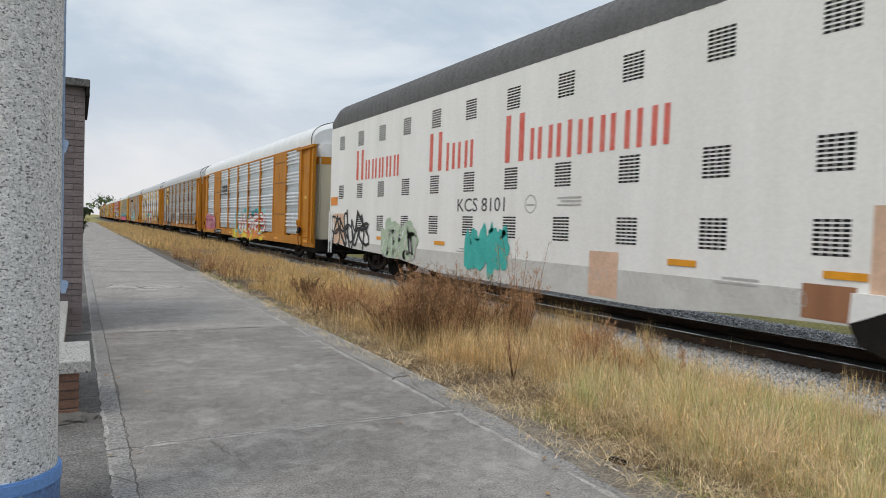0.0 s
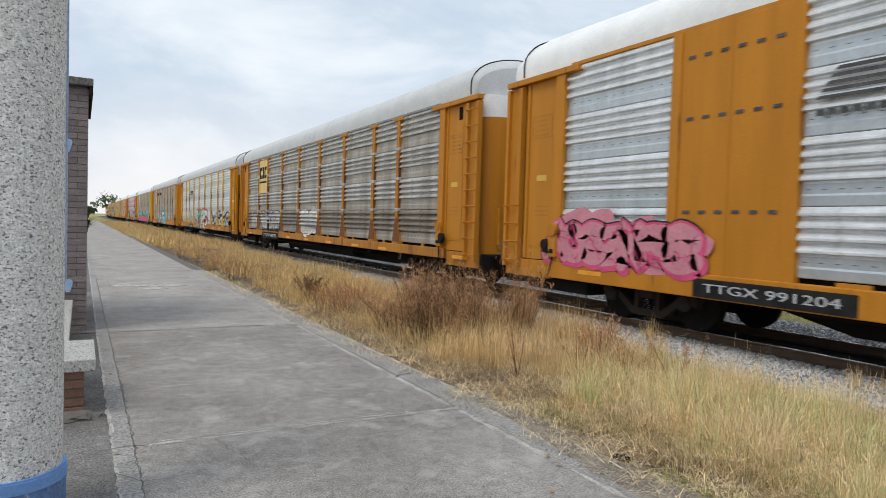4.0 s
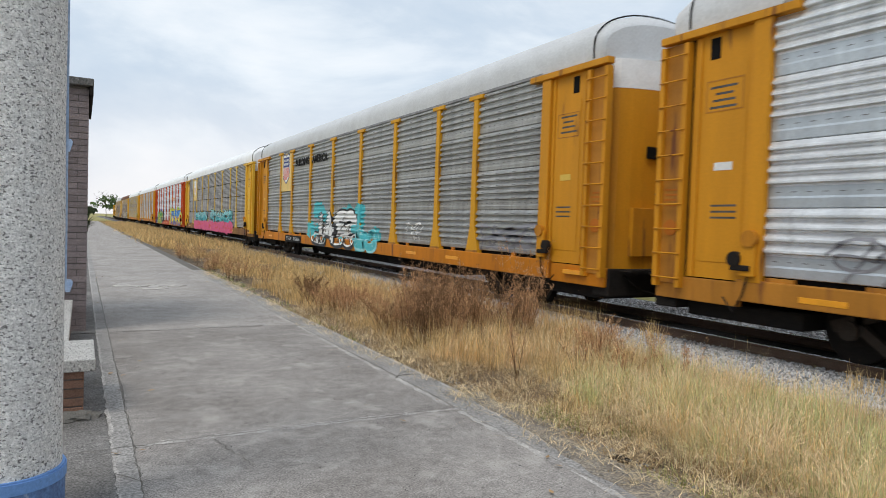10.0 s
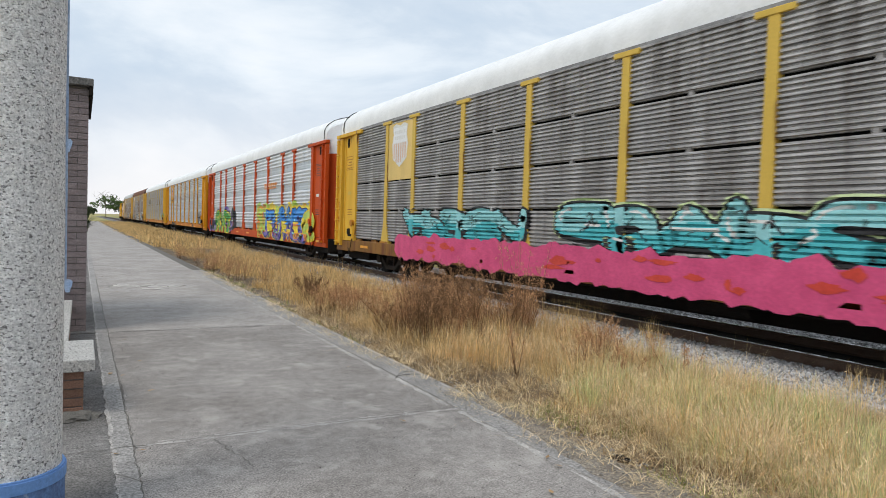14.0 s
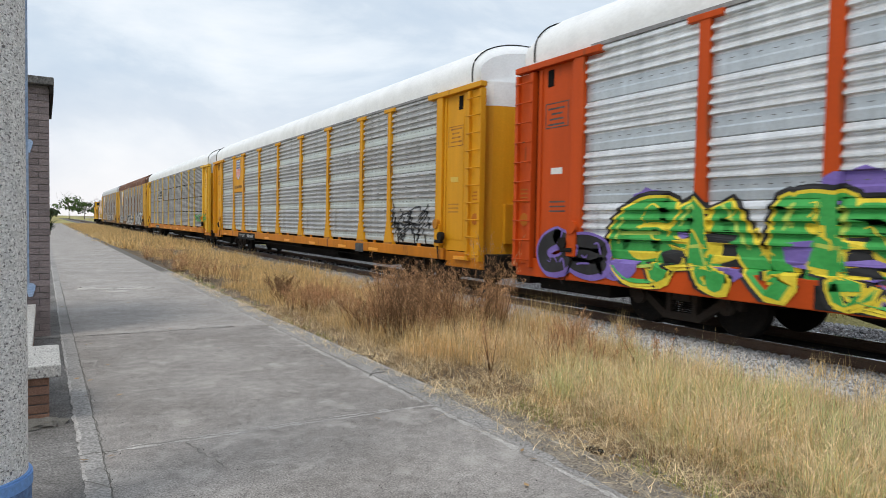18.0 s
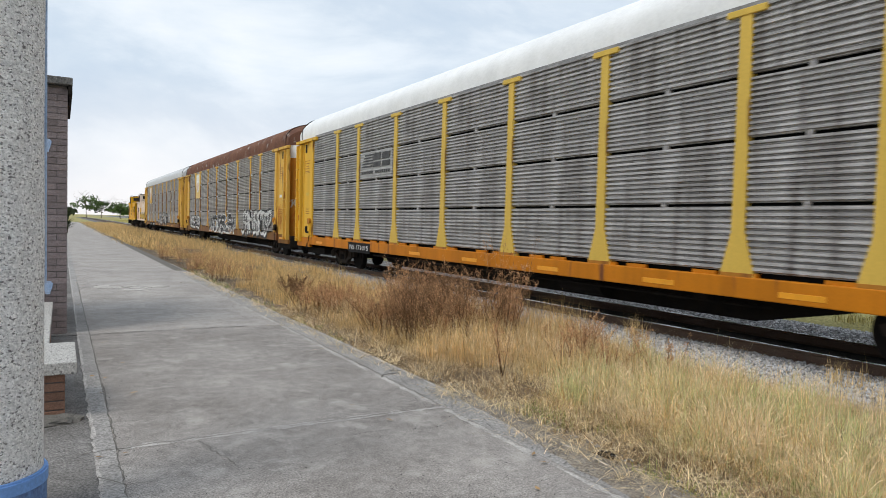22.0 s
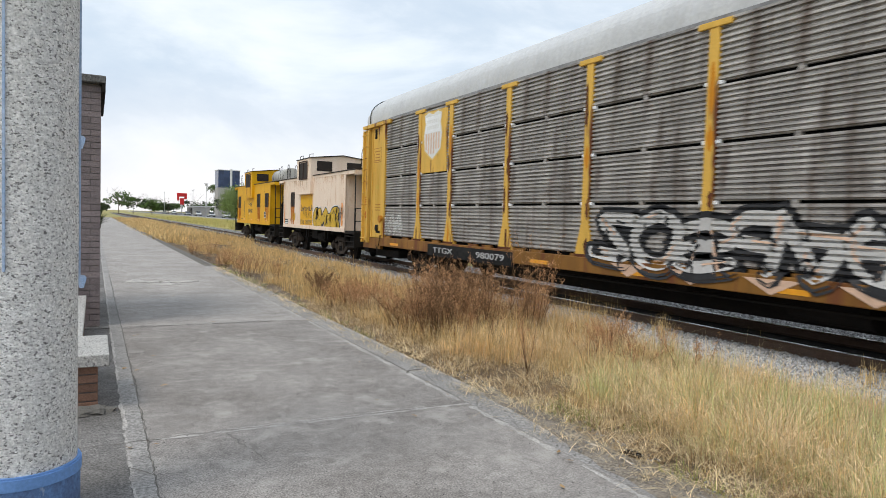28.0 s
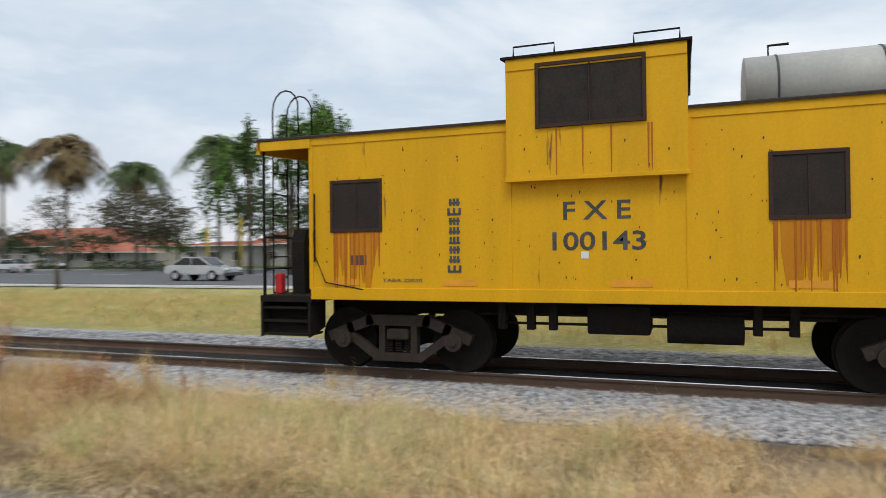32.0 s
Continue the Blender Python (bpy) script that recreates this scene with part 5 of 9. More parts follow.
def spray_band(car, y0, y1, z, h, mats, seed, flat_x):
    """A ragged band of overlapping spray clouds."""
    r = random.Random(seed)
    bm = bmesh.new()
    lay = bm.faces.layers.int.new("lay")
    n = int((y1 - y0) / 0.3)
    for k in range(n):
        blob(bm, (y0 + (y1 - y0) * (k + 0.5) / n, z + r.uniform(-0.06, 0.06)), 0.4, h * r.uniform(0.4, 0.6), r.randrange(len(mats)), k % 5, r, 0.25)
    for v in bm.verts:
        v.co.x = -(flat_x + 0.0015 * max(f[lay] for f in v.link_faces))
    return part("graffiti", bm, mats, car, "band of spray paint")


SHARED = {}
SILL_Z = {2: 0.77, 3: 0.72, 6: 0.64, 7: 0.76, 8: 0.73, 9: 0.72, 10: 0.74}
BANDS = {"galv_blue": "band_green", "galv": "band_blue", "galv_dirty": "band_brown"}


def autorack(i, sheet, style, sheet2, yellow, sill, roof, post=None, label="", roof_ribs=False, cap="roof_white", posts=POSTS, plates=(), slim=False, door=None):
    post = post or yellow
    car = thing("autorack_car", label, "rail car", pose(TRACK_X, 28.3 * i - 2.19, RAIL), group="autorack cars of the train")
    # black box behind the sheets stands for shade in the gaps; floor and centre sill
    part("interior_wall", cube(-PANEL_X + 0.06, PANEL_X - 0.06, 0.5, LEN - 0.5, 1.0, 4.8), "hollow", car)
    edges = (2.09,) + posts + (25.42,)
    for bay, (a, b) in enumerate(zip(edges, edges[1:])):
        if bay in plates:
            bm = cube(-HALF + 0.02, -PANEL_X + 0.03, a, b, 1.0, 4.8, bev=0.01)
            box(bm, -HALF + 0.012, -HALF + 0.02, (a + b) / 2 - 0.012, (a + b) / 2 + 0.012, 1.0, 4.8)
            pl = part("side_plate", bm, yellow, car, "flat painted side plate")
            bm = bmesh.new()
            for z in (1.95, 3.4, 4.35):
                for q in range(6):
                    box(bm, -HALF + 0.008, -HALF + 0.02, a + 0.2 + 0.3 * q, a + 0.33 + 0.3 * q, z, z + 0.05)
            tagged(part("stencil_bars", bm, "charcoal", pl), kind="stuff")
            continue
        for z0, z1 in (TIGHT if style[1] else SHEETS):
            own = "galv_brown" if sheet == "galv_dirty" and z0 < 1.2 else sheet
            key = ("sheet", round(b - a, 3), z0, style, sheet)
            if key not in SHARED:
                SHARED[key] = mesh_of("side_sheet", corrugated(0.0, b - a, z0, z1, style, PANEL_X), M[own], M["roof_dark"], M[BANDS.get(sheet, sheet)])
            part("side_sheet", None, sheet, car, at=pose(0, a, 0), data=SHARED[key])
            if (z0 > 1.2) and style[1] == 0:
                bk = bmesh.new()
                box(bk, -PANEL_X - 0.05, -PANEL_X + 0.01, (a + b) / 2 - 0.05, (a + b) / 2 + 0.05, z0 - 0.09, z0 + 0.06, bev=0.008)
                part("sheet_clip", bk, sheet, car)
    key = ("far", sheet)
    if key not in SHARED:
        SHARED[key] = mesh_of("far_side", cube(PANEL_X - 0.03, PANEL_X, 2.1, 25.4, Z0, 4.83), M[sheet])
    part("far_side", None, sheet, car, data=SHARED[key])
    # posts with flared feet and T heads
    key = ("post", post, slim)
    if key not in SHARED:
        bm = bmesh.new()
        x0, x1 = -HALF - 0.002, -PANEL_X + 0.04
        extrude(bm, [(-0.1, 1.0), (0.1, 1.0), (0.09, 4.8), (-0.09, 4.8)] if slim else [(-0.28, 1.0), (0.28, 1.0), (0.26, 1.09), (0.105, 1.66), (0.09, 4.72), (-0.09, 4.72), (-0.105, 1.66), (-0.26, 1.09)], 0, x0, x1)
        SHARED[key] = mesh_of("side_post", bm, M[post])
        bm = cube(-HALF - 0.018, -PANEL_X + 0.04, -0.31, 0.31, 4.70, 4.80, bev=0.012)
        SHARED[("head", post, slim)] = mesh_of("post_head", bm, M[post])
        bm = cube(-HALF + 0.012, -PANEL_X, -0.17, 0.17, -0.03, 0.03, bev=0.008) if sheet == "galv_rusty" else cube(-HALF - 0.014, -PANEL_X, -0.15, 0.15, -0.045, 0.045, bev=0.01)
        SHARED[("hinge", post, slim)] = mesh_of("post_bracket", bm, M["roof_white" if sheet == "galv_rusty" else sheet])
    for y in posts:
        p = part("side_post", None, post, car, at=pose(0, y, 0), data=SHARED[key])
        if not slim:
            part("post_head", None, post, p, data=SHARED[("head", post, slim)])
            part("foot_plate", cube(-HALF - 0.007, -HALF + 0.01, -0.266, 0.266, 1.004, 1.085, bev=0.002), "old_rust" if i > 8 else "rusty_orange", p)
            for z in ((2.05, 2.97, 3.86) if sheet in ("galv_dirty", "galv_rusty") else ()):
                part("post_bracket", None, post, p, at=pose(0, 0, z), data=SHARED[("hinge", post, slim)])
        if i == 2:
            rp = random.Random(int(y * 10))
            top = rp.uniform(1.72, 1.95)
            bm = bmesh.new()
            extrude(bm, [(-0.276, 1.09), (0.276, 1.09), (0.26, 1.094), (0.106, 1.65), (0.102, top), (0.05, top - 0.06), (0.0, top + 0.05), (-0.05, top - 0.03), (-0.102, top + 0.02), (-0.106, 1.65), (-0.26, 1.094)], 0, -HALF - 0.0055, -HALF + 0.005)
            part("rust_patch", bm, "post_rust", p, "dark rust over the foot of the post")
        if i > 8:
            rp = random.Random(int(y * 10) + i)
            for z in (rp.uniform(2.9, 3.15), rp.uniform(3.7, 3.95), rp.uniform(1.9, 2.15), rp.uniform(1.15, 1.5)):
                hz, pts_, off = rp.uniform(0.1, 0.4), [], rp.choice((-0.06, 0.06, 0.0))
                for q in range(14):
                    a_ = 6.283 * q / 14
                    pts_.append((max(-0.088, min(0.088, off + 0.06 * math.cos(a_) * rp.uniform(0.6, 1.2))), z + hz * math.sin(a_) * rp.uniform(0.7, 1.3)))
                bm = bmesh.new()
                extrude(bm, pts_, 0, -HALF - 0.0045, -HALF + 0.01)
                part("rust_patch", bm, "old_rust" if off else "rust_wash", p, "rust breaking through the paint")
    # ends: corner plates, recess, ladder, rounded doors
    for end in (0, 1):
        def Y(y):
            return LEN - y if end else y
        for sx in (-1, 1):
            def X(a, b):
                return sorted((sx * a, sx * b))
            bm = bmesh.new()
            box(bm, *X(HALF + 0.03, HALF - 0.07), *sorted((Y(1.82), Y(2.10))), 1.0, 4.74, bev=0.012)
            part("end_post", bm, yellow, car)
            bm = bmesh.new()
            box(bm, *X(HALF - 0.06, HALF - 0.12), *sorted((Y(0.74), Y(1.83))), 1.0, 4.70)
            box(bm, *X(HALF - 0.055, HALF - 0.05), *sorted((Y(0.95), Y(1.7))), 1.25, 4.2, bev=0.002)
            plate = part("end_plate", bm, yellow, car)
            if i > 1:
                part("plate_notch", cube(*X(HALF - 0.048, HALF - 0.09), *sorted((Y(1.02), Y(1.2))), 4.3, 4.62, bev=0.01), "hollow", plate)
            bm = bmesh.new()
            for k in range(4):
                w = 0.3 - 0.05 * (k % 3)
                box(bm, *X(HALF - 0.049, HALF - 0.055), *sorted((Y(1.35 - w), Y(1.35 + w * 0.6))), 3.55 + 0.1 * k, 3.585 + 0.1 * k)
            for k in range(3):
                box(bm, *X(HALF - 0.049, HALF - 0.055), *sorted((Y(1.15), Y(1.6))), 1.9 + 0.09 * k, 1.93 + 0.09 * k)
            tagged(part("stencil_bars", bm, "charcoal" if i in (3, 4, 6) else "rusty_orange", plate, "faded stencilled data lines"), kind="stuff")
            if sx < 0:
                zf = 3.5 if end else 3.46
                for fa in ((0.98, 1.64, zf, zf + 0.02), (0.98, 1.64, zf + 0.46, zf + 0.48), (0.98, 1.0, zf + 0.02, zf + 0.46), (1.62, 1.64, zf + 0.02, zf + 0.46)):
                    part("data_frame", cube(-HALF + 0.046, -HALF + 0.055, *sorted((Y(fa[0]), Y(fa[1]))), fa[2], fa[3]), "charcoal" if i == 6 else "rusty_orange", plate)
                part("data_label", cube(-HALF + 0.045, -HALF + 0.055, *sorted((Y(1.18), Y(1.5))), 2.62, 2.74), "white" if i % 3 == 0 else "pale_yellow", plate, "small painted label")
                part("stiffener", cube(-HALF + 0.03, -HALF + 0.06, *sorted((Y(0.8), Y(0.88))), 1.0, 4.66, bev=0.008), yellow, plate)
                part("stiffener", cube(-HALF + 0.03, -HALF + 0.06, *sorted((Y(1.72), Y(1.8))), 1.0, 4.66, bev=0.008), yellow, plate)
                bm = bmesh.new()
                tube(bm, [(-HALF - 0.05, Y(1.95), 1.2), (-HALF - 0.07, Y(1.85), 0.8), (-HALF - 0.05, Y(1.7), 0.55), (-HALF - 0.02, Y(1.5), 0.75)], 0.014, sides=5)
                part("latch_chain", bm, "under", car)
                part("crossover_step", cube(-1.3, 0.9, *sorted((Y(-0.3), Y(0.02))), 0.93, 0.97), "under", car, "dark grating step")
            # black strip paints the shade in the gap beside the ladder
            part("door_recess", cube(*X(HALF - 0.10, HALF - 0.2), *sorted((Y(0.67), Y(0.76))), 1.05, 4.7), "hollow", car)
            bm = bmesh.new()
            box(bm, *X(HALF - 0.03, HALF - 0.08), *sorted((Y(0.14), Y(0.68))), 0.86, 4.66, bev=0.006)
            corner = part("corner_plate", bm, "rusty_orange" if i in (2, 3, 4) else yellow, car)
            for y in (0.17, 0.64):
                part("ladder_rail", cube(*X(HALF + 0.05, HALF - 0.09), *sorted((Y(y - 0.045), Y(y + 0.045))), 0.80, 4.64, bev=0.008), yellow, corner)
            if sx < 0 and i > 1:
                bm = bmesh.new()
                disc(bm, (Y(0.4), 1.75), 0.13, 0, -HALF + 0.02, -HALF + 0.031, sides=16)
                part("round_decal", bm, "rust_streak", corner, "faded round red decal")
                bm = bmesh.new()
                for k in range(4):
                    box(bm, -HALF + 0.024, -HALF + 0.031, *sorted((Y(0.26), Y(0.54 - 0.04 * (k % 2)))), 2.1 + 0.08 * k, 2.13 + 0.08 * k)
                tagged(part("stencil_bars", bm, "rust_streak", corner), kind="stuff")
            for k in range(4 if i == 1 else 10):
                bm = bmesh.new()
                tube(bm, [(sx * (HALF + 0.065), Y(0.14), 0.95 + 0.39 * k), (sx * (HALF + 0.065), Y(0.67), 0.95 + 0.39 * k)], 0.014, sides=5)
                part("rung", bm, yellow, corner)
            bm = cube(*X(HALF + 0.06, HALF - 0.1), *sorted((Y(0.12), Y(2.5))), 4.68, 4.80, bev=0.012)
            part("end_beam", bm, yellow, car)
            if sx < 0:
                bm = bmesh.new()
                box(bm, -HALF - 0.09, -HALF - 0.02, *sorted((Y(1.80), Y(2.04))), 1.08, 1.62, bev=0.02)
                latch = part("door_latch", bm, yellow, car, "painted door latch gear")
                bm = bmesh.new()
                disc(bm, (Y(1.95), 1.62), 0.12, 0, -HALF - 0.12, -HALF - 0.03, sides=14)
                part("latch_disc", bm, "red_orange" if i == 6 else "deep_orange", latch, "rusty round disc")
                bm = bmesh.new()
                disc(bm, (Y(1.72), 1.32), 0.11, 0, -HALF - 0.13, -HALF - 0.03, sides=12)
                box(bm, -HALF - 0.12, -HALF - 0.04, *sorted((Y(1.66), Y(1.98))), 1.16, 1.24, bev=0.015)
                part("latch_pin", bm, "under", latch, "dark greasy latch pin")
        # rounded radial doors
        bm = bmesh.new()
        out = [(-1.5, Y(0.5))] + [(-1.5 + 3.0 * (k / 12), Y(0.42 - 0.42 * math.sin(math.pi * (k / 12)) ** 0.6)) for k in range(13)] + [(1.5, Y(0.5))]
        extrude(bm, out, 2, 0.95, 4.3)
        door_ = part("end_door", bm, door or yellow, car)
        bm = bmesh.new()
        extrude(bm, [(x * 1.005, y + (0.004 if end else -0.004)) for x, y in out], 2, 4.3, 4.84)
        part("door_top", bm, cap, door_, "white upper end sheet")
        if i == 1:
            for k in range(7):
                x = -1.32 + 0.44 * k
                yy = 0.42 - 0.42 * max(0.0, math.sin(math.pi * (x + 1.5) / 3.0)) ** 0.6
                part("door_rib", cube(x - 0.035, x + 0.035, *sorted((Y(yy - 0.035), Y(yy + 0.05))), 1.0, 4.28, bev=0.01), door or yellow, door_)
            bm = bmesh.new()
            extrude(bm, [(x * 1.008, y + (0.006 if end else -0.006)) for x, y in out], 2, 4.02, 4.32)
            part("door_band", bm, "orange_brown", door_, "orange painted band")
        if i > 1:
            # slot is a black plate; the shade of its opening is painted
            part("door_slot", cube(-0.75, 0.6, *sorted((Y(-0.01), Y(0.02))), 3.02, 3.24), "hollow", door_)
            part("door_hatch", cube(-1.05, -0.35, *sorted((Y(-0.01), Y(0.1))), 1.2, 2.1, bev=0.01), door or yellow, door_)
        bm = bmesh.new()
        for k in range(5):
            box(bm, -0.5 + 0.2 * k, -0.38 + 0.2 * k, *sorted((Y(-0.012), Y(0.02))), 2.35, 2.39)
        tagged(part("stencil_bars", bm, "charcoal", door_), kind="stuff")
        part("end_sill", cube(-1.5, 1.5, *sorted((Y(0.06), Y(0.5))), 0.46, 0.96, bev=0.02), "under", car, "dark end sill")
        # plain block, added to darken the open space under the car end
        part("brake_rigging", cube(-1.25, 1.25, *sorted((Y(0.52), Y(2.5))), 0.36, 0.62, bev=0.04), "under", car, "dark block added under the car end")
        part("draft_gear", cube(-0.7, 0.7, *sorted((Y(0.5), Y(2.6))), 0.5, 0.95, bev=0.02), "under", car)
        # coupler, hose, platform
        bm = bmesh.new()
        box(bm, -0.18, 0.18, *sorted((Y(-0.5), Y(0.6))), 0.72, 0.98, bev=0.03)
        box(bm, -0.24, 0.24, *sorted((Y(-0.52), Y(-0.25))), 0.66, 1.02, bev=0.04)
        part("coupler", bm, "under", car, "dark knuckle coupler")
        bm = bmesh.new()
        s = 1 if end else -1
        y_ = Y(0.0)
        tube(bm, [(-0.5, y_, 0.8), (-0.5, y_ + s * 0.15, 0.55), (-0.45, y_ + s * 0.35, 0.35), (-0.35, y_ + s * 0.5, 0.38)], 0.025, sides=6)
        tube(bm, [(-1.2, y_ + 0.0, 0.85), (-0.9, y_ + s * 0.1, 0.6), (-0.5, y_ + s * 0.3, 0.48), (-0.2, y_ + s * 0.5, 0.5)], 0.02, sides=6)
        part("brake_hose", bm, "under", car, "hanging brake hose")
        wheelset_truck(car, Y(3.9))
    # side sill, stub posts and reflectors
    for sx in (-1, 1):
        bm = bmesh.new()
        box(bm, *sorted((sx * (HALF + 0.02), sx * (HALF - 0.12))), 1.7, LEN - 1.7, SILL_Z.get(i, 0.66), 1.03, bev=0.015)
        s_ = part("side_sill", bm, sill, car)
        for e0, e1 in ((0.03, 1.69), (LEN - 1.69, LEN - 0.03)):
            part("sill_end", cube(*sorted((sx * (HALF - 0.05), sx * (HALF - 0.16))), e0 + (0.1 if e0 < 1 else 0), e1 - (0.1 if e0 > 1 else 0), 0.62, 0.98, bev=0.012), yellow if i == 1 else "red_orange" if i == 6 else "sill_tan" if i in (5, 9, 10) else sill, s_, "grimy sill end")
        if sx < 0:
            for k, y in enumerate((0.9, 5.7, 8.1, 10.9, 13.8, 16.6, 24.3)):
                part("reflector", cube(-HALF - 0.026, -HALF + (0.055 if k == 0 else -0.015), y - 0.32, y + 0.32, 0.80, 0.88, bev=0.003), "reflector", s_, "orange reflective strip")
            for k in range(34):
                if i in (2, 4, 6, 7):
                    if k % 4 == 1:
                        part("deck_tab", cube(-HALF + 0.03, -HALF + 0.07, 2.3 + 0.68 * k, 2.42 + 0.68 * k, 1.03, 1.11), sill, s_)
                elif k % 3 != 2:
                    part("deck_bracket", cube(-HALF + 0.03, -HALF + 0.09, 2.3 + 0.68 * k, 2.72 + 0.68 * k, 1.03, 1.085), sill, s_)
    part("underframe", cube(-0.45, 0.45, 0.3, LEN - 0.3, 0.62, 1.0, bev=0.02), "under", car)
    bm = bmesh.new()
    extrude(bm, [(5.4, 0.64), (7.2, 0.26), (LEN - 7.2, 0.26), (LEN - 5.4, 0.64)], 0, -0.42, 0.42)
    part("fishbelly_sill", bm, "under", car, "deep dark centre sill")
    bm = bmesh.new()
    for y in (7.5, 13.0, 19.0):
        box(bm, -1.35, 1.35, y - 0.12, y + 0.12, 0.62, 0.98)
    tube(bm, [(-1.1, 6.5, 0.58), (-1.1, 20.5, 0.58)], 0.03, sides=6)
    disc(bm, (-0.7, 0.55), 0.22, 1, 10.2, 11.4, sides=14)
    part("brake_gear", bm, "under", car)
    # roof: rounded hips, eave strip
    bm = bmesh.new()
    cs = [(-1.57, 4.84), (-1.575, 5.10), (-1.50, 5.36), (-1.20, 5.64), (-0.65, 5.84), (0, 5.90), (0.65, 5.84), (1.20, 5.64), (1.50, 5.36), (1.575, 5.10), (1.57, 4.84)]
    cs = smooth(cs, 3)
    ys = [0.30, 0.55, 1.0]
    if roof_ribs:
        n_ = 96
        for k in range(n_):
            y = 1.0 + (LEN - 2.0) * k / n_
            ys += [y + 0.02, y + 0.07, y + 0.12, y + 0.2]
    else:
        ys += [1.0 + (LEN - 2.0) * k / 18 for k in range(1, 18)]
    ys += [LEN - 1.0, LEN - 0.55, LEN - 0.30]
    prev = None
    for j, y in enumerate(ys):
        e = min(y, LEN - y)
        dip = 0.72 if e < 0.4 else 0.93 if e < 0.8 else 1.0
        bump_ = 0.009 if roof_ribs and 1.0 < y < LEN - 1.0 and (j - 3) % 4 in (1, 2) else 0.0
        cur = [bm.verts.new((x * (1 + bump_ / 1.6), y, 4.80 + (z - 4.80) * dip + bump_)) for x, z in cs]
        if prev:
            for k in range(len(cs) - 1):
                bm.faces.new((prev[k], prev[k + 1], cur[k + 1], cur[k])).smooth = not roof_ribs
        else:
            bm.faces.new(cur)
        prev = cur
    bm.faces.new(prev[::-1])
    rf = part("roof", bm, roof, car)
    bm = bmesh.new()
    for sx in (-1, 1):
        box(bm, *sorted((sx * 1.585, sx * 1.5)), 2.2, LEN - 2.2, 4.80, 4.87, bev=0.006)
    part("eave_strip", bm, "orange_brown" if i == 1 else "eave_grey" if roof != "roof_rust" else roof, rf, "painted eave strip" if i == 1 else "dark eave strip")
    for y in (0.62, LEN - 0.62):
        bm = bmesh.new()
        tube(bm, [(x * 1.01, y, 4.80 + (z - 4.8) * 0.95 + 0.02) for x, z in cs], 0.016, sides=5)
        part("roof_hoop", bm, "black", rf, "black seal strip")
    return car


def board(car, text, y0, y1, z0, z1):
    b = part("number_board", cube(-HALF - 0.03, -HALF - 0.02, y0, y1, z0, z1), "black", car, "black board with white numbers")
    lettering(text, (z1 - z0) * 0.66, Matrix.Translation((-HALF - 0.033, (y0 + y1) / 2, (z0 + z1) / 2)) @ SIDE, "roof_grey", b, width=(y1 - y0) * 0.84)


def emblem(car, plate, y0=20.8, y1=22.65, z0=2.97, z1=4.68, kind="shield", faded=False, small=False):
    """A painted sheet between two posts with an emblem of plain shapes."""
    x = -PANEL_X - 0.075
    p = part("emblem_plate", cube(x, x + 0.05, y0 + 0.1, y1 - 0.1, z0, z1, bev=0.004), plate, car, "painted emblem sheet")
    cy, cz, g = (y0 + y1) / 2, z0 + (z1 - z0) * (0.66 if small else 0.62), 0.74 if small else 1.0
    if kind == "shield":
        def sh(k, dz=0):
            return [(cy + a * k, cz + b * k + dz) for a, b in ((-0.52, 0.55), (-0.28, 0.62), (0, 0.55), (0.28, 0.62), (0.52, 0.55), (0.46, 0.3), (0.55, 0.0), (0.48, -0.42), (0.2, -0.58), (0, -0.68), (-0.2, -0.58), (-0.48, -0.42), (-0.55, 0.0), (-0.46, 0.3))]
        bm = bmesh.new()
        extrude(bm, sh(1.08 * g), 0, x - 0.0045, x - 0.002)
        part("emblem_border", bm, "straw_yellow" if faded else "g_navy", p)
        bm = bmesh.new()
        extrude(bm, sh(1.0 * g), 0, x - 0.006, x - 0.002)
        part("emblem_shield", bm, "white", p, "white shield")
        bm = bmesh.new()
        extrude(bm, [(cy + a * g, cz + b * g) for a, b in ((-0.48, 0.05), (0.48, 0.05), (0.42, 0.3), (0.47, 0.5), (0, 0.5), (-0.47, 0.5), (-0.42, 0.3))], 0, x - 0.010, x - 0.007)
        part("emblem_field", bm, "roof_white" if faded else "g_navy", p)
        for k in range(6):
            yy = cy + g * (-0.42 + 0.155 * k)
            part("emblem_stripe", cube(x - 0.010, x - 0.007, yy, yy + 0.075 * g, cz + g * (-0.42 - (0.12 if 1 < k < 5 else 0)), cz + 0.03 * g), "g_tan" if faded else "g_red", p)
        for k, zz in enumerate((cz + 0.14 * g, cz + 0.31 * g)):
            for q in range(6):
                yy = cy + g * (-0.36 + 0.125 * q)
                part("emblem_bar", cube(x - 0.013, x - 0.011, yy, yy + 0.08 * g, zz, zz + 0.10 * g), "white", p)
    elif kind == "bars":
        bm = bmesh.new()
        for q in range(3):
            yy = cy + 0.5 - 0.5 * q
            box(bm, x - 0.008, x - 0.003, yy - 0.2, yy + 0.2, cz - 0.3, cz - 0.12)
            box(bm, x - 0.008, x - 0.003, yy - 0.2, yy + 0.2, cz + 0.12, cz + 0.3)
            box(bm, x - 0.0085, x - 0.003, yy - (0.2 if q % 2 else -0.04), yy + (0.0 if q % 2 else 0.2), cz - 0.12, cz + 0.12)
        box(bm, x - 0.007, x - 0.002, cy - 0.72, cy + 0.72, cz - 0.53, cz - 0.44)
        part("emblem_bars", bm, "black", p)
    return p


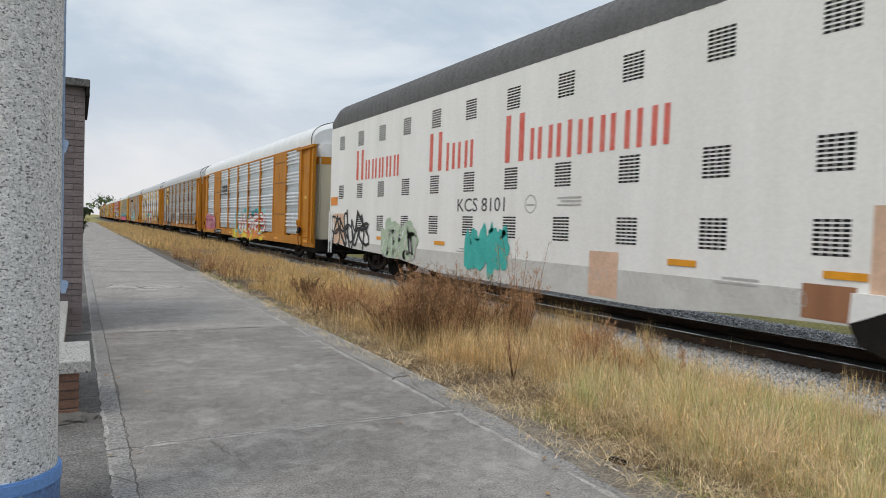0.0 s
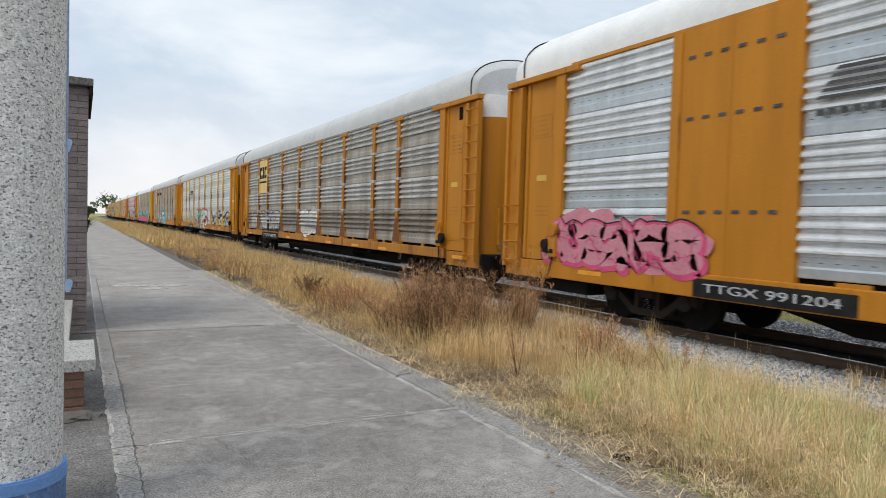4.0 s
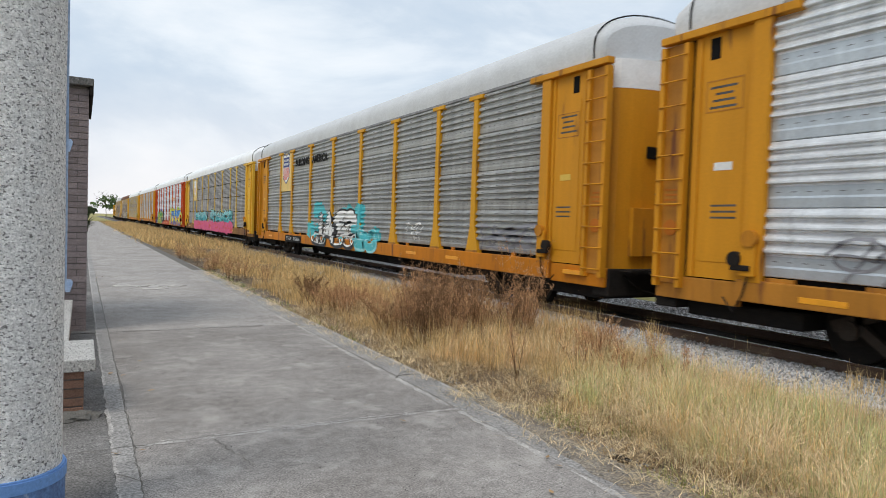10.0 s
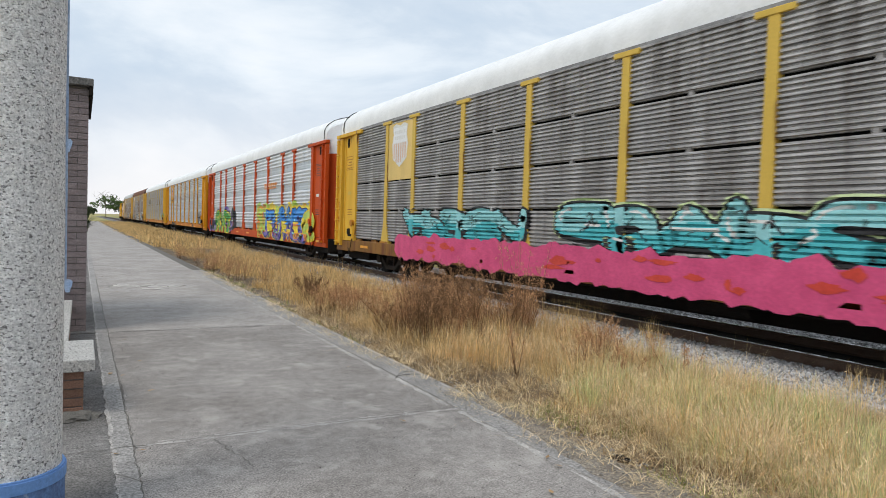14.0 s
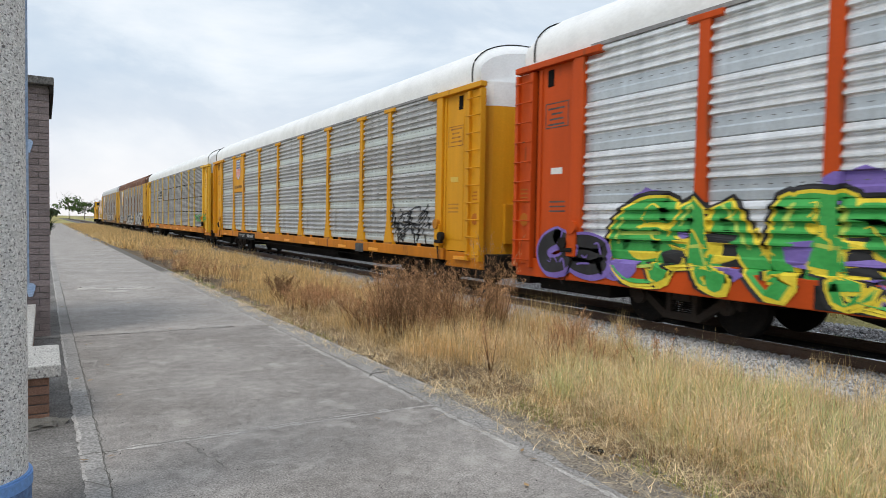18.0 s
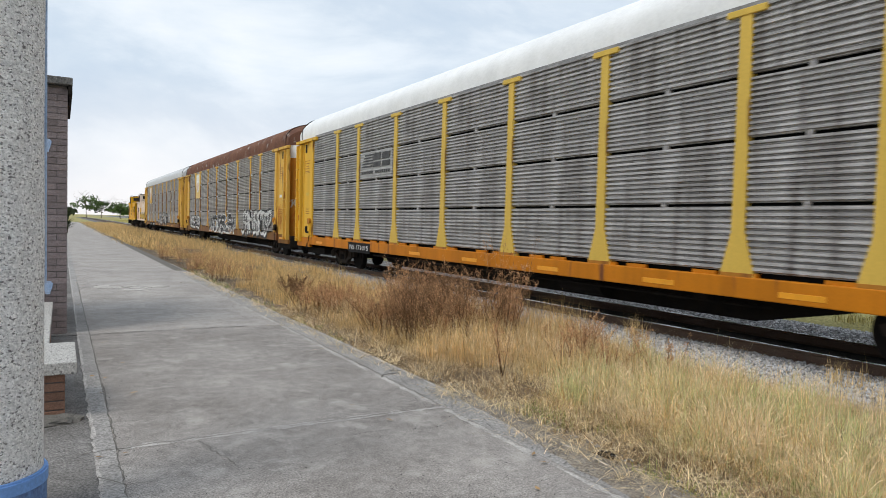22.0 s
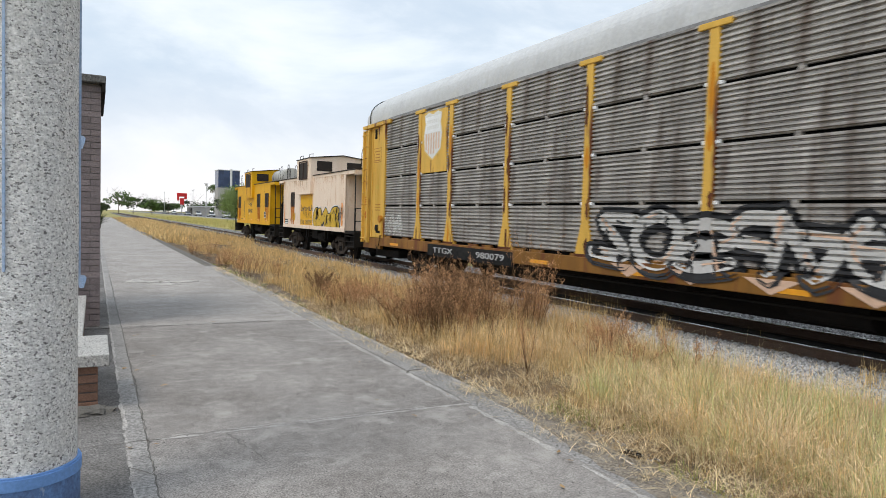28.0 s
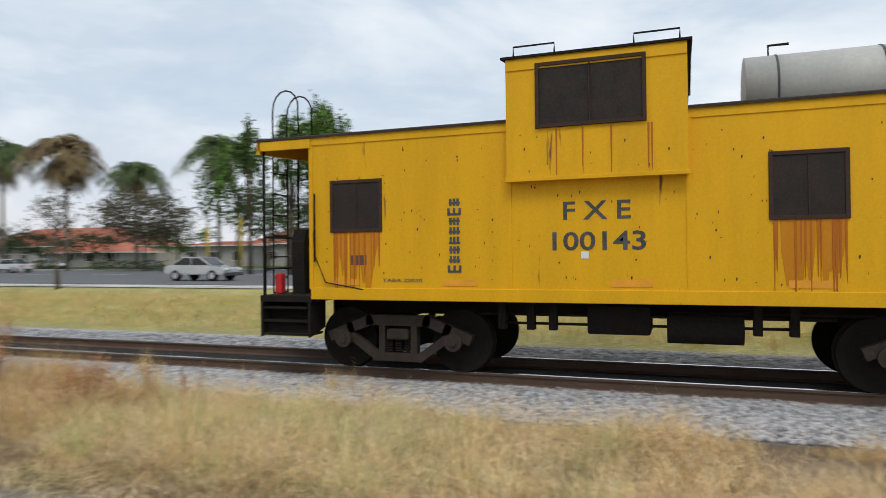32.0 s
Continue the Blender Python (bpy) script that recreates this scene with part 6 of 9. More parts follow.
def stencil(car, style, y0, y1, z0, z1, mat="charcoal"):
    """A slanted speed-line emblem with block shapes on the sheets."""
    x = -PANEL_X - style[2] - 0.012
    bm = bmesh.new()
    w, h = y1 - y0, z1 - z0
    for k in range(5):
        a = z0 + h * (0.38 + 0.125 * k)
        extrude(bm, [(y1 - 0.06 * k, a), (y1 - 0.38 * w - 0.05 * k, a), (y1 - 0.38 * w - 0.05 * k - 0.05, a + h * 0.065), (y1 - 0.06 * k - 0.05, a + h * 0.065)], 0, x - 0.004, x)
    for c in (0.42, 0.72):
        for lo, hi in ((0.36, 0.58), (0.66, 0.95)):
            extrude(bm, [(y1 - w * c, z0 + h * lo), (y1 - w * (c + 0.25), z0 + h * lo), (y1 - w * (c + 0.27), z0 + h * hi), (y1 - w * (c + 0.02), z0 + h * hi)], 0, x - 0.005, x)
    for k in range(14):
        if k != 6:
            box(bm, x - 0.004, x, y1 - w * (k + 0.8) / 14, y1 - w * k / 14 - 0.02, z0 + h * 0.08, z0 + h * 0.2)
    return part("painted_emblem", bm, mat, car, "faded black emblem of bars")

A, B, C = (4, 0.29, 0.07), (11, 0.0, 0.068), (5, 0.2, 0.06)
G = graffiti
CARS = []


# white full-width car at the head of what is seen
def white_car():
    L = 27.0
    car = thing("white_autorack_car", "large white enclosed rail car with faded red lettering", "rail car", pose(TRACK_X, -2.87, RAIL), group="autorack cars of the train")
    bm = bmesh.new()
    low = [(0.0, 0.98), (2.2, 0.80), (5.6, 0.72), (7.7, 0.62), (9.2, 0.57), (10.9, 0.45), (L - 8.6, 0.45), (L - 5.6, 0.72), (L - 2.2, 0.80), (L, 0.98)]
    extrude(bm, [(0.0, 5.13)] + low + [(L, 5.13)], 0, -HALF, -HALF + 0.12)
    body = part("side_wall", bm, "white_side", car, "white painted side wall")
    part("far_wall", cube(HALF - 0.12, HALF, 0, L, 0.98, 5.06), "white_side", car)
    part("interior_wall", cube(-HALF + 0.12, HALF - 0.12, 0.2, L - 0.2, 0.95, 5.0), "hollow", car)
    bm = bmesh.new()
    extrude(bm, [(0.0, 1.02)] + low + [(L, 1.02)], 0, -HALF - 0.006, -HALF - 0.001)
    part("dusty_band", bm, "white_low", body, "dusty grey lower band")
    vent = bmesh.new()
    for r in range(8):
        for q in range(4):
            box(vent, -HALF - 0.004, -HALF - 0.001, -0.245 + 0.125 * q, -0.138 + 0.125 * q, -0.235 + 0.062 * r, -0.20 + 0.062 * r)
    vent_me = mesh_of("vent", vent, M["black"])
    for k in range(15):
        y = 0.80 + 1.79 * k
        for z in (4.52, 2.77, 1.70):
            part("vent", None, "black", body, at=pose(0, y, z), data=vent_me)
    # faded red name: one block shape for each sign
    x0, x1 = -HALF - 0.0075, -HALF - 0.003

    def block(y, w, h, form):
        """Plain red shape of a sign's size, its strokes as bars."""
        bm = bmesh.new()
        t = 0.16 * h + 0.02
        z = 3.13
        for a, b, c, d in form:
            pa, pb = Vector((y - a * w, z + b * h)), Vector((y - c * w, z + d * h))
            dd = pb - pa
            nn = Vector((-dd.y, dd.x)).normalized() * t / 2
            ee = dd.normalized() * t * 0.3
            extrude(bm, [tuple(pa + nn - ee), tuple(pb + nn + ee), tuple(pb - nn + ee), tuple(pa - nn - ee)], 0, x0 - 0.001 * (len(bm.faces) % 3), x1)
        part("red_block", bm, "red", body, "faded red painted shape")

    # each sign is one plain upright block with a slit
    P_ = ((0.2, 0.05, 0.2, 0.95), (0.8, 0.05, 0.8, 0.95))
    Q_ = ((0.2, 0.05, 0.2, 0.95), (0.75, 0.05, 0.75, 0.95))
    I_ = ((0.5, 0, 0.5, 1),)
    for y, w, h, forms in ((24.45, 0.72, 0.98, (P_, Q_, P_, Q_, P_, Q_)), (19.1, 0.9, 1.0, (Q_, I_, P_, Q_)), (15.45, 0.86, 1.02, (P_, Q_, Q_, I_, P_, Q_, P_, Q_))):
        for i, f in enumerate(forms):
            if i == 0:
                block(y, w, h, f)
                y -= w + 0.12
            else:
                ww = 0.14 if f is I_ else 0.42 if h < 1.0 else 0.48
                block(y, ww, 0.62 * (1.0 if h < 1 else 1.05), f)
                y -= ww + 0.14
    lettering("KCS 8101", 0.46, Matrix.Translation((-HALF - 0.004, 16.33, 2.19)) @ SIDE, "charcoal", body, width=2.1)
    for y in (4.5, 7.75, 10.3, 15.7, 18.3, 20.4, 22.2):
        part("reflector", cube(-HALF - 0.016, -HALF - 0.007, y - 0.28, y + 0.28, 1.18, 1.28, bev=0.002), "reflector", body, "orange reflective strip")
    bm = bmesh.new()
    for k in range(20):
        a0, a1 = 0.314 * k, 0.314 * (k + 1)
        extrude(bm, [(14.35 + r_ * math.cos(a), 2.2 + r_ * math.sin(a)) for r_, a in ((0.17, a0), (0.20, a0), (0.20, a1), (0.17, a1))], 0, -HALF - 0.004, -HALF - 0.001)
    box(bm, -HALF - 0.004, -HALF - 0.001, 14.21, 14.49, 2.16, 2.2)
    part("round_mark", bm, "scratch_grey", body, "thin grey ring mark")
    for y, z, n in ((13.1, 2.16, 3), (20.3, 1.0, 3), (9.3, 0.98, 2), (6.0, 1.1, 3), (17.0, 1.05, 2)):
        bm = bmesh.new()
        for k in range(n):
            box(bm, -HALF - 0.011, -HALF - 0.0085, y - 0.36, y + 0.36 - 0.12 * (k % 2), z + 0.07 * k, z + 0.03 + 0.07 * k)
        tagged(part("stencil_bars", bm, "scratch_grey", body, "small grey data lines"), kind="stuff")
    # roof, ribbed
    bm = bmesh.new()
    cs = [(-1.60, 5.10), (-1.615, 5.45), (-1.50, 5.74), (-1.15, 5.98), (-0.6, 6.12), (0, 6.16), (0.6, 6.12), (1.15, 5.98), (1.50, 5.74), (1.615, 5.45), (1.60, 5.10)]
    cs = smooth(cs, 3)
    prev = None
    n = 84
    ys, bs = [0.0, 0.35], [0, 0]
    for k in range(n):
        y = 0.4 + (L - 0.8) * k / n
        ys += [y, y + 0.05, y + 0.17, y + 0.22]
        bs += [0, 0.03, 0.03, 0]
    ys += [L - 0.35, L]
    bs += [0, 0]
    for y, b in zip(ys, bs):
        e = 0.7 if min(y, L - y) < 0.1 else 1.0
        cur = [bm.verts.new((x * (1 + b / 1.6), y, 5.04 + (z - 5.04) * e + b)) for x, z in cs]
        if prev:
            for k in range(len(cs) - 1):
                bm.faces.new((prev[k], prev[k + 1], cur[k + 1], cur[k]))
        else:
            bm.faces.new(cur)
        prev = cur
    bm.faces.new(prev[::-1])
    part("roof", bm, "roof_dark", car, "dark grey ribbed roof")
    for y in (4.6, L - 3.2):
        wheelset_truck(car, y)
    bm = bmesh.new()
    extrude(bm, [(4.0, 1.04), (7.6, 1.04), (7.62, 0.66), (7.2, 0.85), (6.6, 0.88), (4.0, 0.88)], 0, -HALF - 0.12, -HALF)
    part("end_skirt", bm, "white_side", body, "white skirt over the truck")
    bm = bmesh.new()
    extrude(bm, [(4.0, 0.88), (6.6, 0.88), (7.2, 0.85), (7.62, 0.66), (7.5, 0.42), (7.2, 0.32), (6.6, 0.3), (4.0, 0.34)], 0, -HALF - 0.11, -HALF + 0.2)
    part("truck_cover", bm, "under", car, "black truck cover plate")
    part("underframe", cube(-0.5, 0.5, 0.2, L - 0.2, 0.62, 0.96), "under", car)
    bm = bmesh.new()
    for y in (L - 0.35, L - 0.08):
        box(bm, -HALF - 0.07, -HALF - 0.03, y - 0.02, y + 0.02, 0.55, 2.1)
    for k in range(4):
        tube(bm, [(-HALF - 0.05, L - 0.35, 0.75 + 0.4 * k), (-HALF - 0.05, L - 0.08, 0.75 + 0.4 * k)], 0.014, sides=5)
    part("ladder", bm, "white_side", car)
    for y0, y1, z0, z1, m in ((11.7, 12.45, 0.5, 1.32, "g_tan"), (7.0, 7.45, 1.0, 2.1, "g_tan"), (26.2, 26.9, 2.3, 2.6, "g_orange"), (25.4, 26.5, 0.9, 2.0, "g_tan"), (7.6, 8.3, 0.65, 1.1, "patch_brown")):
        part("repair_patch", cube(-HALF - 0.010, -HALF - 0.0065, y0, y1, z0, z1), m, body, "repainted patch")
    G(car, A, 23.2, 26.7, 0.85, 2.05, 5, "g_black", seed=4, w=0.09, flat_x=HALF + 0.012)
    wild(car, A, 19.85, 22.0, 0.62, 1.7, (6, 2, 4, 1, 3, 6), "g_sage", outline="white_low", shine="g_white", cloud=("g_sage",), seed=5, w=0.26, rim=0.03, glow=0.02, flat_x=HALF + 0.012, posts=())
    G(car, A, 15.2, 16.9, 0.6, 1.65, 5, "g_emerald", cloud="g_emerald", seed=6, w=0.3, flat_x=HALF + 0.012)
    for k in range(9):
        scribble(car, None, 8.2 + k * 0.95, 8.7 + k * 0.95, 0.78, 1.02, "scratch_grey", 30 + k, 0.010, 3, flat_x=HALF + 0.01)
    return car


CARS.append((white_car(), -2.87))


def add(i, *a, **k):
    car = autorack(i, *a, **k)
    CARS.append((car, 28.3 * i - 2.19))
    return car


c1 = add(1, "galv", A, "galv", "orange_brown", "orange_brown", "roof_white", label="autorack rail car with orange-brown plates and galvanised sheets", posts=(4.37, 6.45, 9.25, 12.0, 14.8, 17.58, 20.37, 22.42), plates=(1, 7), slim=True, door="cream", cap="roof_white")
wild(c1, A, 8.4, 14.8, 0.95, 2.1, (1, 6, 4, 1, 2, 7), "g_white", outline="g_red", cloud=("g_teal", "g_aqua"), shine="g_white", seed=11, w=0.21, rim=0.055, spread=(0.1, 0.5), posts=())
spray_band(c1, 8.5, 15.8, 0.86, 0.5, ["g_orange", "g_mustard", "g_yellow", "g_mustard", "g_lime"], 12, HALF + 0.024)
wild(c1, A, 22.0, 25.6, 0.95, 1.85, (1, 3, 2, 5, 6, 4, 2), "g_rose", outline="g_pink", halo="g_black", cloud=("g_rose",), seed=13, w=0.26, rim=0.04, glow=0.03, flat_x=HALF + 0.02, posts=())
stencil(c1, A, 17.9, 20.1, 3.15, 3.85)
board(c1, "TTGX 991204", 19.4, 21.9, 0.68, 0.96)
c2 = add(2, "galv_dirty", A, "galv_dirty", "orange_brown", "rusty_orange", "roof_grey", post="deep_orange", label="autorack rail car with brown-stained sheets and orange posts")
emblem(c2, "straw_yellow", kind="bars")
board(c2, "TTGX 980792", 18.4, 21.5, 0.66, 0.98)
wild(c2, A, 12.75, 14.75, 1.12, 1.95, (2, 4, 6, 1, 5), "g_grime", outline="g_white", halo="g_white", cloud=("g_white", "g_grime"), seed=21, w=0.34, rim=0.02, glow=0.05, posts=())
wild(c2, A, 18.4, 22.2, 1.12, 2.05, (1, 4, 2, 6, 3, 0, 5, 2), "g_grime", outline="g_black", seed=22, w=0.26, rim=0.05)
G(c2, A, 22.9, 24.4, 1.2, 1.95, 5, "g_white", seed=23, w=0.045)
G(c2, A, 22.9, 24.2, 1.2, 1.7, 3, "g_grime", seed=25, w=0.09)
G(c2, A, 15.2, 17.6, 1.15, 1.85, 3, "g_grey", seed=24, w=0.06)
c3 = add(3, "galv", A, "galv", "orange_yellow", "rusty_orange", "roof_grey", post="yellow", label="autorack rail car with bright galvanised sheets and graffiti")
stencil(c3, A, 18.3, 20.4, 3.2, 3.85)
board(c3, "TTGX 704520", 18.1, 20.6, 0.64, 0.98)
G(c3, A, 15.4, 20.4, 1.12, 2.05, 5, "g_black", seed=31, w=0.06)
wild(c3, A, 11.5, 16.7, 0.72, 2.2, (4, 3, 2, 5), ("g_pale", "g_teal", "g_pale", "g_white"), outline="g_black", halo="g_red", shine="g_white", seed=32, w=0.36, rim=0.05, glow=0.09, spikes=((16.7, 17.4, 1.4, 0.28, 1), (11.6, 10.4, 1.45, 0.36, 1)))
G(c3, A, 2.5, 9.2, 1.12, 2.15, 6, "g_black", seed=33, w=0.1)
G(c3, A, 21.6, 24.2, 1.15, 1.7, 5, "g_grey", seed=36, w=0.04)
for z, sd in ((2.9, 37), (1.3, 38)):
    G(c3, None, 0.16, 0.66, z, z + 0.9, 2, "g_black", seed=sd, w=0.05, flat_x=HALF + 0.004)
end_tag(c3, -1.35, -0.6, 2.9, 3.7, "g_black", 301, n=7)
end_tag(c3, -1.35, -0.6, 1.2, 2.2, "g_black", 302, w=0.045, n=7)
G(c2, None, 25.9, 26.5, 1.4, 1.8, 2, "g_black", seed=39, w=0.03, flat_x=HALF - 0.045)
c4 = add(4, "galv_grey", C, "galv_grey", "orange_yellow", "sill_orange", "roof_grey", post="amber", label="autorack rail car with dull grey sheets and yellow posts")
emblem(c4, "straw_yellow")
for word, mid, wd in (("BUILDING", 19.25, 2.0), ("AMERICA", 16.85, 1.95)):
    lettering(word, 0.42, Matrix.Translation((-PANEL_X - 0.068, mid, 4.16)) @ SIDE, "black", c4, width=wd, depth=0.006, bold=0.014)
wild(c4, C, 12.7, 17.4, 0.72, 2.15, (0, 1, 7, 2), "g_white", outline="g_black", cloud=("g_teal",), spread=(1.2, 0.6), seed=41, w=0.36, rim=0.07)
wild(c4, C, 10.8, 12.6, 0.72, 1.45, (2, 3), "g_teal", outline="g_aqua", cloud=("g_teal",), spread=(0.1, 0.3), seed=42, w=0.25, rim=0.03)
G(c4, C, 2.4, 4.7, 1.15, 1.75, 3, "g_grey", seed=43, w=0.08)
G(c4, C, 7.6, 8.6, 1.25, 1.75, 2, "g_white", seed=44, w=0.05)
board(c4, "TTGX   853866", 19.0, 21.5, 0.66, 0.96)
# amber end doors: the shading of the car's end is put into their paint
c5 = add(5, "galv_dark", B, "galv_dark", "yellow", "sill_tan", "roof_white", post="pale_yellow", door="amber", label="autorack rail car with dark grey slatted sheets and pink graffiti")
emblem(c5, "straw_yellow", faded=True)
wild(c5, B, 6.3, 14.2, 1.25, 2.2, (4, 3, 1, 4, 3, 2), "g_aqua", outline="g_black", fill2="g_teal", halo="g_pale", shine="g_white", seed=51, w=0.34, rim=0.05, glow=0.04, low=1.1, split=0.5)
wild(c5, B, 15.4, 21.4, 1.25, 2.1, (1, 4, 7, 2, 6), "g_aqua", outline="g_black", fill2="g_teal", seed=52, w=0.3, rim=0.05, low=1.1, split=0.5)
bm = bmesh.new()
bm.faces.layers.int.new("lay")
rq = random.Random(5)
for k in range(44):
    blob(bm, (5.9 + 0.36 * k, 1.0 + rq.uniform(-0.05, 0.05)), 0.45, rq.uniform(0.32, 0.40), 0, k % 3, rq, 0.12)
for v in bm.verts:
    v.co.x = -(HALF + 0.024 + 0.002 * max(f[bm.faces.layers.int["lay"]] for f in v.link_faces))
part("graffiti", bm, ["g_pink"], c5, "band of pink spray paint")
bm = bmesh.new()
bm.faces.layers.int.new("lay")
for k in range(26):
    y = 5.9 + rq.random() ** 1.6 * 14.5
    blob(bm, (y, rq.uniform(0.8, 1.25)), rq.uniform(0.06, 0.3), rq.uniform(0.03, 0.1), 0, k % 2, rq, 0.4)
for v in bm.verts:
    v.co.x = -(HALF + 0.034 + 0.002 * max(f[bm.faces.layers.int["lay"]] for f in v.link_faces))
tagged(part("overspray", bm, ["g_red"], c5, "darker red smears over the pink"), kind="stuff")
c6 = add(6, "galv", A, "galv", "red_orange", "red_orange", "roof_white", label="autorack rail car with red-orange ends and bright graffiti")
wild(c6, A, 2.6, 10.2, 0.7, 2.3, (2, 4, 0, 6, 1, 2, 7), "g_blue", outline="g_navy", halo="g_yellow", fill2="g_purple", shine="g_aqua", cloud=("g_yellow", "g_orange", "g_yellow", "g_lime"), spread=(0.5, 1.2), seed=61, w=0.32, rim=0.06, glow=0.08)
wild(c6, A, 1.9, 3.0, 0.8, 2.1, (2,), "g_lime", outline="g_yellow", cloud=("g_lime", "g_yellow"), seed=63, w=0.25, flat_x=HALF + 0.012)
wild(c6, A, 10.0, 11.7, 1.0, 2.45, (2, 3), "g_lime", outline="g_orange", cloud=("g_lime",), seed=64, w=0.26, rim=0.1)
wild(c6, A, 19.5, 24.4, 0.66, 2.2, (7, 1, 6, 4, 5), "g_green", outline="g_yellow", halo="g_black", shine="g_lime", cloud=("g_purple",), spread=(1.0, 0.9), seed=62, w=0.34, rim=0.05, glow=0.07)
wild(c6, A, 17.7, 19.0, 0.9, 2.1, (3,), "g_black", cloud=("g_black",), seed=66, w=0.1)
for y in (20.77, 22.68):
    bm = bmesh.new()
    extrude(bm, [(y - 0.28, 1.0), (y + 0.28, 1.0), (y + 0.26, 1.09), (y + 0.108, 1.66), (y + 0.102, 2.0), (y - 0.102, 1.93), (y - 0.108, 1.66), (y - 0.26, 1.09)], 0, -HALF - 0.013, -HALF + 0.005)
    part("graffiti", bm, "g_green" if y < 21 else "g_yellow", c6, "spray paint running over a post")
wild(c6, A, 24.7, 26.3, 0.75, 1.6, (3, 2), "g_black", outline="g_purple", seed=65, w=0.28, flat_x=HALF + 0.03, posts=())
bm = bmesh.new()
for k in range(6):
    extrude(bm, [(10.2 - 0.42 * k, 3.28), (9.88 - 0.42 * k, 3.28), (9.84 - 0.42 * k, 3.46), (10.16 - 0.42 * k, 3.46)], 0, -PANEL_X - 0.07, -PANEL_X - 0.062)
box(bm, -PANEL_X - 0.07, -PANEL_X - 0.062, 7.9, 10.2, 3.18, 3.23)
tagged(part("painted_bars", bm, "g_orange", c6, "slanted orange block shapes"), kind="stuff")
board(c6, "TTGX 704318", 18.6, 20.9, 0.66, 0.96)
c7 = add(7, "galv_blue", C, "galv_blue", "deep_yellow", "sill_orange", "roof_white", label="autorack rail car with bluish sheets and clean yellow posts")
e7 = emblem(c7, "deep_yellow", small=True)
lettering("BUILDING AMERICA", 0.2, Matrix.Translation((-PANEL_X - 0.078, 21.725, 3.22)) @ SIDE, "charcoal", e7, width=1.35)
board(c7, "TTGX    991137", 18.5, 21.5, 0.68, 0.98)
G(c7, C, 2.5, 4.7, 1.12, 2.1, 4, "g_black", seed=71, w=0.055)
part("spray_code", cube(-HALF - 0.026, -HALF - 0.021, 6.4, 7.0, 0.72, 0.98), "charcoal", c7)
c8 = add(8, "galv_dark", B, "galv_dark", "yellow", "sill_orange", "roof_white", post="pale_yellow", label="autorack rail car with dark slatted sheets and pale yellow posts")
part("painted_panel", cube(-PANEL_X - 0.06, -PANEL_X - 0.046, 18.25, 20.6, 3.05, 3.85), "galv_grey", c8, "pale grey emblem panel")
stencil(c8, (8, 0, 0.06), 18.35, 20.5, 3.1, 3.8)
board(c8, "NS 171015", 19.6, 21.4, 0.66, 0.98)
G(c8, B, 0.9, 4.2, 1.4, 1.95, 4, "g_green", seed=81, w=0.06, flat_x=HALF + 0.015)
c9 = add(9, "galv_rusty", B, "galv_rusty", "yellow_rusty", "sill_tan", "roof_rust", post="yellow_rusty", label="autorack rail car with rusty roof and white graffiti", cap="roof_white", door="orange_brown")
emblem(c9, "straw_yellow", faded=True)
wild(c9, B, 2.9, 8.2, 0.8, 2.1, (2, 4, 6, 1, 6, 7, 3, 0, 5, 2, 4), "g_white", outline="g_black", seed=91, w=0.16, rim=0.07)
wild(c9, B, 10.4, 17.0, 0.8, 1.9, (6, 0, 3, 1, 2, 2, 5, 4, 7, 6), "g_black", outline="g_white", shine="g_grey", seed=92, w=0.24, rim=0.045)
wild(c9, B, 20.8, 24.6, 0.85, 1.8, (1, 5, 4, 2, 6, 3, 7), "g_white", outline="g_black", seed=93, w=0.13, rim=0.06)
G(c9, None, 0.95, 1.7, 1.25, 2.3, 3, "rust_streak", seed=94, w=0.03, flat_x=HALF - 0.044)
end_tag(c9, -1.4, -0.8, 2.1, 2.65, "cream", 901, n=6)
end_tag(c9, -1.4, -0.6, 1.3, 1.9, "rust_streak", 902, n=6)
c10 = add(10, "galv_rusty", B, "galv_rusty", "yellow_rusty", "sill_tan", "roof_grey", post="yellow_rusty", label="last autorack rail car with rusty yellow posts and grey ribbed roof", roof_ribs=True, cap="roof_rust")
emblem(c10, "yellow_rusty", y0=20.9, y1=22.8, faded=True)
board(c10, "TTGX          980079", 17.6, 21.9, 0.66, 0.98)
wild(c10, B, 9.2, 14.9, 0.95, 1.95, (5, 3, 2, 4, 1, 7), "g_grime", outline="g_black", shine="g_tan", seed=101, w=0.2, rim=0.1)
G(c10, B, 6.8, 8.1, 1.25, 1.85, 3, "g_white", outline="g_grey", seed=102, w=0.1, rim=0.03)
G(c10, B, 23.9, 25.3, 1.15, 1.8, 6, "g_white", seed=103, w=0.05)
scribble(c10, B, 25.6, 26.4, 1.4, 3.6, "g_mustard", 104, 0.025, 3, flat_x=HALF - 0.04)
for y in (9.50, 12.33):
    bm = bmesh.new()
    extrude(bm, [(y - 0.28, 1.0), (y + 0.28, 1.0), (y + 0.26, 1.09), (y + 0.108, 1.66), (y + 0.1, 1.72), (y - 0.1, 1.69), (y - 0.108, 1.66), (y - 0.26, 1.09)], 0, -HALF - 0.013, -HALF + 0.005)
    part("graffiti", bm, "g_tan", c10, "spray paint running over a post")
for y0 in (9.3, 10.7, 12.1, 13.5):
    bm = bmesh.new()
    extrude(bm, [(y0, 0.98), (y0 + 0.9, 0.98), (y0 + 0.45, 0.76)], 0, -HALF - 0.03, -HALF - 0.021)
    part("graffiti", bm, "g_tan", c10, "dull tan sprayed wedge")


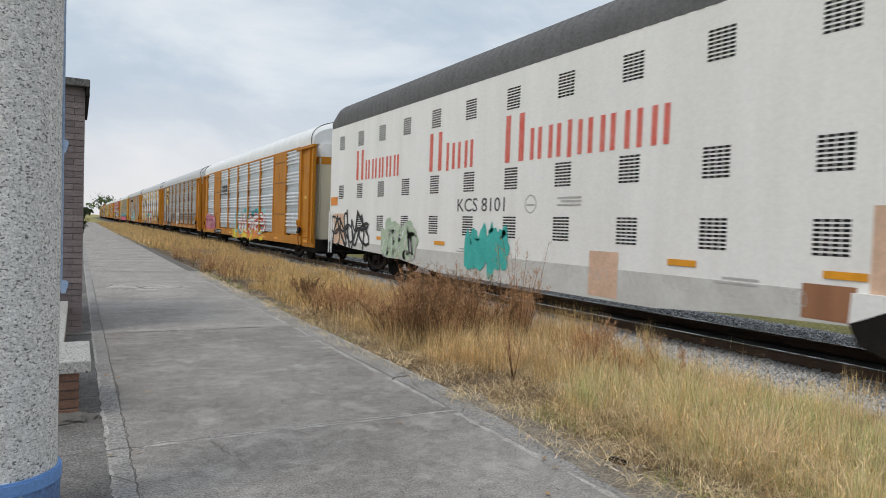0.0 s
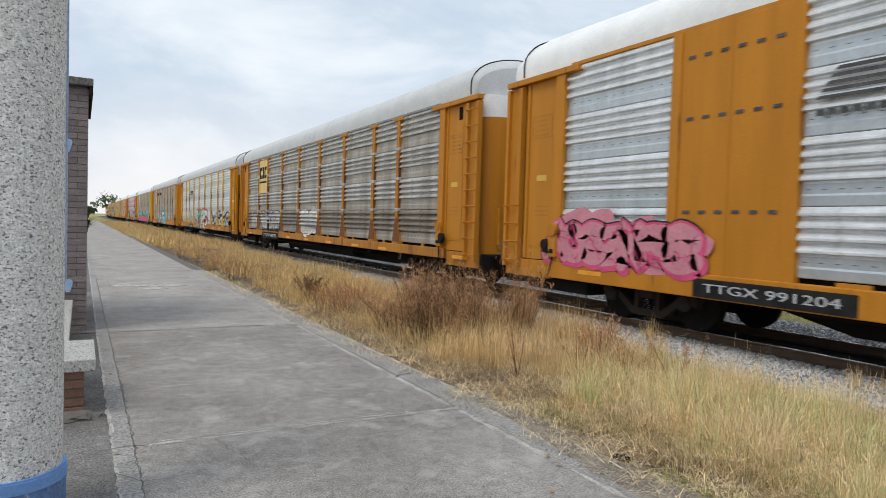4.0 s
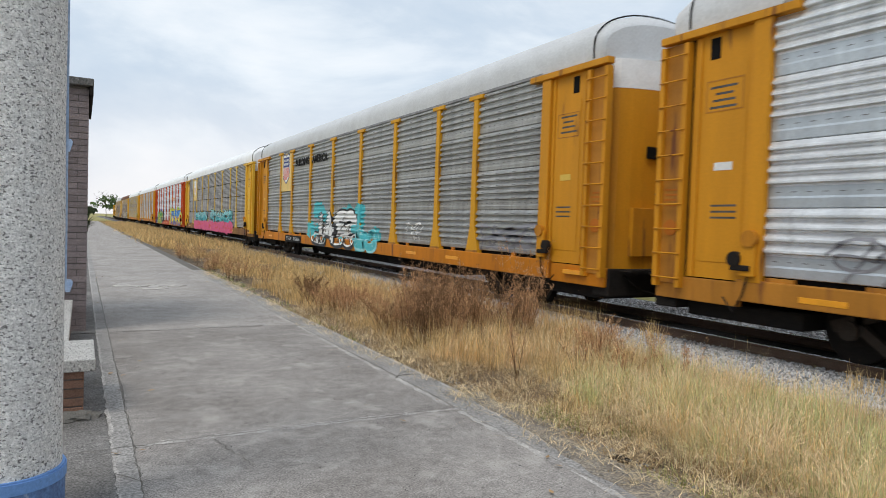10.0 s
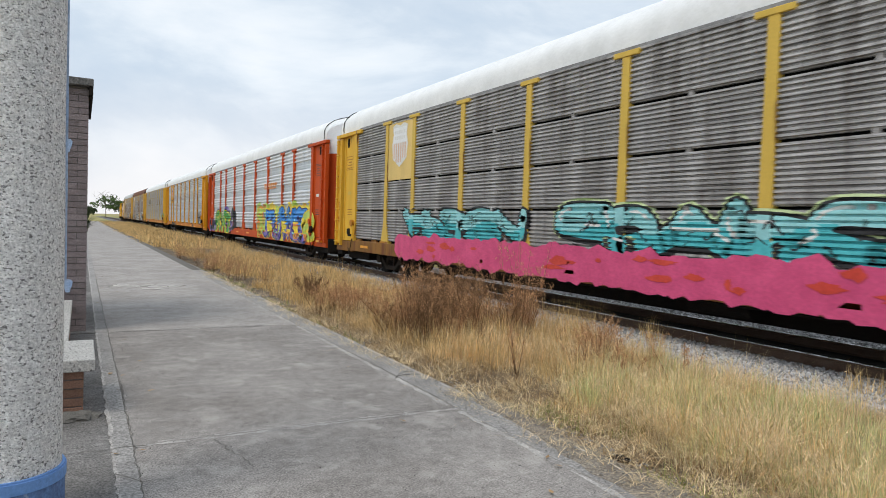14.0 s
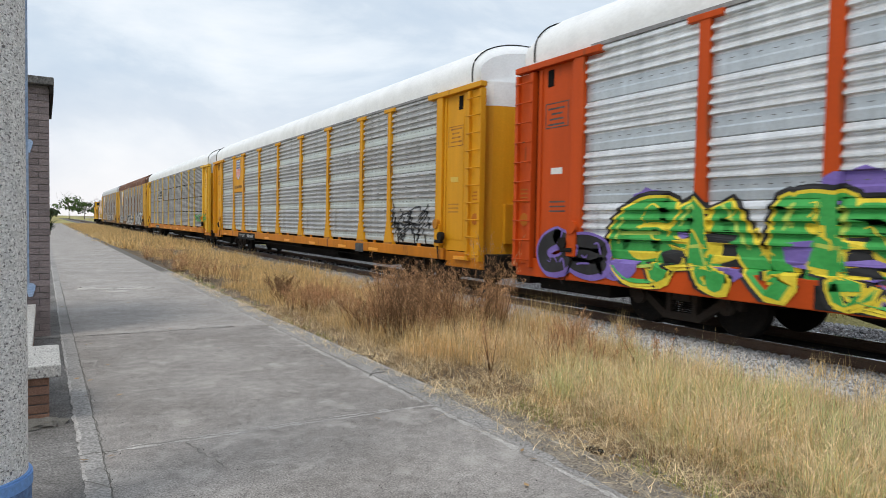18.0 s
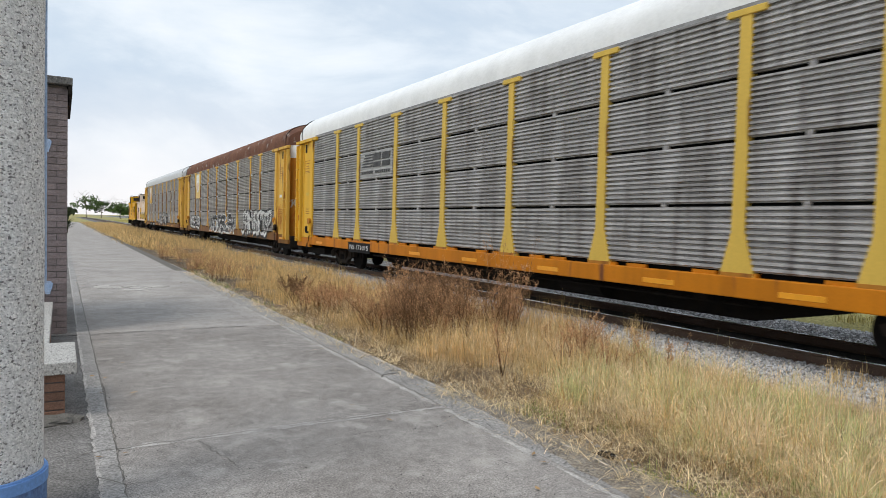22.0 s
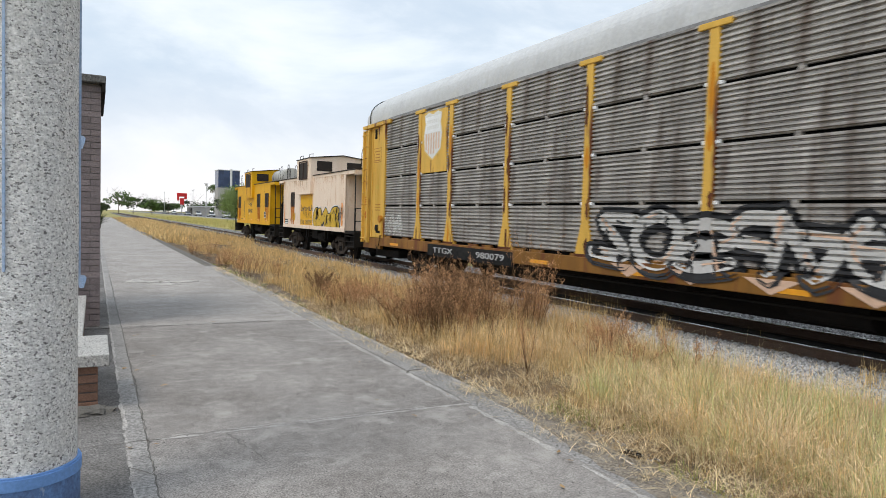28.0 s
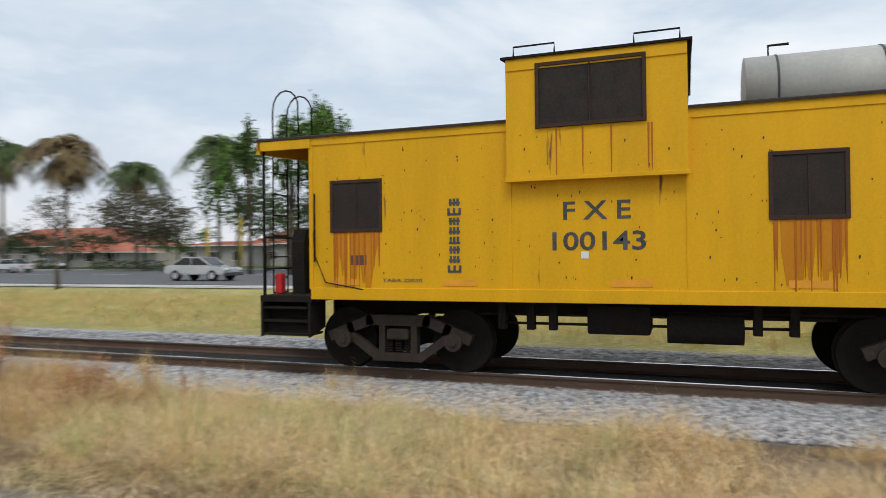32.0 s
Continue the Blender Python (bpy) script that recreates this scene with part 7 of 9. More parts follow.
# ---- cabooses ----
def caboose(s, col, roofcol, windows, number, patch, tank, label, bay, marks):
    B0, B1 = 0.0, 9.45
    H = 1.34
    car = thing("caboose", label, "caboose", pose(TRACK_X, s, RAIL), group="cabooses at the end of the train")
    bm = bmesh.new()
    zt = 3.43
    roofz = [(-H, zt), (-H + 0.05, zt + 0.02), (-0.8, zt + 0.07), (0, zt + 0.10), (0.8, zt + 0.07), (H - 0.05, zt + 0.02), (H, zt)]
    extrude(bm, [(-H, 1.12), (H, 1.12), (H, zt)] + roofz[::-1][1:-1] + [(-H, zt)], 1, B0, B1)
    body = part("body", bm, col, car, "painted steel body")
    # openings are shown by framed, recessed dark screens
    bm = bmesh.new()
    box(bm, -H - 0.025, -H + 0.02, B0, B1, 1.05, 1.22, bev=0.006)
    box(bm, -H - 0.014, -H + 0.02, B0, B1, zt - 0.12, zt + 0.0, bev=0.004)
    part("belt_rail", bm, col, body)
    for y in (B0, (bay[0] - 0.0), bay[1], B1):
        part("seam", cube(-H - 0.012, -H + 0.01, y - 0.03, y + 0.03, 1.2, zt - 0.1), col, body)
    bm = bmesh.new()
    ex = [(-H - 0.04, zt + 0.005)] + [(x * 1.03, z + 0.022) for x, z in roofz] + [(H + 0.04, zt + 0.005)]
    extrude(bm, ex + [(x, z - 0.016) for x, z in ex[::-1]], 1, B0 - 1.12, B1 + 0.92)
    roof = part("roof", bm, "frame_brown", car, "thin rusty roof sheet")
    # windows
    for y0, y1, z0, z1 in windows:
        w = part("window", cube(-H - 0.008, -H + 0.03, y0, y1, z0, z1), "glass_dark", body, "dark screened window")
        bm = bmesh.new()
        for a in ((y0 - 0.028, y0 + 0.02, z0 - 0.028, z1 + 0.028), (y1 - 0.02, y1 + 0.028, z0 - 0.028, z1 + 0.028), (y0 + 0.02, y1 - 0.02, z0 - 0.028, z0 + 0.02), (y0 + 0.02, y1 - 0.02, z1 - 0.02, z1 + 0.028), ((y0 + y1) / 2 - 0.007, (y0 + y1) / 2 + 0.007, z0 + 0.02, z1 - 0.02)):
            box(bm, -H - 0.022, -H + 0.01, *a, bev=0.003)
        part("window_frame", bm, "window_brown", w, "rusty dark window frame")
    # bay cupola
    b0, b1 = bay
    bx = H + 0.14
    bm = bmesh.new()
    zb, ztb = 2.64, 4.22
    prof_ = [(-bx, zb), (-bx + 0.0, ztb), (0, ztb + 0.16), (bx, ztb), (bx, zb), (H - 0.05, zb - 0.0), (-H + 0.05, zb)]
    extrude(bm, prof_, 1, b0, b1)
    cup = part("cupola", bm, col, car, "raised bay cupola")
    bm = bmesh.new()
    extrude(bm, [(-bx - 0.04, ztb - 0.008), (-bx - 0.04, ztb + 0.024), (0, ztb + 0.2), (bx + 0.04, ztb + 0.024), (bx + 0.04, ztb - 0.008), (0, ztb + 0.165)], 1, b0 - 0.06, b1 + 0.06)
    part("cupola_roof", bm, "under", cup, "dark cupola roof")
    part("cupola_trim", cube(-bx - 0.015, -bx + 0.01, b0, b1, ztb - 0.16, ztb - 0.02, bev=0.004), col, cup)
    part("cupola_sill", cube(-bx - 0.02, -bx + 0.02, b0 - 0.02, b1 + 0.02, zb - 0.02, zb + 0.03, bev=0.004), col, cup)
    y0, y1, z0, z1 = b0 + 0.5, b1 - 0.42, 3.32, 4.10
    w = part("window", cube(-bx - 0.008, -bx + 0.03, y0, y1, z0, z1), "glass_dark", cup, "dark cupola window")
    bm = bmesh.new()
    for a in ((y0 - 0.028, y0 + 0.02, z0 - 0.028, z1 + 0.028), (y1 - 0.02, y1 + 0.028, z0 - 0.028, z1 + 0.028), (y0 + 0.02, y1 - 0.02, z0 - 0.028, z0 + 0.02), (y0 + 0.02, y1 - 0.02, z1 - 0.02, z1 + 0.028), ((y0 + y1) / 2 - 0.007, (y0 + y1) / 2 + 0.007, z0 + 0.02, z1 - 0.02)):
        box(bm, -bx - 0.035, -bx + 0.01, *a, bev=0.004)
    part("window_frame", bm, "window_brown", w, "rusty dark window frame")
    for xx in (-0.85, 0.55):
        part("front_window", cube(xx - 0.35, xx + 0.35, b0 - 0.012, b0 + 0.02, 3.66, 4.10), "glass_dark", cup, "dark front cupola window")
    bm = bmesh.new()
    for ya, yb in ((b0 + 0.08, b0 + 0.62), (b1 - 0.62, b1 - 0.08)):
        zz = ztb + 0.17
        tube(bm, [(-bx + 0.12, ya, zz - 0.1), (-bx + 0.12, ya, zz + 0.02), (-bx + 0.12, yb, zz + 0.02), (-bx + 0.12, yb, zz - 0.1)], 0.013, sides=5)
    part("grab_rail", bm, "black", cup)
    # porches
    for end in (0, 1):
        def Y(y):
            return B1 + y if end else B0 - y
        ext = 0.9 if end else 1.1
        fl = part("porch_floor", cube(-H, H, *sorted((Y(0), Y(ext))), 1.0, 1.1, bev=0.01), "under", car)
        for sx in (-1, 1):
            for k in range(3):
                part("step_tread", cube(*sorted((sx * (H + 0.0), sx * (H - 0.42))), *sorted((Y(0.06 + 0.02 * k), Y(ext - 0.06))), 0.5 + 0.2 * k, 0.535 + 0.2 * k), "under", fl, "black step tread")
                part("step_riser", cube(*sorted((sx * (H - 0.1 - 0.1 * k), sx * (H - 0.13 - 0.1 * k))), *sorted((Y(0.06), Y(ext - 0.06))), 0.535 + 0.2 * k, 0.7 + 0.2 * k), "under", fl)
            for q in (0.05, ext - 0.03):
                bm = bmesh.new()
                extrude(bm, [(sx * H, 0.48), (sx * H, 1.0), (sx * (H - 0.45), 1.0), (sx * (H - 0.45), 0.6)], 1, *sorted((Y(q - 0.02), Y(q + 0.02))))
                part("step_side", bm, "under", fl)
        bm = bmesh.new()
        extrude(bm, [(-H - 0.03, zt - 0.2), (-H - 0.03, zt - 0.01), (0, zt + 0.10), (H + 0.03, zt - 0.01), (H + 0.03, zt - 0.2), (0, zt - 0.12)], 1, *sorted((Y(ext + 0.02), Y(ext - 0.03))))
        part("porch_fascia", bm, col, roof)
        for sx in (-1, 1):
            part("porch_eave", cube(*sorted((sx * (H + 0.03), sx * (H - 0.02))), *sorted((Y(0), Y(ext))), zt - 0.15, zt - 0.015), col, roof)
        for xx in (-H + 0.05, -0.35, 0.35, H - 0.05):
            bm = bmesh.new()
            tube(bm, [(xx, Y(ext - 0.06), 1.1), (xx, Y(ext - 0.06), 2.0 if abs(xx) > 1 else 3.28)], 0.02, sides=6)
            part("railing_post", bm, "black", fl)
        for z in (1.5, 1.98):
            bm = bmesh.new()
            tube(bm, [(-H + 0.05, Y(ext - 0.06), z), (H - 0.05, Y(ext - 0.06), z)], 0.018, sides=6)
            part("railing_bar", bm, "black", fl)
        bm = bmesh.new()
        tube(bm, [(-H + 0.03, Y(ext - 0.06), 1.1), (-H + 0.03, Y(ext - 0.06), 3.28)], 0.022, sides=6)
        part("corner_post", bm, "black", fl, "black porch post")
        ladder = part("ladder", cube(-0.95, -0.55, *sorted((Y(ext + 0.0), Y(ext + 0.03))), 1.1, 1.13), "black", fl, "roof ladder with curved grab rails")
        for xx in (-0.95, -0.55):
            bm = bmesh.new()
            q = Y(ext + 0.02)
            r_ = Y(ext - 0.45)
            tube(bm, [(xx, q, 1.1), (xx, q, 3.95)] + [(xx, (q + r_) / 2 + (q - r_) / 2 * math.cos(0.4 * k), 3.98 + 0.3 * math.sin(0.4 * k)) for k in range(1, 8)] + [(xx, r_, 3.6)], 0.013, sides=6)
            part("ladder_rail", bm, "black", ladder)
        for k in range(7):
            bm = bmesh.new()
            tube(bm, [(-0.95, Y(ext + 0.02), 1.35 + 0.33 * k), (-0.55, Y(ext + 0.02), 1.35 + 0.33 * k)], 0.012, sides=5)
            part("rung", bm, "black", ladder)
        part("roof_walk", cube(-0.55, 0.35, *sorted((Y(0.3), Y(ext + 0.02))), zt + 0.13, zt + 0.17), roofcol if roofcol != "black" else "under", roof)
        # doorway is a black panel; its inner shade is in the colour
        d = part("end_door", cube(-0.38, 0.38, *sorted((Y(0.008), Y(-0.03))), 1.12, 3.05), "hollow", body, "black panel for the shaded open end door")
        part("end_window", cube(0.62, 1.12, *sorted((Y(0.01), Y(-0.02))), 2.1, 2.8), "glass_dark", body)
        bm = bmesh.new()
        tube(bm, [(-H + 0.1, Y(0.05), 1.6), (-H + 0.1, Y(0.09), 2.05), (-H + 0.55, Y(0.09), 2.05)], 0.016, sides=5)
        part("grab_rail", bm, col if not end else "black", fl)
        bm = bmesh.new()
        tube(bm, [(-H - 0.05, Y(-0.08), 1.6), (-H - 0.05, Y(-0.08), 2.6)], 0.014, sides=5)
        part("grab_rail", bm, col if not end else "black", fl)
        bm = bmesh.new()
        box(bm, -0.2, 0.2, *sorted((Y(ext - 0.1), Y(ext + 0.55))), 0.72, 1.0, bev=0.03)
        tube(bm, [(-0.5, Y(ext), 0.9), (-0.5, Y(ext + 0.15), 0.5), (-0.4, Y(ext + 0.35), 0.4), (-0.3, Y(ext + 0.5), 0.5)], 0.025, sides=6)
        part("coupler", bm, "under", fl, "dark knuckle coupler")
        bm = bmesh.new()
        extrude(bm, [(-0.88, 1.08), (-0.56, 1.08), (-0.62, 1.7), (-0.55, 1.95), (-0.64, 2.12), (-0.82, 2.1), (-0.9, 1.9)], 1, *sorted((Y(ext - 0.28), Y(ext - 0.5))))
        part("brake_stand", bm, "under", fl, "dark hand brake stand")
        if not end:
            bm = bmesh.new()
            disc(bm, (-0.75, 2.15), 0.26, 1, *sorted((Y(ext - 0.02), Y(ext - 0.06))), sides=18)
            part("brake_wheel", bm, "under", fl, "hand brake wheel")
    if tank:
        part("marker_lamp", cube(-0.95, -0.82, B1 + 0.78, B1 + 0.9, 1.1, 1.42, bev=0.02), "sign_red", car, "red marker lamp")
    wheelset_truck(car, 1.24, True)
    wheelset_truck(car, 8.2, True)
    bm = bmesh.new()
    box(bm, -0.4, 0.4, B0, B1, 0.8, 1.06)
    box(bm, -1.0, -0.3, 4.7, 5.5, 0.62, 1.0, bev=0.03)
    disc(bm, (-0.85, 0.72), 0.2, 1, 3.6, 4.5, sides=14)
    for z, ya, yb in ((0.86, 2.6, 7.0), (0.74, 3.0, 6.6), (0.92, 2.2, 4.0)):
        tube(bm, [(-0.95, ya, z), (-0.95, yb, z)], 0.02, sides=5)
    for y in (3.0, 3.4, 5.9, 6.2, 6.6):
        box(bm, -1.05, -0.9, y, y + 0.1, 0.66, 1.04)
    part("underframe", bm, "under", car)
    if tank:
        bm = bmesh.new()
        disc(bm, (0.0, 3.85), 0.46, 1, 0.5, 3.5, sides=28)
        for f in bm.faces:
            f.smooth = len(f.verts) == 4
        t_ = part("roof_tank", bm, "tank", car, "pale grey water tank on the roof")
        for y in (0.7, 1.9, 3.1):
            bm = bmesh.new()
            disc(bm, (0.0, 3.85), 0.467, 1, y, y + 0.03, sides=28)
            part("tank_band", bm, "charcoal", t_)
        bm = bmesh.new()
        tube(bm, [(-0.1, 3.2, 4.2), (-0.1, 3.2, 4.43), (-0.1, 2.95, 4.43)], 0.02, sides=5)
        part("tank_pipe", bm, "under", t_)
    # rust under windows, small marks
    for y0, y1, z0, z1 in windows:
        r = random.Random(int(y0 * 100))
        for n_, mt, wmax, xx in ((9, "rust_wash", 0.22, 0.0035), (18, "rust_streak", 0.03, 0.0075)):
            bm = bmesh.new()
            for k in range(n_):
                wd = r.uniform(0.25, 1.0) * wmax
                y = r.uniform(y0, y1 - wd)
                zz = max(1.13, z0 - r.uniform(0.45, 1.0))
                extrude(bm, [(y, z0 - 0.028), (y + wd, z0 - 0.028), (y + wd * 0.97, (z0 + zz) / 2), (y + wd * 0.7, zz), (y + wd * 0.4, zz + 0.03), (y + wd * 0.05, (z0 + zz) / 2 + 0.05)], 0, -H - xx - 0.0003 * k, -H - 0.001)
            tagged(part("rust_streak", bm, mt, body, "orange rust runs"), kind="stuff")
    marks(car, body, H)
    return car


def speckle(parent, x, y0, y1, z0, z1, n, seed, mat="frame_brown"):
    """Small chips and rust runs in the paint."""
    r = random.Random(seed)
    bm = bmesh.new()
    for k in range(n):
        y, z = r.uniform(y0, y1), r.uniform(z0, z1)
        a, b = r.uniform(0.003, 0.011), r.uniform(0.006, 0.035)
        extrude(bm, [(y - a, z), (y, z + b * 0.5), (y + a, z), (y + a * 0.5, z - b), (y - a * 0.4, z - b * 0.8)], 0, x - 0.003, x - 0.001)
    return tagged(part("paint_chips", bm, mat, parent, "rust spots in the paint"), kind="stuff")


def marks_yellow(car, body, H):
    x = -H - 0.003
    lettering("F X E", 0.33, Matrix.Translation((x, 5.33, 2.22)) @ SIDE, "charcoal", body, width=0.84, bold=0.005)
    lettering("100143", 0.33, Matrix.Translation((x, 5.33, 1.83)) @ SIDE, "charcoal", body, width=1.16, bold=0.005)
    bm = bmesh.new()
    for k, h in enumerate((0.2, 0.13, 0.13, 0.13, 0.13, 0.13, 0.2, 0.13)):
        z = 1.44 + 0.13 * k
        for q in range(3):
            box(bm, x - 0.003, x, 7.22 - h * 0.4 * (q - 1) - 0.015, 7.22 - h * 0.4 * (q - 1) + 0.02, z, z + 0.1)
        box(bm, x - 0.0034, x, 7.14, 7.3, z + 0.02 * (k % 3), z + 0.03 + 0.02 * (k % 3))
    tagged(part("painted_bars", bm, "charcoal", body, "column of dark painted bars"), kind="stuff")
    for y in (8.9, 7.15, 4.9, 1.0, 2.9):
        part("reflector", cube(x - 0.004, x, y - 0.25, y + 0.25, 1.26, 1.35), "reflector", body, "orange reflective strip")
    part("data_plate", cube(x - 0.004, x, 1.03, 1.47, 1.46, 1.80), "white", body, "white data plate")
    bm = bmesh.new()
    for k in range(2):
        box(bm, x - 0.007, x - 0.004, 1.07, 1.43, 1.49 + 0.16 * k, 1.63 + 0.14 * k)
    part("data_plate_field", bm, "charcoal", body)
    part("paper_label", cube(x - 0.004, x, 5.42, 5.52, 1.62, 1.71), "white", body)
    part("small_plate", cube(x - 0.004, x, 8.55, 8.8, 1.55, 1.69), "roof_rust", body, "small brown plate")
    lettering("TARA 22020", 0.07, Matrix.Translation((x, 8.0, 1.33)) @ SIDE, "charcoal", body, width=0.6)
    bm = bmesh.new()
    tube(bm, [(x - 0.02, 9.4, 2.05), (x - 0.03, 9.38, 1.7), (x - 0.03, 9.2, 1.3), (x - 0.02, 8.6, 1.2)], 0.009, sides=5)
    part("cable", bm, "black", body)
    speckle(body, -H, 0.1, 4.2, 1.3, 3.2, 90, 1)
    speckle(body, -H, 6.6, 9.3, 1.3, 3.2, 60, 2)
    speckle(body, -H, 4.3, 6.4, 1.3, 2.6, 25, 3)
    speckle(body, -H - 0.14, 4.3, 6.4, 2.7, 3.3, 12, 4)
    bm = bmesh.new()
    r = random.Random(9)
    for y in (4.62, 4.66, 5.1, 5.45, 5.78):
        extrude(bm, [(y, 3.27), (y + 0.025, 3.27), (y + 0.02, 2.68 + r.uniform(0, 0.15)), (y + 0.008, 2.68)], 0, -H - 0.145, -H - 0.1415)
    tagged(part("rust_streak", bm, "rust_streak", body), kind="stuff")


def marks_pink(car, body, H):
    x = -H - 0.003
    part("yellow_field", cube(x - 0.002, x + 0.001, 4.32, 6.32, 1.1, 2.6), "caboose_yellow", body, "yellow painted field")
    bm = bmesh.new()
    for k in range(8):
        z = 1.86
        y = 6.2 - 0.235 * k
        box(bm, x - 0.006, x - 0.002, y - 0.05, y, z, z + (0.28 if k in (0, 7) else 0.2))
        box(bm, x - 0.0065, x - 0.002, y - 0.17, y - 0.05, z + 0.08 * (k % 3), z + 0.05 + 0.08 * (k % 3))
        if k % 2:
            box(bm, x - 0.006, x - 0.002, y - 0.19, y - 0.15, z, z + 0.2)
    tagged(part("painted_bars", bm, "charcoal", body, "row of dark painted bars"), kind="stuff")
    lettering("FXE 100093", 0.3, Matrix.Translation((x - 0.003, 5.27, 1.34)) @ SIDE, "charcoal", body, width=1.95)
    wild(car, A, 0.95, 4.1, 1.1, 2.02, (3, 6, 1, 7), "g_mustard", outline="g_black", halo="g_white", seed=111, w=0.34, rim=0.05, glow=0.04, flat_x=H + 0.006, low=1.07)
    G(car, A, 0.3, 0.95, 1.5, 2.1, 2, "g_black", seed=112, w=0.04, flat_x=H + 0.01)
    part("repair_patch", cube(x - 0.004, x, 7.2, 7.75, 1.42, 1.75), "g_mustard", body, "mustard patch")
    r = random.Random(12)
    for (ya, yb, ztop, n_, xx) in ((0.1, 4.2, 3.32, 26, 0.0), (6.6, 9.3, 3.32, 16, 0.0), (4.4, 6.4, 3.25, 9, 0.14), (4.4, 6.4, 4.05, 8, 0.14), (0.1, 9.3, 1.5, 30, 0.0)):
        bm = bmesh.new()
        for k in range(n_):
            y, wd, ln = r.uniform(ya, yb), r.uniform(0.01, 0.07), r.uniform(0.06, 0.42)
            extrude(bm, [(y, ztop), (y + wd, ztop), (y + wd * 0.8, ztop - ln * 0.5), (y + wd * 0.5, ztop - ln), (y + wd * 0.1, ztop - ln * 0.4)], 0, -H - xx - 0.004 - 0.0002 * k, -H - xx - 0.001)
        tagged(part("rust_streak", bm, "pink_rust", body, "brown rust runs from seams"), kind="stuff")
    part("repair_patch", cube(x - 0.004, x, 0.28, 0.42, 1.3, 2.2), "g_orange", body)
    plate = part("data_plate", cube(x - 0.004, x, 8.55, 9.15, 1.2, 1.46), "charcoal", body)
    for z in (1.24, 1.34):
        part("plate_bar", cube(x - 0.007, x - 0.004, 8.6, 9.1, z, z + 0.055), "white", plate, "pale bar")
    part("repair_strip", cube(x - 0.006, x, 9.18, 9.28, 1.24, 2.2), "g_orange", body, "orange brown strip")
    for k in range(3):
        scribble(car, None, 4.45 + 0.42 * k, 4.95 + 0.42 * k, 1.55, 1.85, "frame_brown", 120 + k, 0.022, 2, flat_x=H + 0.004)
    speckle(body, -H, 0.1, 9.3, 1.2, 3.2, 130, 5, "rust_streak")
    speckle(body, -H - 0.14, 4.4, 6.4, 2.7, 4.2, 30, 6, "rust_streak")


pink = caboose(310.65, "caboose_pink", "caboose_pink", ((7.40, 8.0, 2.1, 2.74),), "", True, False, "old pale pink caboose with yellow field and graffiti", (4.3, 6.5), marks_pink)
CARS.append((pink, 310.65))
yellow_caboose = caboose(323.1, "caboose_yellow", "caboose_yellow", ((0.45, 1.24, 2.08, 2.82), (2.55, 3.32, 2.08, 2.82), (8.33, 9.1, 2.05, 2.75)), "", False, True, "yellow caboose with dark screened windows and roof tank", (4.22, 6.45), marks_yellow)
CARS.append((yellow_caboose, 323.1))


# ---- beyond the track: road, trees, houses, vehicles ----
# road level is raised to fit the camera's view
ROAD = 0.2
noise_grid("roadside", 25.6, 31.5, -700, 800, 6, 120, ROAD - 0.02, 0.03, ["dust"], "pale dusty shoulder along the road", "ground", 0.4)
bm = bmesh.new()
extrude(bm, [(24.2, GROUND - 0.05), (25.7, ROAD - 0.04), (64, ROAD - 0.04), (400, ROAD - 0.02), (402, GROUND - 0.1)], 1, -700, 800)
single("embankment", bm, "verge", "low grassy embankment under the road, raised to fit the view", "ground", kind="structure")
tagged(new("road", mesh_of("road", cube(28.2, 60, -700, 800, ROAD - 0.1, ROAD + 0.012), M["asphalt"])), "wide grey asphalt avenue", "road", kind="structure")
for x in (44.0,):
    bm = bmesh.new()
    for k in range(60):
        box(bm, x - 0.06, x + 0.06, -20 + 8 * k, -16 + 8 * k, ROAD + 0.012, ROAD + 0.016)
    tagged(new("lane_line", mesh_of("lane_line", bm, M["white"])), "worn white lane dashes on asphalt", "road marking", kind="structure")
tagged(new("far_kerb", mesh_of("far_kerb", cube(60, 60.35, -700, 800, ROAD - 0.1, ROAD + 0.16, bev=0.02), M["light_concrete"])), "pale concrete kerb of the avenue", "kerb", kind="structure")
noise_grid("lawn", 60.35, 90, -700, 800, 8, 60, ROAD + 0.12, 0.05, ["hedge"], "green lawn strip beside the avenue", "lawn", 0.3)


def leaves(n, centre, radii, size, seed, hollow=0.55, squash=1.0):
    """Random small leaf quads in clumps round a crown."""
    rg = np.random.RandomState(seed)
    k = max(6, n // 45)
    d = rg.normal(size=(k, 3))
    d /= np.linalg.norm(d, axis=1, keepdims=True)
    c = d * rg.uniform(hollow, 1.0, (k, 1)) ** 0.6 * np.array(radii) * np.array([1, 1, squash])
    own = rg.randint(0, k, n)
    p = c[own] + rg.normal(size=(n, 3)) * np.array(radii) * 0.17 + np.array(centre)
    a, b = rg.normal(size=(n, 3)), rg.normal(size=(n, 3))
    a /= np.linalg.norm(a, axis=1, keepdims=True)
    b -= (a * b).sum(1, keepdims=True) * a
    b /= np.linalg.norm(b, axis=1, keepdims=True)
    s = size * rg.uniform(0.5, 1.3, (n, 1))
    v = np.stack([p + a * s, p + b * s * 0.55, p - a * s, p - b * s * 0.55], 1).reshape(-1, 3)
    return v, np.arange(4 * n).reshape(n, 4)


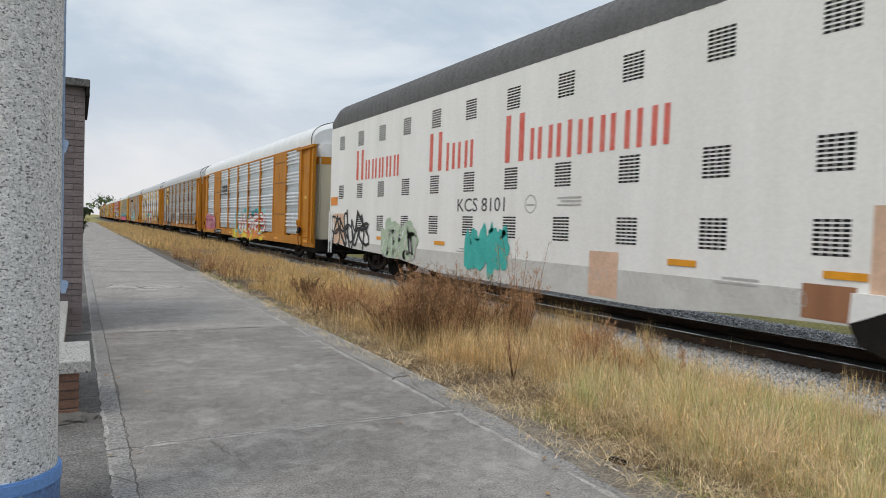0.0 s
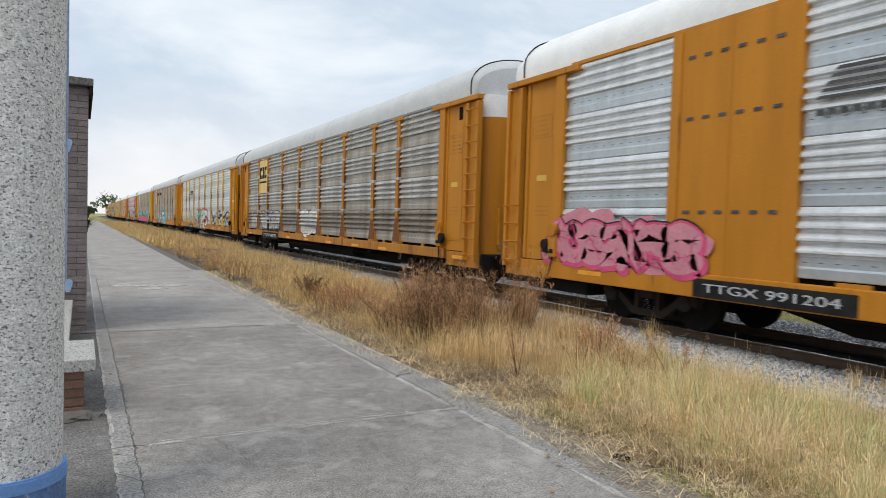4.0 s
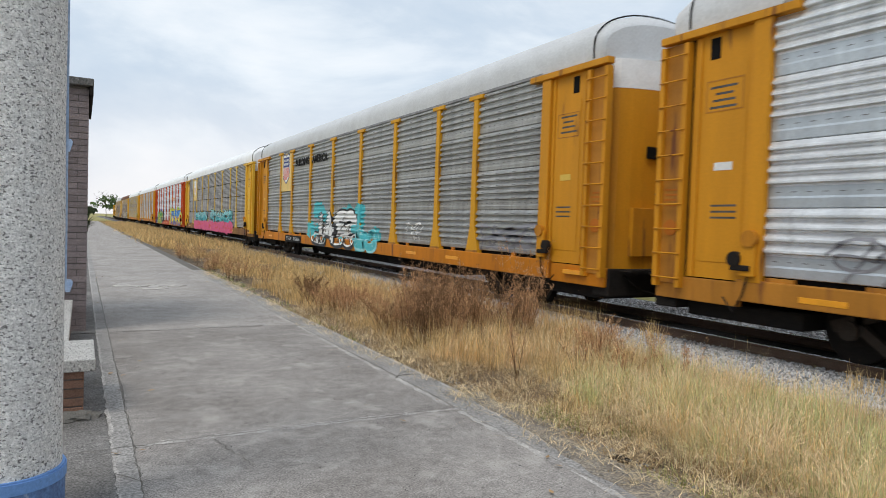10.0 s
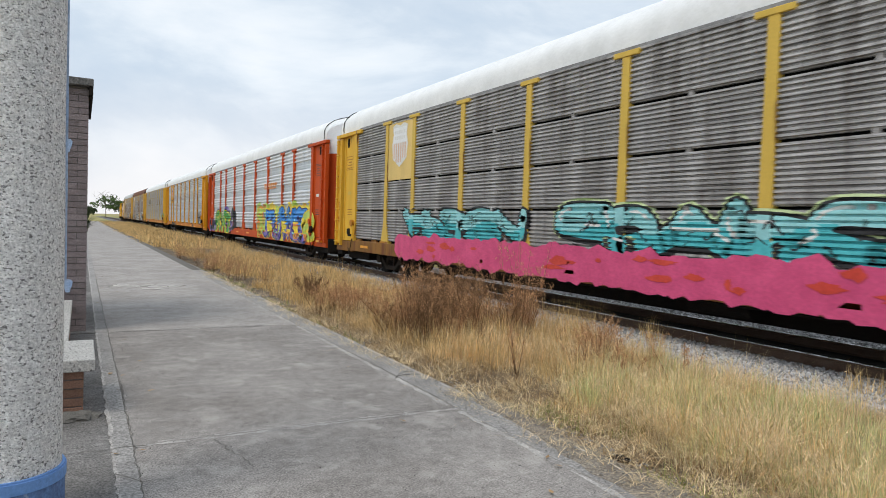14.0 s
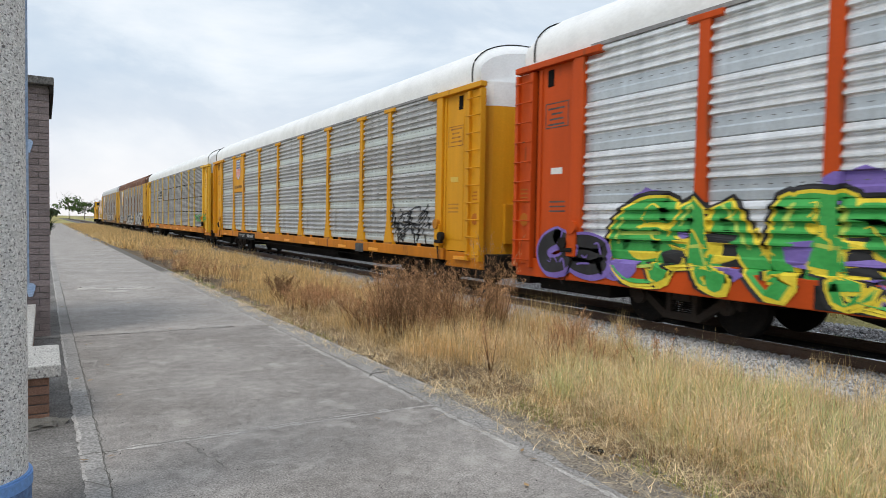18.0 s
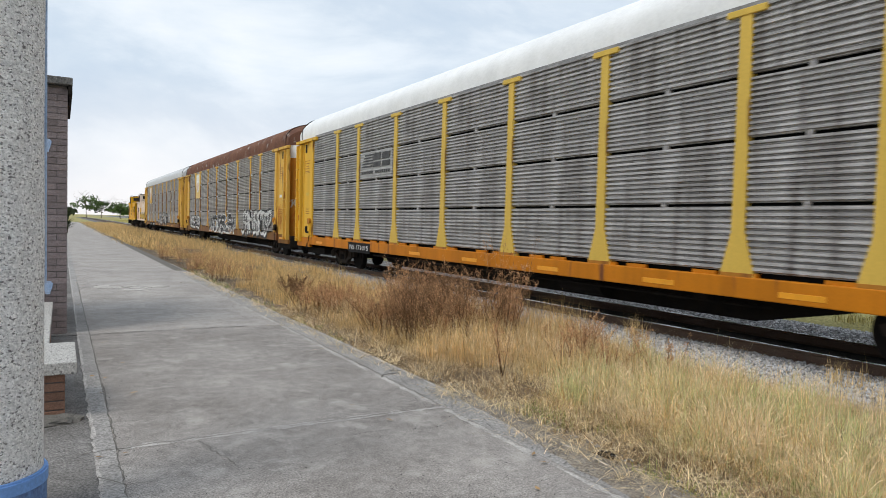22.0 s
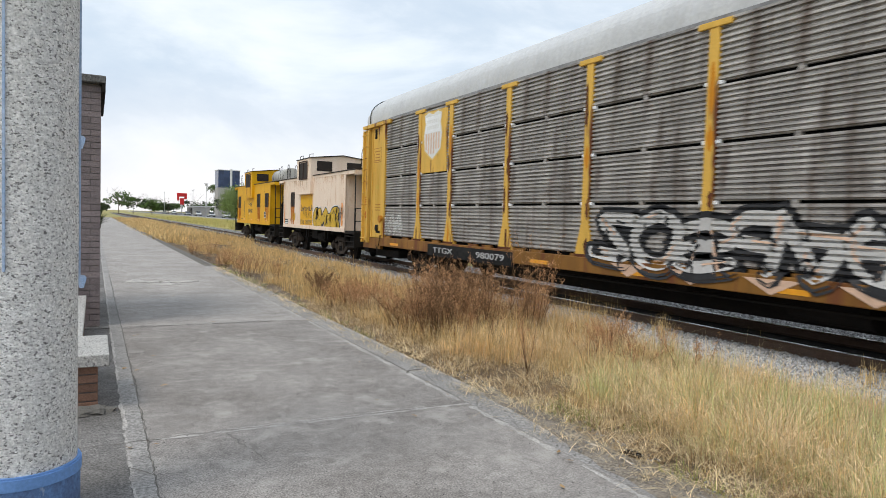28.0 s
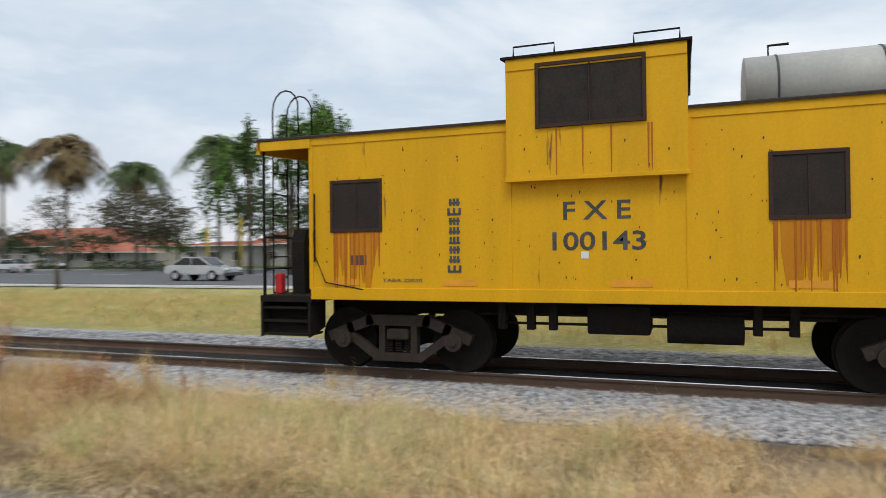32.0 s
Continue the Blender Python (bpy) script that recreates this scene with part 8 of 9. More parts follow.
def branches(bm, base, top, r, n, spread, rnd, depth=2):
    for k in range(n):
        a = rnd.uniform(0, 6.28)
        t = rnd.uniform(0.45, 1.0)
        s = Vector(base).lerp(Vector(top), t)
        ln = spread * rnd.uniform(0.5, 1.0)
        e = s + Vector((math.cos(a) * ln, math.sin(a) * ln, ln * rnd.uniform(0.5, 1.2)))
        m = (s + e) / 2 + Vector((rnd.uniform(-0.1, 0.1) * ln, rnd.uniform(-0.1, 0.1) * ln, 0.1 * ln))
        tube(bm, [s, m, e], r * (1 - t * 0.5), r * 0.2, sides=5)
        if depth > 1:
            branches(bm, m, e, r * 0.45, 3, spread * 0.5, rnd, depth - 1)


def tree(x, y, h, rad, mat, n, seed, label, trunk=0.35, leaf=0.22, z=ROAD, squash=0.9, thin=0.12, category="tree", bark="bark", crowns=1):
    rnd = random.Random(seed)
    t = thing("tree", label, category, pose(x, y, z))
    bm = bmesh.new()
    th = h * trunk
    lean = rnd.uniform(-0.1, 0.1) * h * 0.3
    tube(bm, [(0, 0, -0.2), (lean * 0.3, 0.05, th * 0.6), (lean, 0, th), (lean * 1.2, 0.1, h * 0.75)], thin * 1.4, thin * 0.4, sides=7)
    branches(bm, (lean * 0.3, 0, th * 0.6), (lean * 1.2, 0.1, h * 0.72), thin * 0.7, 9, rad * 0.75, rnd)
    part("trunk", bm, bark, t, "branching trunk")
    if n:
        v, f = leaves(n, (lean, 0, (th + h) / 2), (rad, rad, (h - th) / 2), leaf, seed, squash=squash)
        part("crown", None, mat, t, at=Matrix(), data=quick_mesh("crown", v, f, [mat]))
    return t


def feather_tree(x, y, h, seed, label):
    """A slender tree of upright plumes with gaps between them."""
    rnd = random.Random(seed)
    t = thing("tree", label, "tree", pose(x, y, ROAD))
    bm = bmesh.new()
    tube(bm, [(0, 0, -0.2), (0.1, 0, h * 0.4), (0, 0.1, h * 0.7)], 0.2, 0.09, sides=7)
    plumes = []
    for k in range(9):
        a = rnd.uniform(0, 6.28)
        r = rnd.uniform(0.3, 2.4)
        e = (math.cos(a) * r, math.sin(a) * r, h * rnd.uniform(0.72, 1.0))
        tube(bm, [(0, 0, h * 0.35), (e[0] * 0.6, e[1] * 0.6, h * 0.55), e], 0.07, 0.02, sides=5)
        plumes.append(e)
    part("trunk", bm, "bark", t)
    for k, e in enumerate(plumes):
        v, f = leaves(330, (e[0], e[1], e[2] - 1.6), (0.75, 0.75, 2.1), 0.17, seed * 10 + k, hollow=0.2)
        part("crown", None, "leaf_bright", t, data=quick_mesh("crown", v, f, ["leaf_bright" if k % 3 else "leaf"]))
    return t


def palm(x, y, h, seed, label, dry=0.35, size=2.6, tint="frond"):
    rnd = random.Random(seed)
    t = thing("palm_tree", label, "palm tree", pose(x, y, ROAD), group="palms along the avenue")
    bm = bmesh.new()
    lean = rnd.uniform(-0.4, 0.4)
    tube(bm, [(0, 0, -0.2), (lean * 0.2, 0, h * 0.3), (lean * 0.6, 0, h * 0.7), (lean, 0, h - size * 0.55)], 0.24, 0.15, sides=8)
    part("trunk", bm, "palm_bark", t, "slim grey palm trunk")
    top = Vector((lean, 0, h - size * 0.55))
    for hanging in (False, True):
        vs, fs = [], []
        for k in range(60 if not hanging else int(36 * dry)):
            a = rnd.uniform(0, 6.28)
            up = rnd.uniform(0.0, 1.6) if not hanging else rnd.uniform(-1.5, -0.7)
            ln = size * rnd.uniform(0.8, 1.1) * (0.75 if hanging else 1)
            d = Vector((math.cos(a), math.sin(a), 0))
            pts = []
            for q in range(8):
                s = q / 7
                pts.append(top + d * ln * (s * math.cos(up * 0.8)) + Vector((0, 0, ln * (s * math.sin(up * 0.8) - (0.68 if not hanging else 0.25) * s ** 2.4))))
            side = d.cross(Vector((0, 0, 1)))
            for q in range(7):
                w = ln * 0.34 * math.sin(math.pi * min(1, (q + 0.8) / 7.6)) ** 0.7
                for sg in (-1, 1):
                    for half in (0.0, 0.5):
                        p0 = pts[q].lerp(pts[q + 1], half)
                        p1 = pts[q].lerp(pts[q + 1], half + 0.32)
                        tip = p1 + side * sg * w + (pts[q + 1] - pts[q]) * 0.8 + Vector((0, 0, -w * rnd.uniform(0.2, 0.75)))
                        b = len(vs)
                        vs += [p0, p1, tip]
                        fs.append((b, b + 1, b + 2))
        if fs:
            part("dry_fronds" if hanging else "fronds", None, "frond", t, "hanging dry fronds" if hanging else "", data=quick_mesh("fronds", [tuple(v) for v in vs], fs, ["frond_dry" if hanging else tint]))
    return t


def at(azimuth, x):
    """The place on line x in that direction from the camera, fitting its view."""
    return x, x / math.tan(radians(azimuth))


for k, (a, x, h) in enumerate(((17.95, 62, 15.5), (19.9, 58, 16.5), (21.1, 62, 15.8), (22.75, 58, 15.5), (26.3, 58, 17.8), (28.4, 58, 12.6), (36.8, 60, 17.0), (45.5, 62, 13.2), (33.9, 70, 18.5), (15.0, 66, 16.5), (8.6, 62, 18.0), (12.1, 70, 15), (51.6, 60, 15.0))):
    px, py = at(a, x)
    palm(px, py, h + 0.4, 200 + k, "tall palm with green fronds and dry skirt", dry=0.5 if k % 3 or k == 6 else 0.9, size=4.3 if k not in (4, 6) else 4.9)
for k, (a, x, h, r, m, n, lb) in enumerate((
                (13.75, 66, 14, 5, "leaf_yellow", 1500, "yellowing tree beside the avenue"), (16.1, 66, 12, 4, "leaf_yellow", 1200, "yellowing tree beside the avenue"),
        (28.3, 64, 7.0, 4.2, "leaf_dark", 1800, "round dark green tree"), (46.1, 56, 8.4, 4.3, "leaf_grey", 4600, "brownish green broad tree"),
        (39.0, 70, 5.5, 4.5, "leaf_dark", 1500, "dark green bushy tree"), (42.5, 72, 5.0, 3.5, "leaf_dark", 1100, "dark green bushy tree"), (36.2, 72, 6, 4, "leaf_dark", 1100, "dark green bushy tree"),
        (23.4, 70, 6.5, 4.5, "leaf_dark", 1300, "dark green bushy tree"), (18.8, 68, 8.0, 4.5, "leaf", 1300, "broad green tree beside the avenue"), (16.9, 64, 9.0, 4.0, "leaf_grey", 900, "greyish tree beside the avenue"), (14.6, 70, 11, 5.0, "leaf", 1300, "broad green tree beside the avenue"), (12.3, 64, 8.0, 4.5, "leaf_dark", 1200, "dark green bushy tree"), (9.9, 60, 8.0, 5, "leaf_dark", 900, "dark green bushy tree"), (7.4, 50, 5.0, 4, "leaf", 700, "low green tree beside the avenue"), (5.6, 44, 6.0, 4, "leaf_dark", 700, "dark green bushy tree"), (30.0, 74, 5.5, 4, "leaf_dark", 900, "dark green bushy tree"), (33.2, 76, 5, 4, "leaf_dark", 900, "dark green bushy tree"), (48.5, 66, 6, 4, "leaf", 1100, "broad green tree beside the avenue"), (55.5, 56, 8, 4, "leaf", 1300, "broad green tree beside the avenue"), (68.0, 62, 9, 4, "leaf", 1300, "broad green tree beside the avenue"),
        (25.0, 80, 6.0, 4.0, "leaf_dark", 900, "dark green bushy tree"), (20.5, 80, 6.5, 5.0, "leaf_dark", 900, "dark green bushy tree"), (17.0, 76, 9, 5.0, "leaf_dark", 900, "dark green bushy tree"), (13.0, 76, 9, 6.0, "leaf_dark", 900, "dark green bushy tree"),
        (53.0, 52, 12.0, 3.4, "leaf", 2200, "tall leafy green tree"), (64.0, 54, 7.5, 3.4, "leaf", 1800, "leafy green tree by the road"), (66.5, 58, 6.5, 3.2, "leaf_yellow", 1500, "yellow green tree by the road"), (70, 56, 7, 3.0, "leaf", 1500, "leafy green tree by the road"), (75, 50, 7, 3.5, "leaf", 1500, "leafy green tree by the road"), (82, 52, 7, 3.5, "leaf", 1500, "leafy green tree by the road"), (57, 60, 8, 4, "leaf_dark", 1200, "dark tree by the road"), (60.5, 62, 8, 4, "leaf_dark", 1200, "dark tree by the road"))):
    px, py = at(a, x)
    tree(px, py, h, r, m, n, 300 + k, lb, leaf=0.28 if py > 90 else 0.2)
px, py = at(10.8, 20)
tree(px, py, 5.3, 3.2, "leaf_soft", 7600, 394, "soft weeping green roadside tree", trunk=0.1, leaf=0.14, squash=1.0)
px, py = at(9.45, 38)
tree(px, py, 6.5, 3.2, "leaf_dark", 900, 395, "dark green tree before the tower", leaf=0.25)
px, py = at(10.2, 34)
tree(px, py, 5.5, 3.0, "leaf", 900, 396, "leafy green tree before the tower", leaf=0.25)
rt = random.Random(77)
for k in range(26):
    px, py = at(rt.uniform(9.5, 27), rt.uniform(66, 92))
    kind = rt.choice(("leaf_dark", "leaf", "leaf_dark", "leaf_grey", "leaf_yellow"))
    tree(px, py, rt.uniform(6.5, 11.5), rt.uniform(3.0, 5.0), kind, 750, 800 + k, {"leaf_dark": "dark green bushy tree", "leaf": "broad green tree beside the avenue", "leaf_grey": "greyish tree beside the avenue", "leaf_yellow": "yellowing tree beside the avenue"}[kind], leaf=0.32, trunk=0.25)
# dark wood behind the houses
for k in range(34):
    px, py = at(9 + 34 * (k / 33) ** 1.2 + rt.uniform(-0.3, 0.3), rt.uniform(96, 112))
    tree(px, py, rt.uniform(5.5, 8.5), rt.uniform(4.5, 6.5), "leaf_dark", 520, 850 + k, "dark green tree in the wood behind the houses", leaf=0.5, trunk=0.08)
# conifers
for k, (a, x, h) in enumerate(((24.45, 62, 8.5), (34.0, 66, 9.0))):
    px, py = at(a, x)
    t = thing("conifer", "dark narrow conifer beside the avenue", "tree", pose(px, py, ROAD))
    bm = bmesh.new()
    tube(bm, [(0, 0, -0.2), (0, 0, h * 0.8)], 0.16, 0.04, sides=6)
    part("trunk", bm, "bark", t)
    vs, fs = [], []
    for q in range(14):
        s = q / 13
        v, f = leaves(150, (0, 0, h * (0.12 + 0.85 * s)), (h * 0.24 * (1 - s) + 0.12, h * 0.24 * (1 - s) + 0.12, h * 0.05), 0.22, 500 + 20 * k + q, hollow=0.1)
        fs.append(f + len(vs) * 0 + sum(len(u) for u in vs))
        vs.append(v)
    part("crown", None, "leaf_dark", t, data=quick_mesh("crown", np.concatenate(vs), np.concatenate(fs), ["leaf_dark"]))
# bare roadside trees
for k, (a, x, h, r, n) in enumerate(((14.45, 24, 7.4, 2.4, 500), (20.35, 24.5, 3.2, 0.8, 60), (69.3, 40, 9.0, 3.6, 130))):
    px, py = at(a, x)
    tree(px, py, h, r, "leaf_grey", n, 350 + k, "nearly bare grey roadside tree", trunk=0.3, leaf=0.12, thin=0.13 if k != 1 else 0.06)
px, py = at(40.15, 25.4)
tree(px, py, 4.8, 1.4, "leaf_grey", 420, 371, "thin half-bare sapling at the road's edge", trunk=0.35, leaf=0.1, thin=0.1, z=ROAD - 0.1)
px, py = at(40.75, 58)
palm(px, py, 16.8, 372, "tall palm with many brown drooping fronds", dry=1.4, size=5.4, tint="frond_dry")
for k, (a, x, h) in enumerate(((54.0, 46, 12.4), (57.3, 44, 13.2), (58.9, 46, 13.0), (61.0, 44, 13.6), (62.4, 46, 12.0))):
    px, py = at(a, x)
    feather_tree(px, py, h, 40 + k, "slender feathery green tree")
# distant tree line at the end of the track
for k, (x, y, h, r) in enumerate(((9.5, 330, 9.5, 6.5), (16, 345, 8, 6), (26, 380, 8, 7), (2.6, 300, 4.5, 2.5), (38, 420, 7, 7), (52, 420, 9, 8), (62, 400, 8, 7), (-6, 380, 7, 6), (80, 430, 9, 9), (100, 430, 8, 9), (21, 300, 5, 4), (30, 330, 5, 4))):
    tree(x, y, h, r, "leaf_dark" if k % 2 else "leaf", 700, 400 + k, "distant dark green tree at the track's end", leaf=0.5, z=GROUND)
t = thing("yucca", "dark spiky shrub beyond the brick wall", "shrub", pose(0.35, 62, -0.02))
vs, fs = [], []
ry = random.Random(8)
for k in range(130):
    a, e = ry.uniform(0, 6.28), ry.uniform(0.0, 1.4)
    d = Vector((math.cos(a) * math.cos(e), math.sin(a) * math.cos(e), math.sin(e)))
    s_ = d.cross(Vector((0, 0, 1))).normalized() * 0.07
    o = Vector((0, 0, ry.uniform(0.05, 1.5)))
    b = len(vs)
    vs += [tuple(o + s_), tuple(o - s_), tuple(o + d * ry.uniform(0.7, 1.2))]
    fs.append((b, b + 1, b + 2))
part("fronds", None, "leaf_dark", t, data=quick_mesh("fronds", vs, fs, ["leaf_dark"]))
bm = bmesh.new()
tube(bm, [(0, 0, 0), (0.03, 0, 0.6), (0, 0, 1.2)], 0.12, 0.08, sides=7)
part("trunk", bm, "bark", t)

# hedges
for k, (a0, a1, x) in enumerate(((42.3, 47.5, 58.5), (30.4, 32.0, 60.8), (26.5, 28.0, 61.5), (18.5, 20.5, 61.5), (37.5, 40.0, 61.2))):
    y1, y0 = x / math.tan(radians(a0)), x / math.tan(radians(a1))
    n = int(60 * (y1 - y0)) + 300
    rg = np.random.RandomState(70 + k)
    v, f = leaves(n, (0, 0, 0), (1, 1, 1), 0.13, 70 + k, hollow=0.1)
    p = np.stack([rg.uniform(-0.6, 0.6, n), rg.uniform(0, y1 - y0, n), np.abs(rg.uniform(0.0, 1.05, n))], 1)
    v = v.reshape(n, 4, 3)
    v = v - v.mean(1, keepdims=True) + p[:, None]
    ob = tagged(new("hedge", quick_mesh("hedge", v.reshape(-1, 3), f, ["hedge"])), "clipped dark green hedge along the lawn", "hedge", kind="stuff")
    ob.matrix_basis = pose(x, y0, ROAD + 0.1)


# houses
def house(x, y, w, d, h, roof_h, seed, label, tiers=1, wall="stucco", yaw=0):
    t = thing("house", label, "house", pose(x, y, ROAD, 0, 0, yaw))
    part("wall", cube(0, d, 0, w, 0, h, bev=0.03), wall, t)
    rnd = random.Random(seed)
    o = 0.7
    bm = bmesh.new()
    v = [(-o, -o, h), (d + o, -o, h), (d + o, w + o, h), (-o, w + o, h), (d / 2, d * 0.45, h + roof_h), (d / 2, w - d * 0.45, h + roof_h)]
    q = [bm.verts.new(p) for p in v]
    for fc in ((0, 1, 4), (1, 2, 5, 4), (2, 3, 5), (3, 0, 4, 5), (3, 2, 1, 0)):
        bm.faces.new([q[i] for i in fc])
    roof = part("roof", bm, "tile_roof", t, "red clay tile roof")
    for k in range(int(w / 1.2)):
        yy = 0.3 + 1.2 * k
        bm = bmesh.new()
        f0 = min(1, max(0.12, min(yy + o, w + o - yy) / (d * 0.5)))
        tube(bm, [(-o, yy, h + 0.03), (-o + (d / 2 + o) * f0, yy, h + roof_h * f0 + 0.03)], 0.05, sides=5)
        part("tile_ridge", bm, "tile_roof", roof)
    bm = cube(-o - 0.05, d + o + 0.05, -o - 0.05, w + o + 0.05, h - 0.18, h - 0.005)
    part("eaves", bm, "white", t)
    for k in range(int(w / 4)):
        yy = 1.4 + 4 * k
        win = part("window", cube(-0.06, 0.02, yy, yy + 1.5, 1.0, 2.2), "glass_dark", t)
        bm = bmesh.new()
        for a in ((yy - 0.08, yy, 0.92, 2.28), (yy + 1.5, yy + 1.58, 0.92, 2.28), (yy, yy + 1.5, 2.2, 2.28), (yy, yy + 1.5, 0.92, 1.0), (yy + 0.72, yy + 0.78, 1.0, 2.2)):
            box(bm, -0.1, -0.02, *a)
        part("window_frame", bm, "white", win)
    return t


hx, hy = at(44.6, 84)
house(84, hy, 34, 14, 3.6, 3.3, 1, "long low house with a pale red tile roof", wall="stucco")
hx2, hy2 = at(44.0, 76)
house(76, hy2 - 1, 15, 7, 2.4, 1.6, 2, "low porch wing with a red tile roof")
hx3, hy3 = at(31.9, 86)
house(86, hy3, 16, 10, 2.6, 2.4, 3, "small house with a red hipped roof")
hx4, hy4 = at(26.6, 92)
house(92, hy4, 22, 10, 2.6, 2.2, 4, "small house with a red hipped roof")
hx5, hy5 = at(54, 80)
house(80, hy5, 12, 9, 3.2, 0.6, 5, "flat grey rendered house")
hx6, hy6 = at(64, 84)
house(84, hy6 - 6, 26, 10, 3.4, 2.4, 6, "pale house with a red roof behind trees")
# long low shed and wall in the distance
for k, (a, x, w, h, m) in enumerate(((16.5, 70, 24, 3.0, "white"), (21.5, 78, 40, 2.6, "roof_dark"), (12.5, 64, 30, 3.5, "roof_white"), (6.8, 44, 26, 4, "roof_white"))):
    px, py = at(a, x)
    t = thing("shed", "long low roadside building with flat roof", "building", pose(px, py, ROAD))
    part("wall", cube(0, 8, -w / 2, w / 2, 0, h, bev=0.03), "stucco", t)
    part("roof", cube(-0.5, 8.5, -w / 2 - 0.5, w / 2 + 0.5, h, h + 0.3, bev=0.03), m, t)
    for q in range(int(w / 5)):
        part("opening", cube(-0.05, 0.05, -w / 2 + 1 + 5 * q, -w / 2 + 4 + 5 * q, 0.2, h - 0.8), "hollow", t)

# tall chimney, glass tower, red sign
px, py = at(32.3, 120)
t = thing("chimney", "tall grey brick factory chimney", "chimney", pose(px, py, ROAD))
bm = bmesh.new()
tube(bm, [(0, 0, 0), (0, 0, 19.5)], 1.15, 0.8, sides=16)
part("shaft", bm, "stucco", t)
bm = bmesh.new()
disc(bm, (0, 0), 0.95, 2, 19.3, 19.8, sides=16)
part("rim", bm, "mortar", t)
tx, ty = 46, 46 / math.tan(radians(9.6))
t = thing("office_tower", "tower block with dark blue glass and a white stair shaft", "building", pose(tx, ty, ROAD))
part("body", cube(-4.0, 4.0, -4, 4, 0, 11.0, bev=0.05), "stucco", t, "pale grey lower storeys")
part("glass_box", cube(-4.0, 4.0, -4.05, 4, 11.0, 17.6, bev=0.05), "tower_glass", t, "dark blue glass storeys")
part("stair_shaft", cube(0.3, 1.1, -4.4, -3.9, 9.5, 18.2, bev=0.05), "white", t, "white vertical shaft")
for r in range(5):
    for q in range(8):
        if q not in (4, 5):
            part("pane", cube(-3.92 + 1.0 * q, -3.02 + 1.0 * q, -4.09, -4.05, 11.2 + 1.28 * r, 12.38 + 1.28 * r), "tower_glass", t)
part("roof", cube(-4.2, 4.2, -4.2, 4.2, 17.6, 17.9, bev=0.05), "roof_grey", t)
px, py = 30.5, 30.5 / math.tan(radians(6.17))
t = thing("road_sign", "tall red sign on a pole", "sign", pose(px, py, ROAD))
bm = bmesh.new()
tube(bm, [(0, 0, 0), (0, 0, 5)], 0.22, 0.2, sides=8)
part("pole", bm, "pole", t)
bm = bmesh.new()
box(bm, -1.8, 1.9, -0.2, 0.2, 7.2, 8.6, bev=0.2)
box(bm, -1.8, -0.9, -0.2, 0.2, 5.6, 7.3, bev=0.15)
box(bm, 0.9, 1.9, -0.2, 0.2, 6.2, 7.4, bev=0.15)
box(bm, -0.7, 0.9, -0.2, 0.2, 4.0, 6.6, bev=0.15)
part("panel", bm, "sign_red", t, "red sign of plain shapes")


# lamp posts
def lamp_post(x, y, h, label, solar=False, two=False, mat="pole", low=None, arm=-1):
    t = thing("street_lamp", label, "street lamp", pose(x, y, ROAD), group="street lamps of the avenue")
    bm = bmesh.new()
    tube(bm, [(0, 0, 0), (0, 0, h)], 0.10, 0.06, sides=8)
    part("pole", bm, mat, t)
    for sy in ((arm, -arm) if two else (arm,)):
        bm = bmesh.new()
        tube(bm, [(0, 0, h - 0.9), (0, sy * 0.8, h - 0.35), (0, sy * 2.0, h - 0.15)], 0.045, 0.03, sides=6)
        part("arm", bm, "pole", t)
        part("lamp_head", cube(-0.16, 0.16, *sorted((sy * 1.9, sy * 2.75)), h - 0.22, h - 0.06, bev=0.03), "pole", t)
    if solar:
        part("battery_box", cube(-0.28, 0.28, -0.32, 0.32, h + 0.05, h + 0.5, bev=0.04), "pole", t)
        part("solar_panel", cube(-0.5, 0.5, -0.7, 0.7, h + 0.62, h + 0.66), "roof_dark", t, "flat solar panel")
        part("cabinet", cube(-0.25, 0.25, -0.45, 0.45, 2.6, 4.2, bev=0.05), "pole", t, "grey cabinet on the pole")
    if low:
        bm = bmesh.new()
        tube(bm, [(0, 0, 0), (0, 0, low)], 0.14, 0.14, sides=8)
        part("painted_foot", bm, "pole_yellow", t, "yellow painted lower pole")
    return t


for a, x, h, so, two, low in ((29.95, 30.5, 8.0, True, False, None), (31.2, 64, 12.4, False, False, None), (50.7, 50, 10.0, False, False, 4.2), (25.3, 62, 11.0, False, False, 4.0), (21.7, 62, 11.0, False, False, 4.0), (18.3, 34, 9, True, False, None), (12.2, 30, 8.5, True, False, None), (7.0, 28, 8.5, False, True, None), (4.2, 27, 8.0, False, True, None), (4.9, 26.5, 9.5, False, True, None), (8.0, 27, 8.5, True, False, None), (36.0, 62, 6.0, False, False, 3.6), (53.3, 48, 5.0, False, False, 4.8), (64.8, 50, 9, False, False, 3.8)):
    px, py = at(a, x)
    lamp_post(px, py, h, "grey street lamp with solar panel" if so else "grey street lamp with curved arm", so, two, low=low)


